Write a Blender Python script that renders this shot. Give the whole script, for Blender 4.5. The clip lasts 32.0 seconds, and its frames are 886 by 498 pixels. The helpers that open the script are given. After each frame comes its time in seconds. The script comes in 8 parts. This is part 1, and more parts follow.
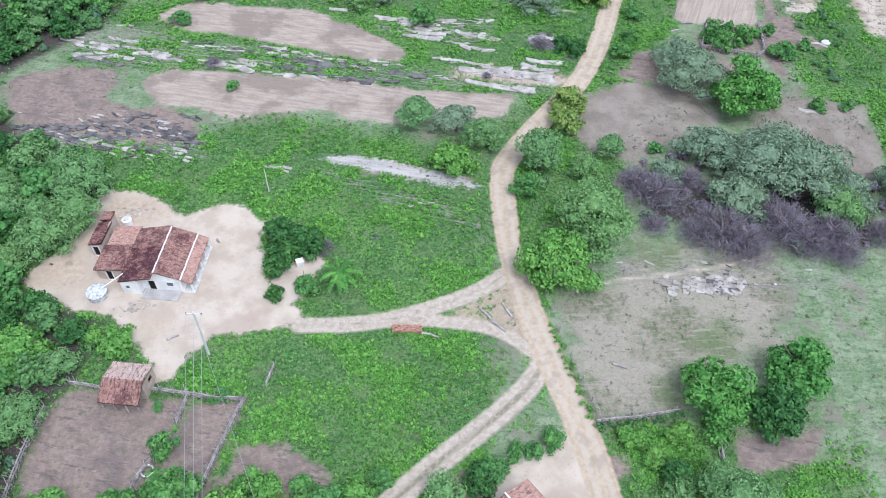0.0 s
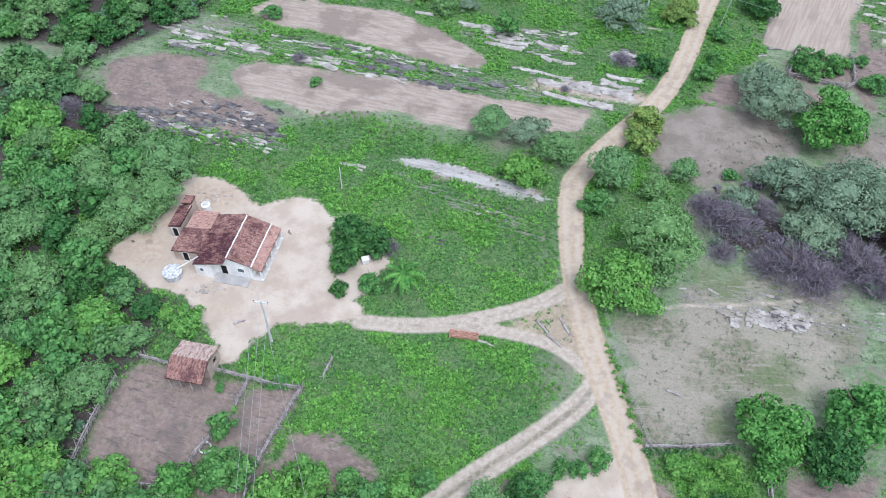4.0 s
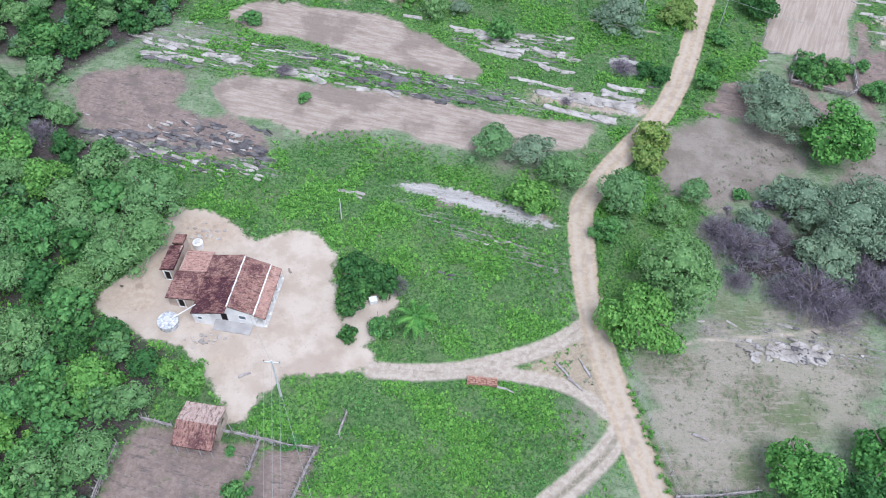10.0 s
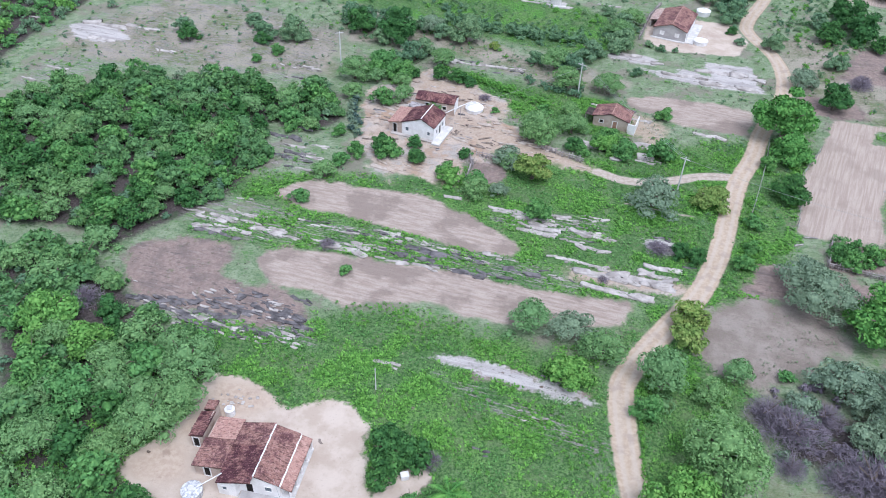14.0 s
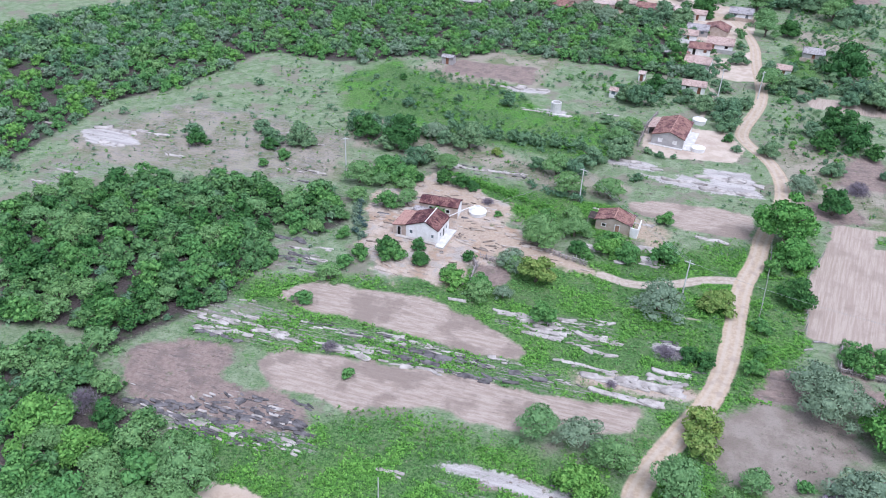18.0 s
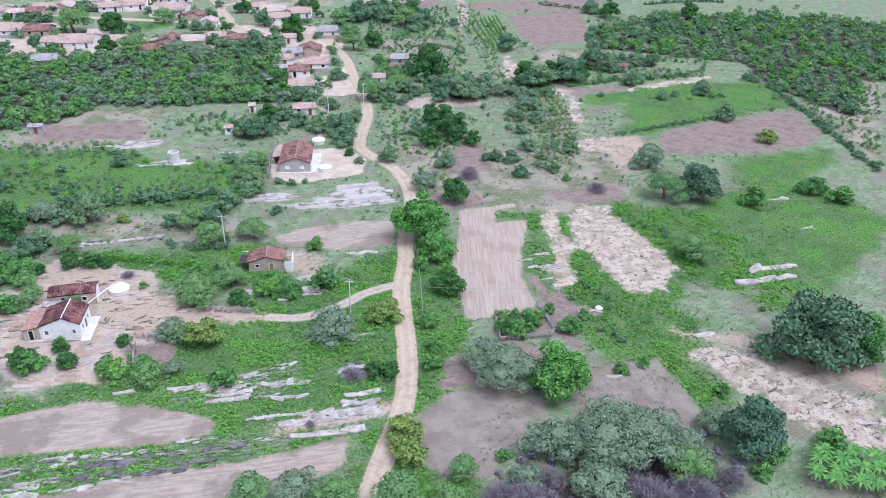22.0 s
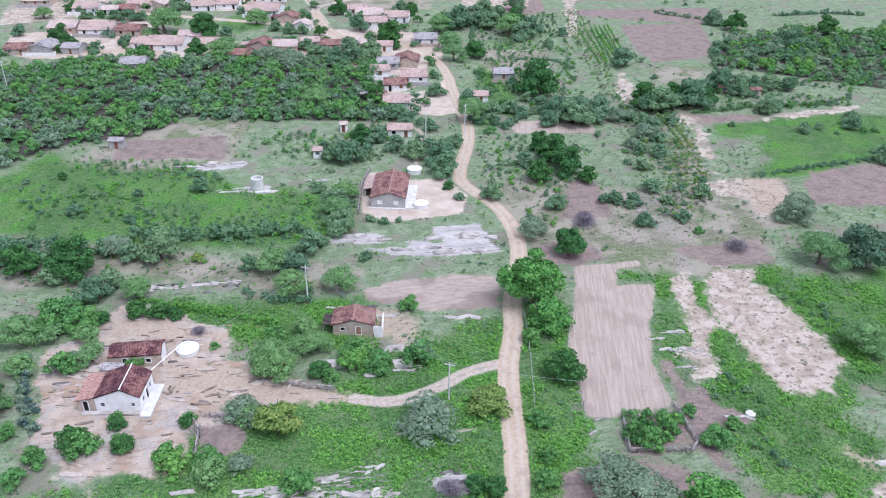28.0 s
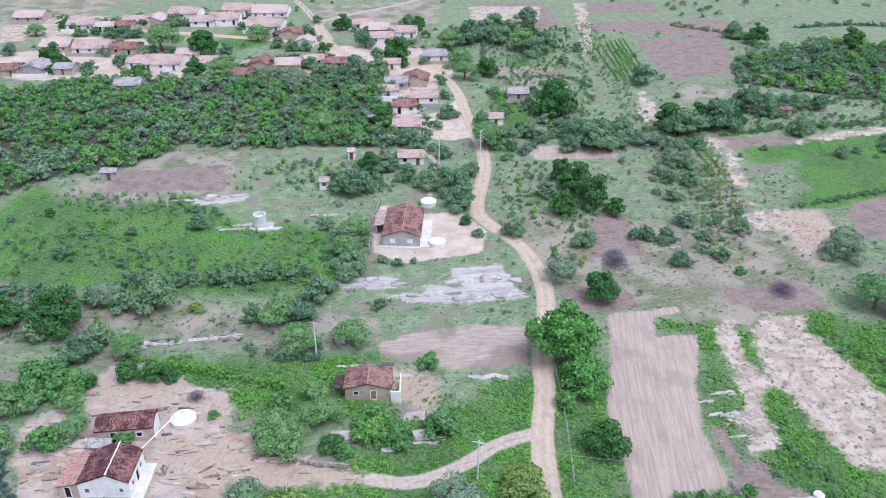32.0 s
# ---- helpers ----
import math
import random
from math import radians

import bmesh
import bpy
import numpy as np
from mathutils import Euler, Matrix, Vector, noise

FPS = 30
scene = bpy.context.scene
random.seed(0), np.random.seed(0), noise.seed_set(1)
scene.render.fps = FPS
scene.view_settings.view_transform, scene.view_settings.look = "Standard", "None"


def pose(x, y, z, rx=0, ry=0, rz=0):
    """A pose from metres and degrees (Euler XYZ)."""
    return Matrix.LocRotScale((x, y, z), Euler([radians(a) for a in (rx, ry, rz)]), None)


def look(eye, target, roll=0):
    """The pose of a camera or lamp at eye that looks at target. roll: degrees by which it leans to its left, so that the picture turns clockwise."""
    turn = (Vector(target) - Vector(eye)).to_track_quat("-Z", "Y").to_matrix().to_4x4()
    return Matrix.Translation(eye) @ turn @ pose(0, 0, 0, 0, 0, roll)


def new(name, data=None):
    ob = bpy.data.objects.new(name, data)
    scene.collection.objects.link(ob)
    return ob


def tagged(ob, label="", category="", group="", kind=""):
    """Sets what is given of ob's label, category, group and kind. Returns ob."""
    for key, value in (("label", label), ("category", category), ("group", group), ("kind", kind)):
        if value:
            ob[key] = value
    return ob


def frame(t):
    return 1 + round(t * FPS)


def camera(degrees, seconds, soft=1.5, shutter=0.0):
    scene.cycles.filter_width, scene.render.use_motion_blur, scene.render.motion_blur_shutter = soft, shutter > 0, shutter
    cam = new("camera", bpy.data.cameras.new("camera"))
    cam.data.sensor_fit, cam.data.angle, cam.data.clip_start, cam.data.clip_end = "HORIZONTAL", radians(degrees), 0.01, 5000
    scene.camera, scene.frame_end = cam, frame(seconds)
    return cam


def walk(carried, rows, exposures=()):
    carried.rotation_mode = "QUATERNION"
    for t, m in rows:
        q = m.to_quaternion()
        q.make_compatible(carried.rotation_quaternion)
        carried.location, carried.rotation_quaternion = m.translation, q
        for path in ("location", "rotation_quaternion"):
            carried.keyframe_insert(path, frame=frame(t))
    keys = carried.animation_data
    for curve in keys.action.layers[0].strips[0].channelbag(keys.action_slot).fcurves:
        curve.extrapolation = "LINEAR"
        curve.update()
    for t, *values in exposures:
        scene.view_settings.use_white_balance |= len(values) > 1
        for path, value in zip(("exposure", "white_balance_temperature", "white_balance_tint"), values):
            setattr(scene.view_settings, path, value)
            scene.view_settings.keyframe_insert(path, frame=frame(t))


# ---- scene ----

# ---- camera ----
cam = camera(59.63, 32.0, soft=1.0)
PATH = [
    (0, (6.272, -14.012, 73.997), (6.284, -12.721, 72.469), 1.9),
    (0.5, (6.533, -13.827, 74.117), (6.433, -12.544, 72.586), 1.6),
    (1, (6.404, -13.853, 73.997), (6.265, -12.573, 72.466), 1.6),
    (1.5, (6.439, -13.926, 73.889), (6.286, -12.648, 72.358), 1.5),
    (2, (6.431, -13.91, 73.921), (6.275, -12.632, 72.39), 1.3),
    (2.5, (6.514, -14.1, 73.763), (6.36, -12.82, 72.233), 1.2),
    (3, (6.711, -13.959, 74.139), (6.56, -12.682, 72.607), 0.9),
    (3.5, (6.143, -14.037, 74.844), (5.999, -12.758, 73.314), 1.4),
    (4, (6.318, -13.98, 75.739), (6.164, -12.705, 74.206), 1.2),
    (4.5, (6.274, -14.023, 76.57), (6.114, -12.748, 75.037), 1.1),
    (6.5, (4.263, -13.313, 78.312), (4.145, -12.046, 76.77), 2.2),
    (7, (3.842, -11.938, 78.483), (3.732, -10.739, 76.886), 2.4),
    (7.5, (3.119, -10.688, 78.491), (3.019, -9.559, 76.843), 2.8),
    (8, (1.892, -8.682, 78.557), (1.808, -7.652, 76.845), 3.6),
    (8.5, (0.917, -6.596, 78.468), (0.832, -5.554, 76.763), 3.9),
    (9, (-0.014, -5.431, 78.395), (-0.105, -4.367, 76.704), 4.1),
    (9.5, (-1.032, -4.482, 78.427), (-1.117, -3.36, 76.773), 4.2),
    (10, (-1.631, -4.301, 78.259), (-1.658, -3.102, 76.659), 4.2),
    (10.5, (-2.048, -4.279, 77.842), (-2.082, -3.025, 76.284), 4.1),
    (11, (-1.959, -4.597, 77.558), (-2.034, -3.246, 76.085), 3.5),
    (11.5, (-1.856, -4.803, 77.309), (-1.951, -3.401, 75.886), 3.1),
    (12, (-1.79, -5.212, 76.859), (-1.906, -3.774, 75.473), 2.7),
    (12.5, (-1.872, -5.277, 76.7), (-2.007, -3.812, 75.345), 2.6),
    (13, (-1.856, -5.246, 76.808), (-2.012, -3.734, 75.507), 2.4),
    (13.5, (-2.002, -5.289, 76.887), (-2.159, -3.759, 75.608), 2.4),
    (15.5, (-2.065, -5.199, 76.762), (-2.23, -3.666, 75.488), 2.1),
    (16, (-2.241, -4.944, 76.542), (-2.41, -3.388, 75.297), 2.1),
    (16.5, (-2.263, -4.78, 76.588), (-2.443, -3.201, 75.373), 2.1),
    (17, (-2.476, -4.835, 76.354), (-2.661, -3.206, 75.209), 2.3),
    (17.5, (-2.848, -4.728, 76.098), (-3.034, -3.068, 74.999), 2.4),
    (18, (-3.024, -4.729, 76.249), (-3.206, -3.044, 75.188), 2.4),
    (18.5, (-2.891, -4.943, 76.887), (-2.942, -3.223, 75.867), 2.0),
    (19, (-2.76, -5.476, 77.444), (-2.581, -3.75, 76.449), 1.7),
    (19.5, (-2.894, -5.595, 77.523), (-2.549, -3.886, 76.543), 1.5),
    (20, (-2.833, -5.923, 77.717), (-2.304, -4.257, 76.744), 1.2),
    (20.5, (-2.918, -5.752, 77.77), (-2.311, -4.113, 76.798), 1.1),
    (21, (-3.062, -4.765, 77.813), (-2.407, -3.146, 76.839), 1.2),
    (21.5, (-2.945, -3.353, 77.874), (-2.273, -1.745, 76.892), 1.3),
    (22, (-2.734, -1.751, 78.175), (-2.058, -0.149, 77.187), 1.4),
    (22.5, (-2.5, 0.178, 78.261), (-1.823, 1.776, 77.267), 1.4),
    (23, (-2.273, 2.26, 78.416), (-1.637, 3.868, 77.412), 1.5),
    (23.5, (-1.927, 3.981, 78.53), (-1.312, 5.594, 77.521), 1.4),
    (24, (-1.619, 6.298, 78.687), (-0.997, 7.907, 77.674), 1.5),
    (24.5, (-1.346, 8.369, 78.523), (-0.729, 9.979, 77.51), 1.6),
    (25, (-1.2, 11.375, 78.404), (-0.649, 13.005, 77.385), 1.8),
    (25.5, (-0.91, 13.015, 78.495), (-0.394, 14.657, 77.476), 1.6),
    (27.5, (0.016, 22.091, 78.119), (0.504, 23.746, 77.107), 1.4),
    (28, (0.224, 24.373, 78.164), (0.711, 26.03, 77.154), 1.3),
    (28.5, (0.442, 25.8, 78.145), (0.926, 27.458, 77.136), 1.2),
    (29, (0.537, 28.409, 78.19), (1.021, 30.067, 77.18), 1.2),
    (29.5, (0.47, 30.37, 78.258), (0.956, 32.028, 77.25), 1.2),
    (30, (0.836, 32.273, 77.972), (1.32, 33.934, 76.969), 1.1),
    (30.5, (0.727, 34.211, 78.128), (1.213, 35.87, 77.123), 1.1),
    (31, (0.85, 36.142, 77.96), (1.336, 37.804, 76.958), 1.1),
    (31.5, (0.766, 37.763, 77.919), (1.254, 39.425, 76.919), 1.1),
    (32, (1.035, 39.647, 77.984), (1.52, 41.311, 76.986), 0.9),
]
walk(cam, [(t, look(eye, target, roll)) for t, eye, target, roll in PATH], [(0.0, 0.55, 5500.0, 11.0), (1.5, 0.46, 5500.0, 11.0), (12.0, 0.46, 5480.0, 14.0), (20.0, 0.53, 5460.0, 19.0), (32.0, 0.5, 5460.0, 19.0)])

# ---- light: an overcast tropical day ----
world = bpy.data.worlds.new("sky")
scene.world = world
world.use_nodes = True
wn, wl = world.node_tree.nodes, world.node_tree.links
sky = wn.new("ShaderNodeTexSky")
sky.sky_type, sky.sun_disc = "NISHITA", False
sky.sun_elevation, sky.sun_rotation = radians(64), radians(145)
sky.air_density, sky.dust_density, sky.ozone_density = 1.0, 4.0, 1.0
haze = wn.new("ShaderNodeMixRGB")
haze.inputs["Fac"].default_value = 0.72
haze.inputs["Color2"].default_value = (7.6, 7.8, 8.2, 1)
wl.new(sky.outputs["Color"], haze.inputs["Color1"])
wl.new(haze.outputs["Color"], wn["Background"].inputs["Color"])
wn["Background"].inputs["Strength"].default_value = 0.105
sun = new("sun", bpy.data.lights.new("sun", "SUN"))
sun.data.energy, sun.data.angle, sun.data.color = 1.75, radians(32), (1.0, 0.96, 0.9)
sun.matrix_world = look((0, 0, 0), (-0.25, 0.35, -0.9))


# ---- materials ----
class Mat:
    """A node material with short ways to its common nodes."""

    def __init__(self, name, rough=0.9, spec=0.2):
        self.mat = bpy.data.materials.new(name)
        self.mat.use_nodes = True
        self.nodes, self.links = self.mat.node_tree.nodes, self.mat.node_tree.links
        self.bsdf = self.nodes["Principled BSDF"]
        self.bsdf.inputs["Roughness"].default_value = rough
        self.bsdf.inputs["Specular IOR Level"].default_value = spec

    def put(self, socket, value):
        if isinstance(value, bpy.types.NodeSocket):
            self.links.new(value, socket)
        elif isinstance(value, tuple) and len(value) == 3 and socket.type == "RGBA":
            socket.default_value = (*value, 1)
        else:
            socket.default_value = value

    def place(self, scale=(1, 1, 1), turn=0.0, own=False):
        tc = self.nodes.new("ShaderNodeTexCoord" if own else "ShaderNodeNewGeometry")
        mp = self.nodes.new("ShaderNodeMapping")
        if turn:
            # stretched along the turned axes
            mp.vector_type = "TEXTURE"
            scale = tuple(1 / v for v in scale)
        mp.inputs["Scale"].default_value = scale
        mp.inputs["Rotation"].default_value = (0, 0, radians(turn))
        self.links.new(tc.outputs["Object" if own else "Position"], mp.inputs["Vector"])
        return mp.outputs["Vector"]

    def noise(self, scale, detail=3.0, rough=0.55, at=None):
        n = self.nodes.new("ShaderNodeTexNoise")
        n.inputs["Scale"].default_value, n.inputs["Detail"].default_value, n.inputs["Roughness"].default_value = scale, detail, rough
        self.links.new(at if at is not None else self.place(), n.inputs["Vector"])
        return n.outputs["Fac"]

    def cells(self, scale, at=None):
        n = self.nodes.new("ShaderNodeTexVoronoi")
        n.inputs["Scale"].default_value = scale
        self.links.new(at if at is not None else self.place(), n.inputs["Vector"])
        return n.outputs["Distance"]

    def remap(self, value, a, b, c=0.0, d=1.0):
        n = self.nodes.new("ShaderNodeMapRange")
        n.interpolation_type = "SMOOTHSTEP"
        for key, v in (("From Min", a), ("From Max", b), ("To Min", c), ("To Max", d)):
            n.inputs[key].default_value = v
        self.put(n.inputs["Value"], value)
        return n.outputs["Result"]

    def math(self, op, a, b=0.0):
        n = self.nodes.new("ShaderNodeMath")
        n.operation = op
        self.put(n.inputs[0], a)
        self.put(n.inputs[1], b)
        return n.outputs[0]

    def mix(self, fac, a, b):
        n = self.nodes.new("ShaderNodeMixRGB")
        for key, v in (("Fac", fac), ("Color1", a), ("Color2", b)):
            self.put(n.inputs[key], v)
        return n.outputs["Color"]

    def attr(self, name):
        n = self.nodes.new("ShaderNodeAttribute")
        n.attribute_name = name
        return n.outputs["Fac"]

    def island(self):
        return self.nodes.new("ShaderNodeNewGeometry").outputs["Random Per Island"]

    def chance(self):
        return self.nodes.new("ShaderNodeObjectInfo").outputs["Random"]

    def done(self, colour, height=None, depth=0.05):
        self.put(self.bsdf.inputs["Base Color"], colour)
        if height is not None:
            b = self.nodes.new("ShaderNodeBump")
            b.inputs["Strength"].default_value, b.inputs["Distance"].default_value = 1.0, depth
            self.links.new(height, b.inputs["Height"])
            self.links.new(b.outputs["Normal"], self.bsdf.inputs["Normal"])
        return self.mat


def plain(name, a, b, scale=2.0, rough=0.85, fine=14.0, depth=0.01, spec=0.2):
    """A surface between two shades, with stains and grain."""
    m = Mat(name, rough, spec)
    c = m.mix(m.remap(m.noise(scale, 4), 0.3, 0.7), a, b)
    grain = m.noise(fine, 3)
    dark = tuple(v * 0.6 for v in a)
    return m.done(m.mix(m.remap(grain, 0.5, 0.8, 0, 0.45), c, dark), grain, depth)


def muted(c, by=0.07, keep=1.0):
    """A colour drawn a little towards grey."""
    grey = 0.21 * c[0] + 0.72 * c[1] + 0.07 * c[2]
    return tuple(keep * (v * (1 - by) + grey * by) for v in c)


def leafy(name, dark, light, tip):
    m = Mat(name, 0.65, 0.06)
    dark, light, tip = muted(dark), muted(light), muted(tip)
    c = m.mix(m.island(), dark, light)
    c = m.mix(m.remap(m.noise(1.3, 3), 0.45, 0.65, 0, 0.75), c, tip)
    c = m.mix(m.math("MULTIPLY", m.chance(), 0.5), c, tuple(v * w for v, w in zip(light, (0.7, 0.78, 1.0))))
    m.bsdf.inputs["Subsurface Weight"].default_value = 0.0
    return m.done(c)


LEAF = {
    "mango": leafy("mango_leaves", (0.025, 0.08, 0.022), (0.07, 0.195, 0.045), (0.115, 0.285, 0.06)),
    "bush": leafy("bush_leaves", (0.044, 0.145, 0.035), (0.136, 0.326, 0.075), (0.198, 0.414, 0.097)),
    "lime": leafy("lime_green_leaves", (0.065, 0.189, 0.03), (0.176, 0.396, 0.065), (0.241, 0.464, 0.086)),
    "feather": leafy("feathery_leaves", (0.105, 0.225, 0.07), (0.2, 0.37, 0.115), (0.25, 0.43, 0.14)),
    "grey": leafy("grey_green_leaves", (0.15, 0.225, 0.125), (0.24, 0.335, 0.19), (0.29, 0.39, 0.215)),
    "wood": leafy("woodland_leaves", (0.05, 0.135, 0.045), (0.135, 0.285, 0.085), (0.19, 0.365, 0.1)),
    "fruit": leafy("fruit_tree_leaves", (0.045, 0.16, 0.028), (0.125, 0.33, 0.058), (0.2, 0.44, 0.08)),
    "dusk": leafy("dusky_leaves", (0.055, 0.115, 0.065), (0.12, 0.215, 0.11), (0.165, 0.28, 0.14)),
    "olive": leafy("olive_leaves", (0.1, 0.19, 0.03), (0.24, 0.36, 0.07), (0.36, 0.42, 0.1)),
    "weed": leafy("weed_leaves", (0.045, 0.15, 0.02), (0.17, 0.41, 0.052), (0.235, 0.5, 0.072)),
    # greyed greens, mostly for far growth: distance haze put into the leaf colour
    "scrub": leafy("hazed_scrub_leaves", (0.085, 0.17, 0.075), (0.195, 0.325, 0.15), (0.26, 0.4, 0.175)),
    "shade": leafy("hazed_green_leaves", (0.06, 0.14, 0.07), (0.15, 0.275, 0.13), (0.2, 0.345, 0.15)),
    "dry": leafy("dry_grass_blades", (0.2, 0.2, 0.13), (0.3, 0.29, 0.21), (0.14, 0.25, 0.09)),
    "thorn": leafy("blue_green_cactus", (0.05, 0.1, 0.085), (0.1, 0.17, 0.145), (0.12, 0.2, 0.16)),
}
TWIG = plain("bare_twigs", (0.15, 0.13, 0.155), (0.31, 0.27, 0.31), 1.0)
BARK = plain("bark", (0.09, 0.07, 0.055), (0.19, 0.155, 0.125), 2.0, depth=0.02)
WOOD = plain("weathered_wood", (0.25, 0.22, 0.215), (0.47, 0.43, 0.415), 1.5, depth=0.02)
DARKWOOD = plain("dark_wood", (0.04, 0.033, 0.03), (0.1, 0.08, 0.07), 1.5)
WHITE = plain("white_limewash", (0.72, 0.7, 0.67), (0.88, 0.87, 0.85), 0.8, depth=0.006)
GREYWALL = plain("grey_render", (0.36, 0.34, 0.33), (0.47, 0.45, 0.43), 0.9, depth=0.006)
TANWALL = plain("tan_render", (0.42, 0.33, 0.27), (0.54, 0.45, 0.38), 0.9, depth=0.006)
BRICKWALL = plain("raw_brick_wall", (0.3, 0.16, 0.11), (0.42, 0.25, 0.18), 1.6, depth=0.01)
CONCRETE = plain("pale_concrete", (0.5, 0.49, 0.46), (0.68, 0.66, 0.63), 0.9, depth=0.006)
POLEMAT = plain("pole_concrete", (0.56, 0.55, 0.53), (0.7, 0.69, 0.67), 1.2)
TANKWHITE = plain("whitewashed_cement", (0.68, 0.67, 0.65), (0.84, 0.83, 0.81), 0.9)
WIRE = plain("wire", (0.3, 0.32, 0.3), (0.4, 0.42, 0.4), 3.0, 0.5)
DARK = plain("dark_opening", (0.015, 0.013, 0.012), (0.03, 0.026, 0.024), 2.0)
DOORBLUE = plain("painted_door", (0.12, 0.15, 0.17), (0.18, 0.21, 0.23), 2.0)
ROCK = plain("grey_rock", (0.31, 0.28, 0.255), (0.54, 0.5, 0.46), 0.6, depth=0.06, fine=5.0)
ROCKDARK = plain("dark_rock", (0.075, 0.07, 0.072), (0.22, 0.205, 0.205), 0.7, depth=0.06, fine=5.0)
RUBBLE = plain("rubble", (0.12, 0.09, 0.07), (0.32, 0.27, 0.23), 0.9, depth=0.05, fine=6.0)
IRON = plain("rusty_iron", (0.16, 0.07, 0.04), (0.3, 0.14, 0.09), 2.5, 0.7)


def tile_roof(name, base, dark, worn, mould=0.5, speck=0.8):
    """Clay canal tiles: each course a little different, with black mould in patches and gaps."""
    m = Mat(name, 0.85, 0.2)
    own = m.place((1, 1, 1), 0, True)
    c = m.mix(m.remap(m.noise(2.6, 4, 0.7, own), 0.38, 0.62), base, worn)
    c = m.mix(m.remap(m.noise(0.5, 4, 0.7, own), mould - 0.04, mould + 0.08, 0, 0.9), c, dark)
    line = m.noise(1.0, 3, 0.7, m.place((1.3, 5.5, 1.3), 0, True))
    c = m.mix(m.remap(line, 0.5, 0.62, 0, 0.75), c, tuple(v * 0.4 for v in dark))
    c = m.mix(m.remap(m.noise(3.1, 4, 0.85, own), 0.52, 0.6, 0, speck), c, tuple(v * 0.42 for v in base))
    c = m.mix(m.remap(m.noise(4.3, 3, 0.8, m.place((1, 1, 1), 50, True)), 0.56, 0.64, 0, 0.75), c, tuple(min(0.6, v * 1.5 + 0.06) for v in base))
    return m.done(c, m.noise(9.0, 3, 0.6, own), 0.04)


ROOF = {
    "red": tile_roof("clay_tiles", (0.26, 0.135, 0.11), (0.12, 0.055, 0.06), (0.36, 0.215, 0.18)),
    "dark": tile_roof("mouldy_clay_tiles", (0.19, 0.085, 0.078), (0.06, 0.02, 0.03), (0.3, 0.165, 0.14), 0.47),
    "new": tile_roof("new_clay_tiles", (0.41, 0.235, 0.19), (0.31, 0.17, 0.14), (0.46, 0.285, 0.235), 0.6, 0.25),
    "pink": tile_roof("faded_clay_tiles", (0.46, 0.325, 0.275), (0.3, 0.2, 0.175), (0.52, 0.4, 0.35), 0.56, 0.45),
    "faded": tile_roof("sun_bleached_tiles", (0.52, 0.4, 0.35), (0.4, 0.29, 0.25), (0.58, 0.47, 0.42), 0.6, 0.45),
    "grey": tile_roof("grey_sheet_roof", (0.34, 0.32, 0.32), (0.2, 0.18, 0.18), (0.43, 0.4, 0.385), 0.55, 0.45),
}


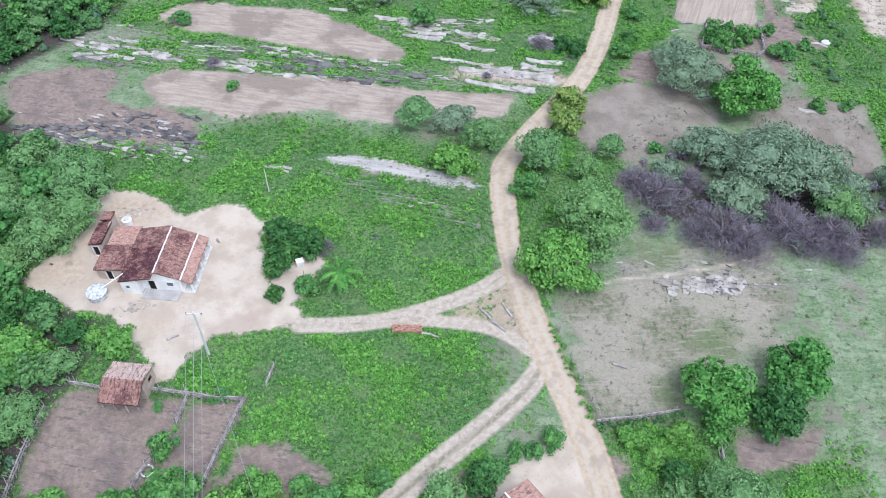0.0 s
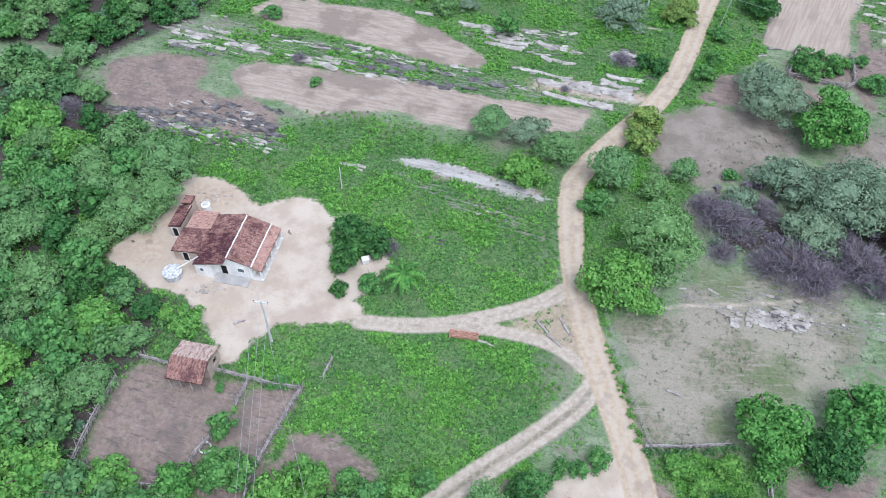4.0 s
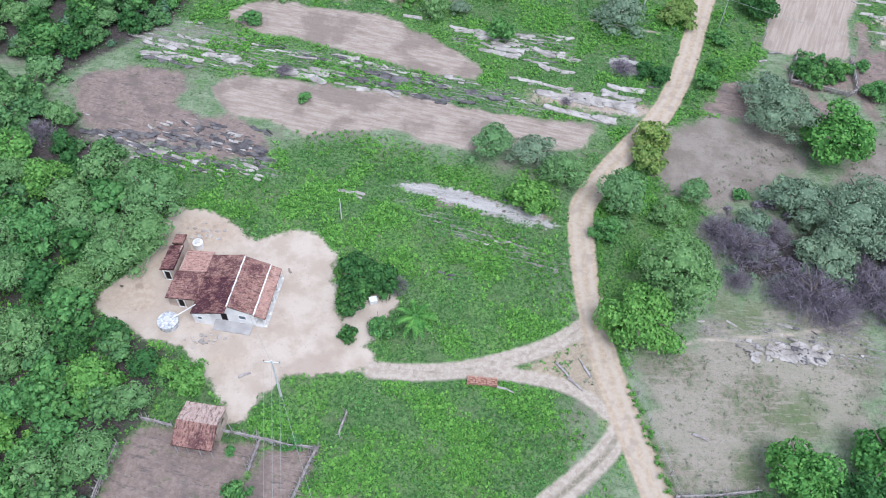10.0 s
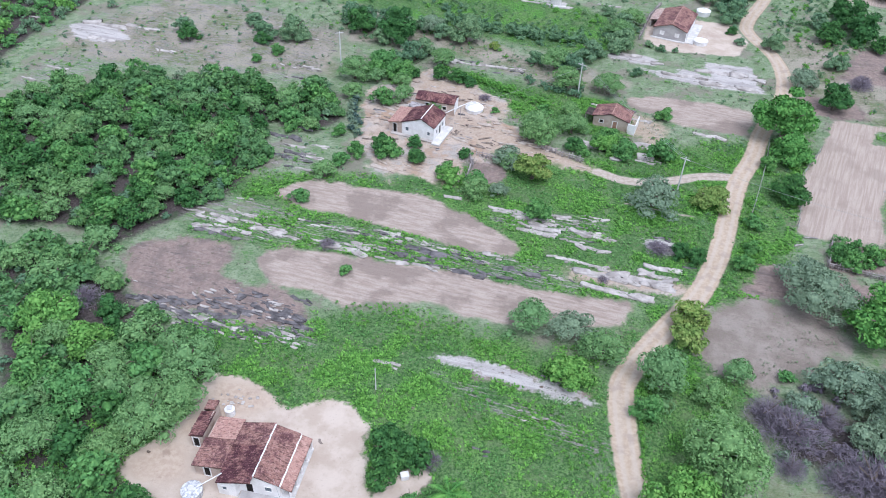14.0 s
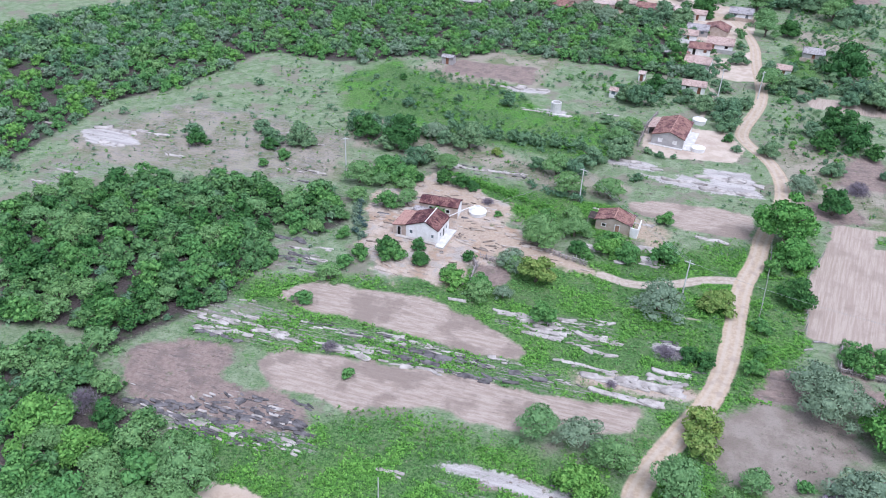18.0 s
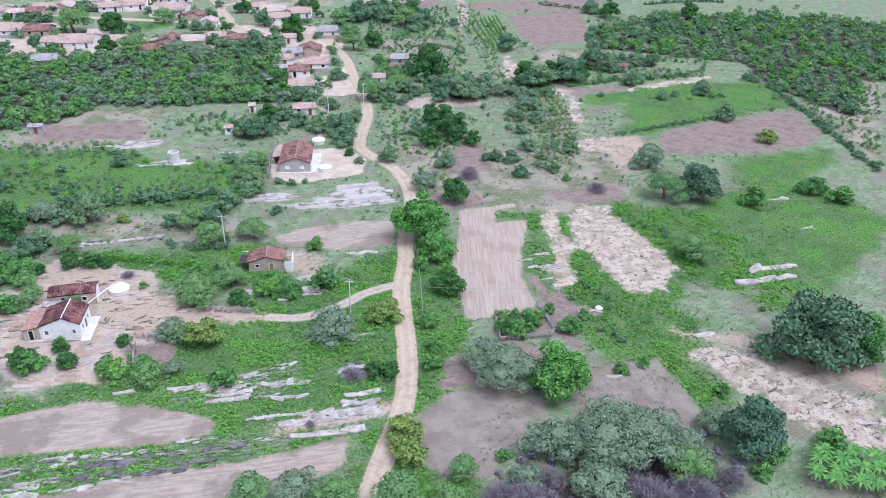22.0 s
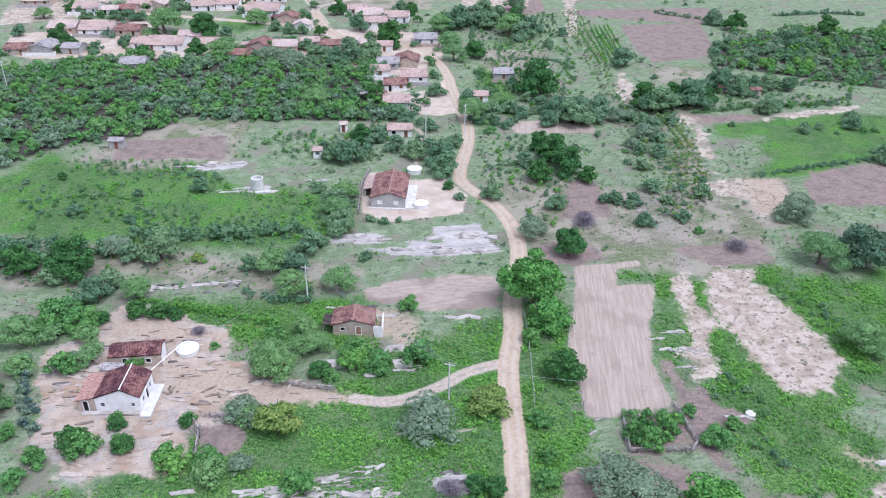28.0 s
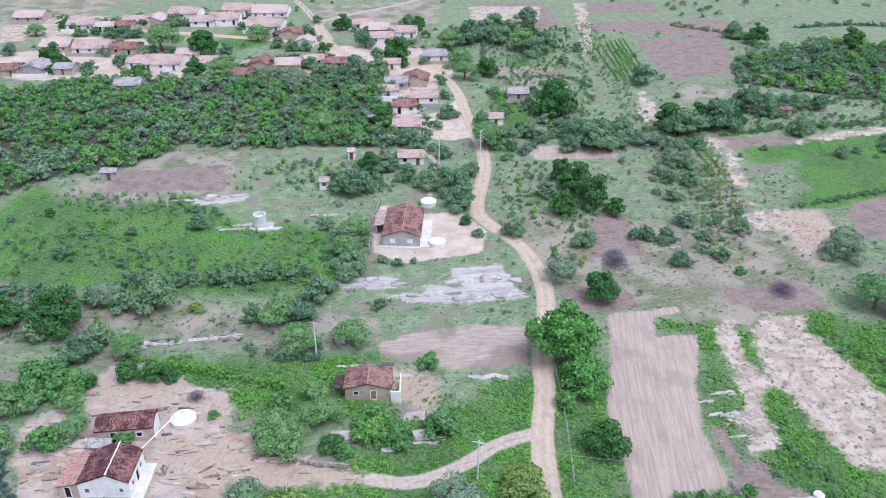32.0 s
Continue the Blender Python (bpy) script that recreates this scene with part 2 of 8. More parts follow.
def ground_material():
    m = Mat("ground", 0.95, 0.05)
    big, mid, small, grain = m.noise(0.045, 4), m.noise(0.33, 4, 0.6), m.noise(1.6, 4, 0.65), m.noise(6.0, 3, 0.7)
    ragged = m.math("ADD", m.math("MULTIPLY", m.math("SUBTRACT", mid, 0.5), 3.0), m.math("MULTIPLY", m.math("SUBTRACT", small, 0.5), 2.2))

    loose = m.math("ADD", ragged, m.math("MULTIPLY", m.math("SUBTRACT", m.noise(0.15, 4, 0.6), 0.5), 7.0))

    def zone(name, soft=0.5, rag=1.0, lift=0.0, torn=False):
        s = m.math("ADD", m.attr(name), m.math("MULTIPLY", loose if torn else ragged, rag))
        return m.remap(s, -soft + lift, soft + lift)

    # rough pasture: dull grass over brown soil, lightened to imitate haze over far fields
    leafage = m.noise(2.6, 4, 0.75)
    patchy = m.noise(0.12, 5, 0.65)
    dull = m.mix(m.remap(mid, 0.4, 0.6), (0.19, 0.255, 0.14), (0.28, 0.335, 0.215))
    dull = m.mix(m.remap(leafage, 0.5, 0.62, 0, 0.6), dull, (0.07, 0.14, 0.055))
    dull = m.mix(m.remap(m.noise(1.0, 4, 0.75, m.place((0.55, 1.5, 1), 0)), 0.5, 0.6, 0, 0.5), dull, (0.07, 0.14, 0.06))
    dull = m.mix(m.remap(m.noise(1.0, 4, 0.75, m.place((0.8, 2.1, 1), 30)), 0.54, 0.64, 0, 0.7), dull, (0.26, 0.315, 0.185))
    dull = m.mix(m.remap(patchy, 0.5, 0.6, 0, 0.8), dull, (0.24, 0.215, 0.175))
    dull = m.mix(m.remap(m.noise(0.5, 4, 0.7), 0.56, 0.66, 0, 0.7), dull, (0.1, 0.22, 0.055))
    vivid = m.math("ADD", m.attr("vivid"), m.math("MULTIPLY", ragged, 0.35))
    lush = m.mix(m.remap(mid, 0.36, 0.64), (0.1, 0.2, 0.062), (0.155, 0.255, 0.098))
    lush = m.mix(m.remap(m.noise(0.07, 4, 0.6), 0.46, 0.6, 0, 0.7), lush, (0.17, 0.33, 0.075))
    lush = m.mix(m.remap(vivid, 0.0, 0.7, 0, 0.75), lush, (0.135, 0.35, 0.05))
    # dark specks: shade between weed leaves, put into the ground colour
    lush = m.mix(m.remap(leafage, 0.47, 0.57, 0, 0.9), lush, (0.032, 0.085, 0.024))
    lush = m.mix(m.remap(m.noise(4.5, 3, 0.7), 0.54, 0.66, 0, 0.7), lush, (0.15, 0.34, 0.055))
    lush = m.mix(m.remap(m.noise(0.24, 5, 0.7), 0.52, 0.62, 0, 0.5), lush, (0.17, 0.215, 0.11))
    lush = m.mix(m.remap(m.noise(0.75, 5, 0.75), 0.6, 0.68, 0, 0.75), lush, (0.29, 0.25, 0.19))
    # more of this painted leaf shade, fine and coarse
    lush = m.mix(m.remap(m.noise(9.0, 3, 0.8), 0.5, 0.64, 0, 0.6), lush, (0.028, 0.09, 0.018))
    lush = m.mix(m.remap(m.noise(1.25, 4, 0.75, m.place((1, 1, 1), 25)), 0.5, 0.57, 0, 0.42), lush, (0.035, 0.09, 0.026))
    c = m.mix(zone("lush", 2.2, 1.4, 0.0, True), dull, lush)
    dry = m.mix(m.remap(small, 0.42, 0.6), (0.275, 0.235, 0.185), (0.15, 0.18, 0.1))
    dry = m.mix(m.remap(m.noise(0.09, 4, 0.6), 0.46, 0.58, 0, 0.7), dry, (0.15, 0.2, 0.09))
    dry = m.mix(m.remap(m.noise(0.13, 4), 0.42, 0.58, 0, 0.65), dry, (0.41, 0.36, 0.3))
    dry = m.mix(m.remap(m.noise(1.0, 4, 0.7, m.place((0.3, 2.0, 1), 3)), 0.53, 0.63, 0, 0.6), dry, (0.39, 0.345, 0.29))
    dry = m.mix(m.remap(leafage, 0.55, 0.66, 0, 0.6), dry, (0.1, 0.13, 0.06))
    c = m.mix(zone("dry", 1.8, 1.6, 0.0, True), c, dry)
    # woodland and thicket floor: dark soil, with tree shade put into its colour
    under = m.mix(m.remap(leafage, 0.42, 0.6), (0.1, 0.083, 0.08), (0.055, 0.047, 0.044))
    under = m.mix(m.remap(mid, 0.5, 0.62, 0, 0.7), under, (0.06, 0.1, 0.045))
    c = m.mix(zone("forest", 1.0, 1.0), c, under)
    streak = m.noise(1.0, 5, 0.65, m.place((0.09, 1.1, 1), -10))
    thin = m.noise(1.0, 5, 0.7, m.place((0.22, 2.6, 1), -10))
    stony = m.mix(m.remap(grain, 0.35, 0.65), (0.38, 0.35, 0.325), (0.16, 0.145, 0.14))
    c = m.mix(m.math("MULTIPLY", zone("rocky", 1.2, 1.0), m.remap(thin, 0.51, 0.57)), c, stony)
    soil = m.mix(m.remap(small, 0.35, 0.65), (0.245, 0.185, 0.158), (0.32, 0.25, 0.215))
    soil = m.mix(m.remap(mid, 0.45, 0.66, 0, 0.75), soil, (0.18, 0.143, 0.13))
    soil = m.mix(m.remap(m.noise(0.7, 5, 0.7), 0.57, 0.68, 0, 0.55), soil, (0.11, 0.155, 0.07))
    soil = m.mix(m.remap(thin, 0.58, 0.66, 0, 0.5), soil, (0.37, 0.325, 0.29))
    soil = m.mix(m.remap(m.noise(1.0, 5, 0.75, m.place((0.3, 1.7, 1), -10)), 0.55, 0.62, 0, 0.7), soil, (0.12, 0.105, 0.1))
    c = m.mix(zone("soil", 0.7, 0.9, 0.0, True), c, soil)
    furrow = m.noise(1.0, 5, 0.7, m.place((0.3, 2.0, 1), -10))
    tilled = m.mix(m.remap(furrow, 0.4, 0.6), (0.35, 0.28, 0.23), (0.46, 0.385, 0.325))
    tilled = m.mix(m.remap(m.noise(0.14, 4, 0.6), 0.47, 0.6, 0, 0.8), tilled, (0.255, 0.205, 0.172))
    tilled = m.mix(m.remap(m.noise(1.0, 5, 0.8, m.place((0.4, 1.6, 1), -10)), 0.58, 0.68, 0, 0.6), tilled, (0.16, 0.125, 0.108))
    tilled = m.mix(m.remap(m.noise(5.0, 4, 0.8), 0.55, 0.7, 0, 0.4), tilled, (0.2, 0.165, 0.15))
    c = m.mix(zone("tilled", 0.5, 0.6, 0.0, True), c, tilled)
    row = m.noise(1.0, 5, 0.7, m.place((2.6, 0.1, 1), -21))
    rows = m.mix(m.remap(row, 0.4, 0.6), (0.38, 0.305, 0.25), (0.475, 0.395, 0.33))
    rows = m.mix(m.remap(m.noise(5.0, 4, 0.8), 0.55, 0.7, 0, 0.4), rows, (0.22, 0.185, 0.16))
    rows = m.mix(m.remap(m.noise(0.16, 4, 0.6), 0.5, 0.64, 0, 0.5), rows, (0.31, 0.25, 0.205))
    c = m.mix(zone("rows", 0.35, 0.7), c, rows)
    pale = m.mix(m.remap(mid, 0.4, 0.6), (0.4, 0.325, 0.255), (0.54, 0.465, 0.385))
    pale = m.mix(m.remap(m.noise(0.8, 5, 0.75), 0.52, 0.62, 0, 0.8), pale, (0.17, 0.15, 0.115))
    pale = m.mix(m.remap(m.noise(0.45, 5, 0.7), 0.57, 0.66, 0, 0.8), pale, (0.13, 0.17, 0.08))
    c = m.mix(zone("pale", 0.7, 1.3, 0.0, True), c, pale)
    rock = m.mix(m.remap(streak, 0.42, 0.6), (0.52, 0.49, 0.46), (0.39, 0.36, 0.34))
    rock = m.mix(m.remap(m.noise(1.0, 5, 0.75, m.place((0.3, 1.5, 1), -10)), 0.58, 0.64, 0, 0.8), rock, (0.14, 0.14, 0.11))
    c = m.mix(zone("rock", 0.4, 1.1), c, rock)
    worn = m.mix(m.remap(mid, 0.36, 0.64), (0.24, 0.2, 0.168), (0.32, 0.275, 0.235))
    worn = m.mix(m.remap(thin, 0.56, 0.68, 0, 0.5), worn, (0.38, 0.33, 0.28))
    worn = m.mix(m.remap(leafage, 0.55, 0.65, 0, 0.5), worn, (0.13, 0.17, 0.08))
    c = m.mix(zone("junction", 0.9, 1.0, 0.0, True), c, worn)
    rough = m.mix(m.remap(mid, 0.38, 0.62), (0.43, 0.335, 0.26), (0.53, 0.44, 0.36))
    rough = m.mix(m.remap(m.noise(0.2, 5, 0.7), 0.48, 0.58, 0, 0.85), rough, (0.42, 0.385, 0.35))
    rough = m.mix(m.remap(m.noise(0.17, 4, 0.6, m.place((1, 1, 1), 40)), 0.53, 0.64, 0, 0.8), rough, (0.4, 0.275, 0.185))
    rough = m.mix(m.remap(m.noise(1.0, 5, 0.75, m.place((0.28, 1.5, 1), -10)), 0.54, 0.62, 0, 0.6), rough, (0.24, 0.2, 0.175))
    rough = m.mix(m.remap(m.noise(3.5, 4, 0.7), 0.56, 0.68, 0, 0.65), rough, (0.18, 0.155, 0.135))
    rough = m.mix(m.remap(m.noise(0.4, 5, 0.75, m.place((1, 1, 1), 70)), 0.6, 0.66, 0, 0.85), rough, (0.11, 0.17, 0.07))
    c = m.mix(zone("rough", 0.6, 1.1, 0.0, True), c, rough)
    yard = m.mix(m.remap(mid, 0.36, 0.64), (0.45, 0.37, 0.295), (0.55, 0.47, 0.39))
    yard = m.mix(m.remap(m.noise(0.1, 4, 0.6), 0.52, 0.64, 0, 0.7), yard, (0.4, 0.315, 0.255))
    yard = m.mix(m.remap(m.noise(2.5, 4, 0.7), 0.58, 0.7, 0, 0.55), yard, (0.31, 0.25, 0.2))
    swept = zone("yard", 0.35, 0.8)
    c = m.mix(swept, c, yard)
    scuff = m.mix(m.remap(small, 0.36, 0.64), (0.41, 0.315, 0.235), (0.49, 0.395, 0.305))
    scuff = m.mix(m.remap(m.noise(0.5, 5, 0.7), 0.55, 0.66, 0, 0.7), scuff, (0.27, 0.195, 0.15))
    c = m.mix(m.math("MULTIPLY", zone("scuffed", 1.2, 1.2), 0.85), c, scuff)
    lane = m.mix(m.remap(small, 0.38, 0.62), (0.39, 0.325, 0.262), (0.48, 0.415, 0.345))
    between = m.math("MULTIPLY", m.remap(m.attr("track"), 0.9, 1.25), m.remap(small, 0.36, 0.54, 0.1, 0.9))
    lane = m.mix(between, lane, (0.2, 0.185, 0.13))
    lane = m.mix(m.remap(m.noise(1.1, 4, 0.7), 0.55, 0.64, 0, 0.6), lane, (0.28, 0.235, 0.19))
    laned = zone("track", 0.25, 0.09, 0.1)
    c = m.mix(laned, c, lane)
    way = m.mix(m.remap(small, 0.38, 0.62), (0.415, 0.325, 0.235), (0.49, 0.395, 0.295))
    # wheel tracks are bare and pale, the crown between them a little darker
    wheel = m.remap(m.math("ABSOLUTE", m.math("SUBTRACT", m.attr("road"), 0.95)), 0.1, 0.5, 0.6, 0.0)
    way = m.mix(wheel, way, (0.5, 0.43, 0.355))
    way = m.mix(m.remap(m.noise(0.5, 4), 0.52, 0.66, 0, 0.6), way, (0.34, 0.275, 0.225))
    driven = zone("road", 0.2, 0.12)
    c = m.mix(driven, c, way)
    loose_soil = m.math("SUBTRACT", 1.0, m.math("MULTIPLY", m.math("MAXIMUM", swept, m.math("MAXIMUM", laned, driven)), 0.8))
    c = m.mix(m.math("MULTIPLY", loose_soil, m.remap(grain, 0.52, 0.72, 0, 0.4)), c, (0.09, 0.085, 0.06))
    c = m.mix(m.math("MULTIPLY", loose_soil, m.remap(m.noise(11.0, 2, 0.8), 0.56, 0.72, 0, 0.3)), c, (0.5, 0.46, 0.4))
    relief = m.math("ADD", m.math("MULTIPLY", small, 0.75), m.math("MULTIPLY", grain, 0.35))
    return m.done(c, m.math("MULTIPLY", relief, loose_soil), 0.3)


GROUND = ground_material()


# ---- mesh tools ----
def mesh_of(name, verts, faces, material, smooth=False):
    """A mesh from arrays of points and of faces that all have the same number of corners."""
    verts, faces = np.asarray(verts, np.float32), np.asarray(faces, np.int32)
    me = bpy.data.meshes.new(name)
    me.vertices.add(len(verts))
    me.vertices.foreach_set("co", verts.ravel())
    n, k = faces.shape
    me.loops.add(n * k)
    me.loops.foreach_set("vertex_index", faces.ravel())
    me.polygons.add(n)
    me.polygons.foreach_set("loop_start", np.arange(0, n * k, k, dtype=np.int32))
    if smooth:
        me.polygons.foreach_set("use_smooth", np.ones(n, bool))
    me.materials.append(material)
    me.update(calc_edges=True)
    return me


def part(name, bm, material, parent=None, label=""):
    """Links a bmesh as one mesh object under a thing or a part."""
    bmesh.ops.recalc_face_normals(bm, faces=bm.faces[:])
    me = bpy.data.meshes.new(name)
    bm.to_mesh(me)
    bm.free()
    me.materials.append(material)
    ob = new(name, me)
    ob.parent = parent
    return tagged(ob, label)


def sub(name, me, parent, label=""):
    """Links a ready mesh as a part."""
    ob = new(name, me)
    ob.parent = parent
    return tagged(ob, label)


def thing(name, m, label, category, group="", kind=""):
    ob = new(name)
    ob.empty_display_size = 0.3
    ob.matrix_world = m
    return tagged(ob, label, category, group, kind)


def hexa(bm, low, high):
    """A block between four points below and the four above them."""
    v = [bm.verts.new(p) for p in (*low, *high)]
    for q in ((3, 2, 1, 0), (4, 5, 6, 7), (0, 1, 5, 4), (1, 2, 6, 5), (2, 3, 7, 6), (3, 0, 4, 7)):
        bm.faces.new([v[i] for i in q])


def box(bm, x0, y0, z0, x1, y1, z1):
    hexa(bm, [(x0, y0, z0), (x1, y0, z0), (x1, y1, z0), (x0, y1, z0)], [(x0, y0, z1), (x1, y0, z1), (x1, y1, z1), (x0, y1, z1)])


def tube(bm, pts, radii, sides=6):
    """A tapered tube along points."""
    pts = [Vector(p) for p in pts]
    rings = []
    for i, p in enumerate(pts):
        way = (pts[min(i + 1, len(pts) - 1)] - pts[max(i - 1, 0)]).normalized()
        a = way.orthogonal().normalized()
        b = way.cross(a)
        r = radii[i]
        rings.append([bm.verts.new(p + r * (math.cos(k * math.tau / sides) * a + math.sin(k * math.tau / sides) * b)) for k in range(sides)])
    for lo, hi in zip(rings, rings[1:]):
        for k in range(sides):
            bm.faces.new((lo[k], lo[(k + 1) % sides], hi[(k + 1) % sides], hi[k]))
    bm.faces.new(rings[0][::-1])
    bm.faces.new(rings[-1])


# ---- the plan of the ground: zones and ways, in metres ----
ZONES = []
WAYS = []


def zone(kind, *pts):
    ZONES.append((kind, np.array(pts, float)))


def way(name, width, *pts):
    WAYS.append((name, width, np.array(pts, float)))


zone("yard", (-37.5, 57), (-32.5, 57), (-29, 55), (-27, 52.5), (-24.5, 54), (-22, 55.5), (-18.5, 54.5), (-16, 51.5), (-16, 48), (-14.5, 43.5), (-12.5, 40), (-9.5, 38.5), (-9, 36.5), (-14.5, 35.5), (-19, 34.5), (-21.5, 31.5), (-22.5, 28.5), (-24.5, 28), (-25, 31), (-26.5, 32.5), (-28.5, 34.5), (-31.5, 37), (-36.5, 38), (-40, 39.5), (-43, 41.5), (-42.5, 44), (-40, 47.5), (-38, 50.5), (-39, 54.5))
zone("yard", (-11, 46.5), (-8.5, 47.5), (-7.5, 45.5), (-8.5, 43), (-10, 40.5), (-12.5, 39.5), (-14, 43))
zone("yard", (13, 18), (14.2, 20.2), (17.1, 21), (19.5, 24), (21, 23.6), (23.1, 18.3), (24.5, 13.3), (25, 6), (14, 4), (11, 14))
zone("soil", (7, 18), (10, 19), (13, 17), (12, 9), (3, 6), (4, 13))
zone("yard", (27, 185), (31, 192), (39.5, 185.5), (47.5, 184.5), (50, 173.5), (45.5, 166), (37.5, 166.5), (31, 165.5), (25, 171.5))
zone("yard", (38, 240.5), (49, 245), (60, 247), (71.5, 262), (69.5, 250.5), (63.5, 226), (56, 225), (49, 229.5), (46, 238.5))
zone("yard", (5, 302.5), (33, 304), (59, 298.5), (67.5, 275.5), (60, 252.5), (47, 244.5), (46.5, 267), (37.5, 282), (6.5, 290))
zone("yard", (-73.5, 341.5), (-32.5, 341), (6, 317), (1, 296.5), (-26.5, 298.5), (-61, 306.5), (-72.5, 315))
zone("rough", (-25.5, 144.5), (-22.5, 146.5), (-14, 142), (-8.5, 138.5), (-4, 135), (-3, 131.5), (-5, 128.5), (0.5, 122.5), (11, 114.5), (14, 112), (7.5, 113.5), (-2.5, 116.5), (-5.5, 115.5), (-6.5, 112.5), (-10.5, 112), (-11, 106.5), (-14, 104.5), (-22.5, 106), (-23, 103), (-25, 104.5), (-31.5, 114.5), (-31.5, 122.5), (-33.5, 132.5), (-32.5, 137.5), (-27.5, 138.5))
zone("scuffed", (12.5, 130.5), (17, 128.5), (21.5, 126.5), (22, 123), (23.5, 123), (24, 125), (26.5, 125), (26, 128), (27, 131), (24, 134), (20.5, 135.5))
zone("scuffed", (14.5, 45), (10.5, 41), (7.5, 38), (13.5, 36.5), (17.5, 32.5), (18, 38.5), (16.5, 44.5))
zone("junction", (26, 78), (30.5, 82), (39.5, 83.5), (46.5, 80), (46.5, 74.5), (38.5, 68), (33, 65.5), (27.5, 67.5), (25, 72))
zone("soil", (-32.5, 28), (-29.5, 27.5), (-24, 27), (-19.5, 26.5), (-21, 23), (-22, 18), (-23, 13.5), (-28, 13.5), (-34.5, 15), (-35, 22.5))
zone("soil", (-19.5, 26.5), (-14, 26.5), (-15, 21.5), (-16, 16.5), (-17.5, 13), (-22.5, 13.5), (-22, 18.5), (-20.5, 23))
zone("soil", (-59, 76), (-58, 82.5), (-51, 83), (-45, 82), (-42.5, 79), (-43.5, 76), (-38, 73.5), (-34, 74.5), (-29, 72.5), (-28, 66.5), (-31.5, 66), (-37.5, 67), (-45, 67.5), (-52.5, 69.5), (-57, 72.5))
zone("soil", (61, 101.5), (65, 101.5), (65, 98.5), (69, 95), (69, 93), (65.5, 94), (63.5, 96), (59.5, 86.5), (58.5, 87), (58.5, 93.5), (59, 99.5))
zone("soil", (92, 79), (93.5, 72.5), (102, 66.5), (96, 60.5), (93, 67), (90.5, 74.5), (85.5, 78.5))
zone("soil", (35.5, 88), (42, 91), (42.5, 86.5), (40, 83), (34, 84))
zone("soil", (-9.5, 114), (-2.5, 111.5), (-3.5, 107), (-7.5, 105.5), (-10, 106.5))
zone("soil", (155.5, 308), (190, 303.5), (170, 260.5), (142, 258))
zone("soil", (-28.5, 225.5), (-1.5, 223.5), (-3, 208.5), (-28.5, 213))
zone("soil", (-14.5, 21), (-9.5, 21.5), (-5.5, 19.5), (-4, 16.5), (-9.5, 16.5), (-13.5, 17.5))
zone("soil", (37.5, 24), (45, 25), (44.5, 22), (37, 20.5))
zone("tilled", (-41, 97), (-39, 100.5), (-32.5, 102), (-26, 101), (-16, 100.5), (-9, 96.5), (-2.5, 92.5), (0.5, 89), (-1, 87), (-7.5, 87.5), (-14.5, 89), (-22.5, 91.5), (-30, 93), (-36, 93.5))
zone("tilled", (-39.5, 80.5), (-35, 83.5), (-26, 83), (-13.5, 82.5), (-1.5, 80.5), (7.5, 79.5), (17.5, 79.5), (15.5, 75), (11.5, 73.5), (6, 73), (-1, 72), (-6, 72.5), (-12.5, 75), (-18, 74), (-23.5, 72), (-29, 74), (-34, 74.5), (-38, 77.5))
zone("rows", (61, 140), (74, 139), (73.5, 137.5), (68, 137), (66, 132), (73, 130.5), (65.5, 118.5), (61, 110), (59, 100), (52.5, 98.5), (45, 100.5), (47, 107.5), (49.5, 117.5), (55.5, 128))
zone("tilled", (19.5, 142), (26, 143.5), (37, 143), (45.5, 140), (42.5, 130.5), (35.5, 131), (28, 133.5), (20, 138.5))
zone("pale", (87, 133), (94.5, 131), (92.5, 126.5), (93, 117.5), (93, 111.5), (91.5, 102), (86.5, 97.5), (81, 96), (77.5, 98.5), (77.5, 105.5), (78.5, 111.5), (78, 118.5), (80, 125.5))
zone("pale", (77.5, 132), (81.5, 133), (79, 127.5), (77.5, 122.5), (78, 118.5), (74, 113), (71.5, 110.5), (71, 106), (69, 103.5), (66, 104.5), (67.5, 108), (66, 110), (70, 112), (72.5, 118), (74, 123), (75, 127))
zone("pale", (104.5, 168), (114, 168), (124.5, 165.5), (124.5, 157), (114.5, 149.5), (112, 158.5), (105, 161.5))
zone("pale", (-84.5, 378.5), (-58.5, 394), (-42.5, 391), (-51, 362.5), (-80, 355))
zone("dry", (78, 77.5), (85.5, 78.5), (92, 76), (95, 69), (97.5, 62), (88.5, 53), (84.5, 58), (80.5, 63.5), (79, 70))
zone("dry", (20.5, 39), (26, 43.5), (31, 50), (48.5, 50.5), (46, 34), (35, 32), (32.5, 26.5), (24, 25), (22, 30))
zone("dry", (-30.5, 169.5), (-11.5, 162.5), (12.5, 153.5), (20.5, 148.5), (18, 141), (-4.5, 148.5), (-29.5, 161))
zone("dry", (53.5, 154), (58, 177.5), (71, 181), (81.5, 172), (98, 165), (119.5, 163), (117, 148.5), (95.5, 138.5), (81, 135.5), (65.5, 141.5))
zone("dry", (-17.5, 237.5), (6.5, 233.5), (-1, 204.5), (-23.5, 210), (-39, 215.5), (-29.5, 226))
zone("dry", (-47.5, 178.5), (-27.5, 169), (-27.5, 156), (-43.5, 156.5))
zone("rock", (38, 162), (48.5, 161), (48, 153), (49.5, 149), (39, 149.5), (28, 152.5), (22, 156.5), (31.5, 155), (32, 158), (39, 154.5))
zone("rock", (15, 163), (18.5, 163.5), (27.5, 161.5), (26.5, 157.5), (16.5, 160.5))
zone("rock", (-12, 64.5), (-6, 65), (-0.5, 64), (5.5, 62.5), (12, 60), (11.5, 59), (4, 60.5), (-2, 62), (-8, 63.5))
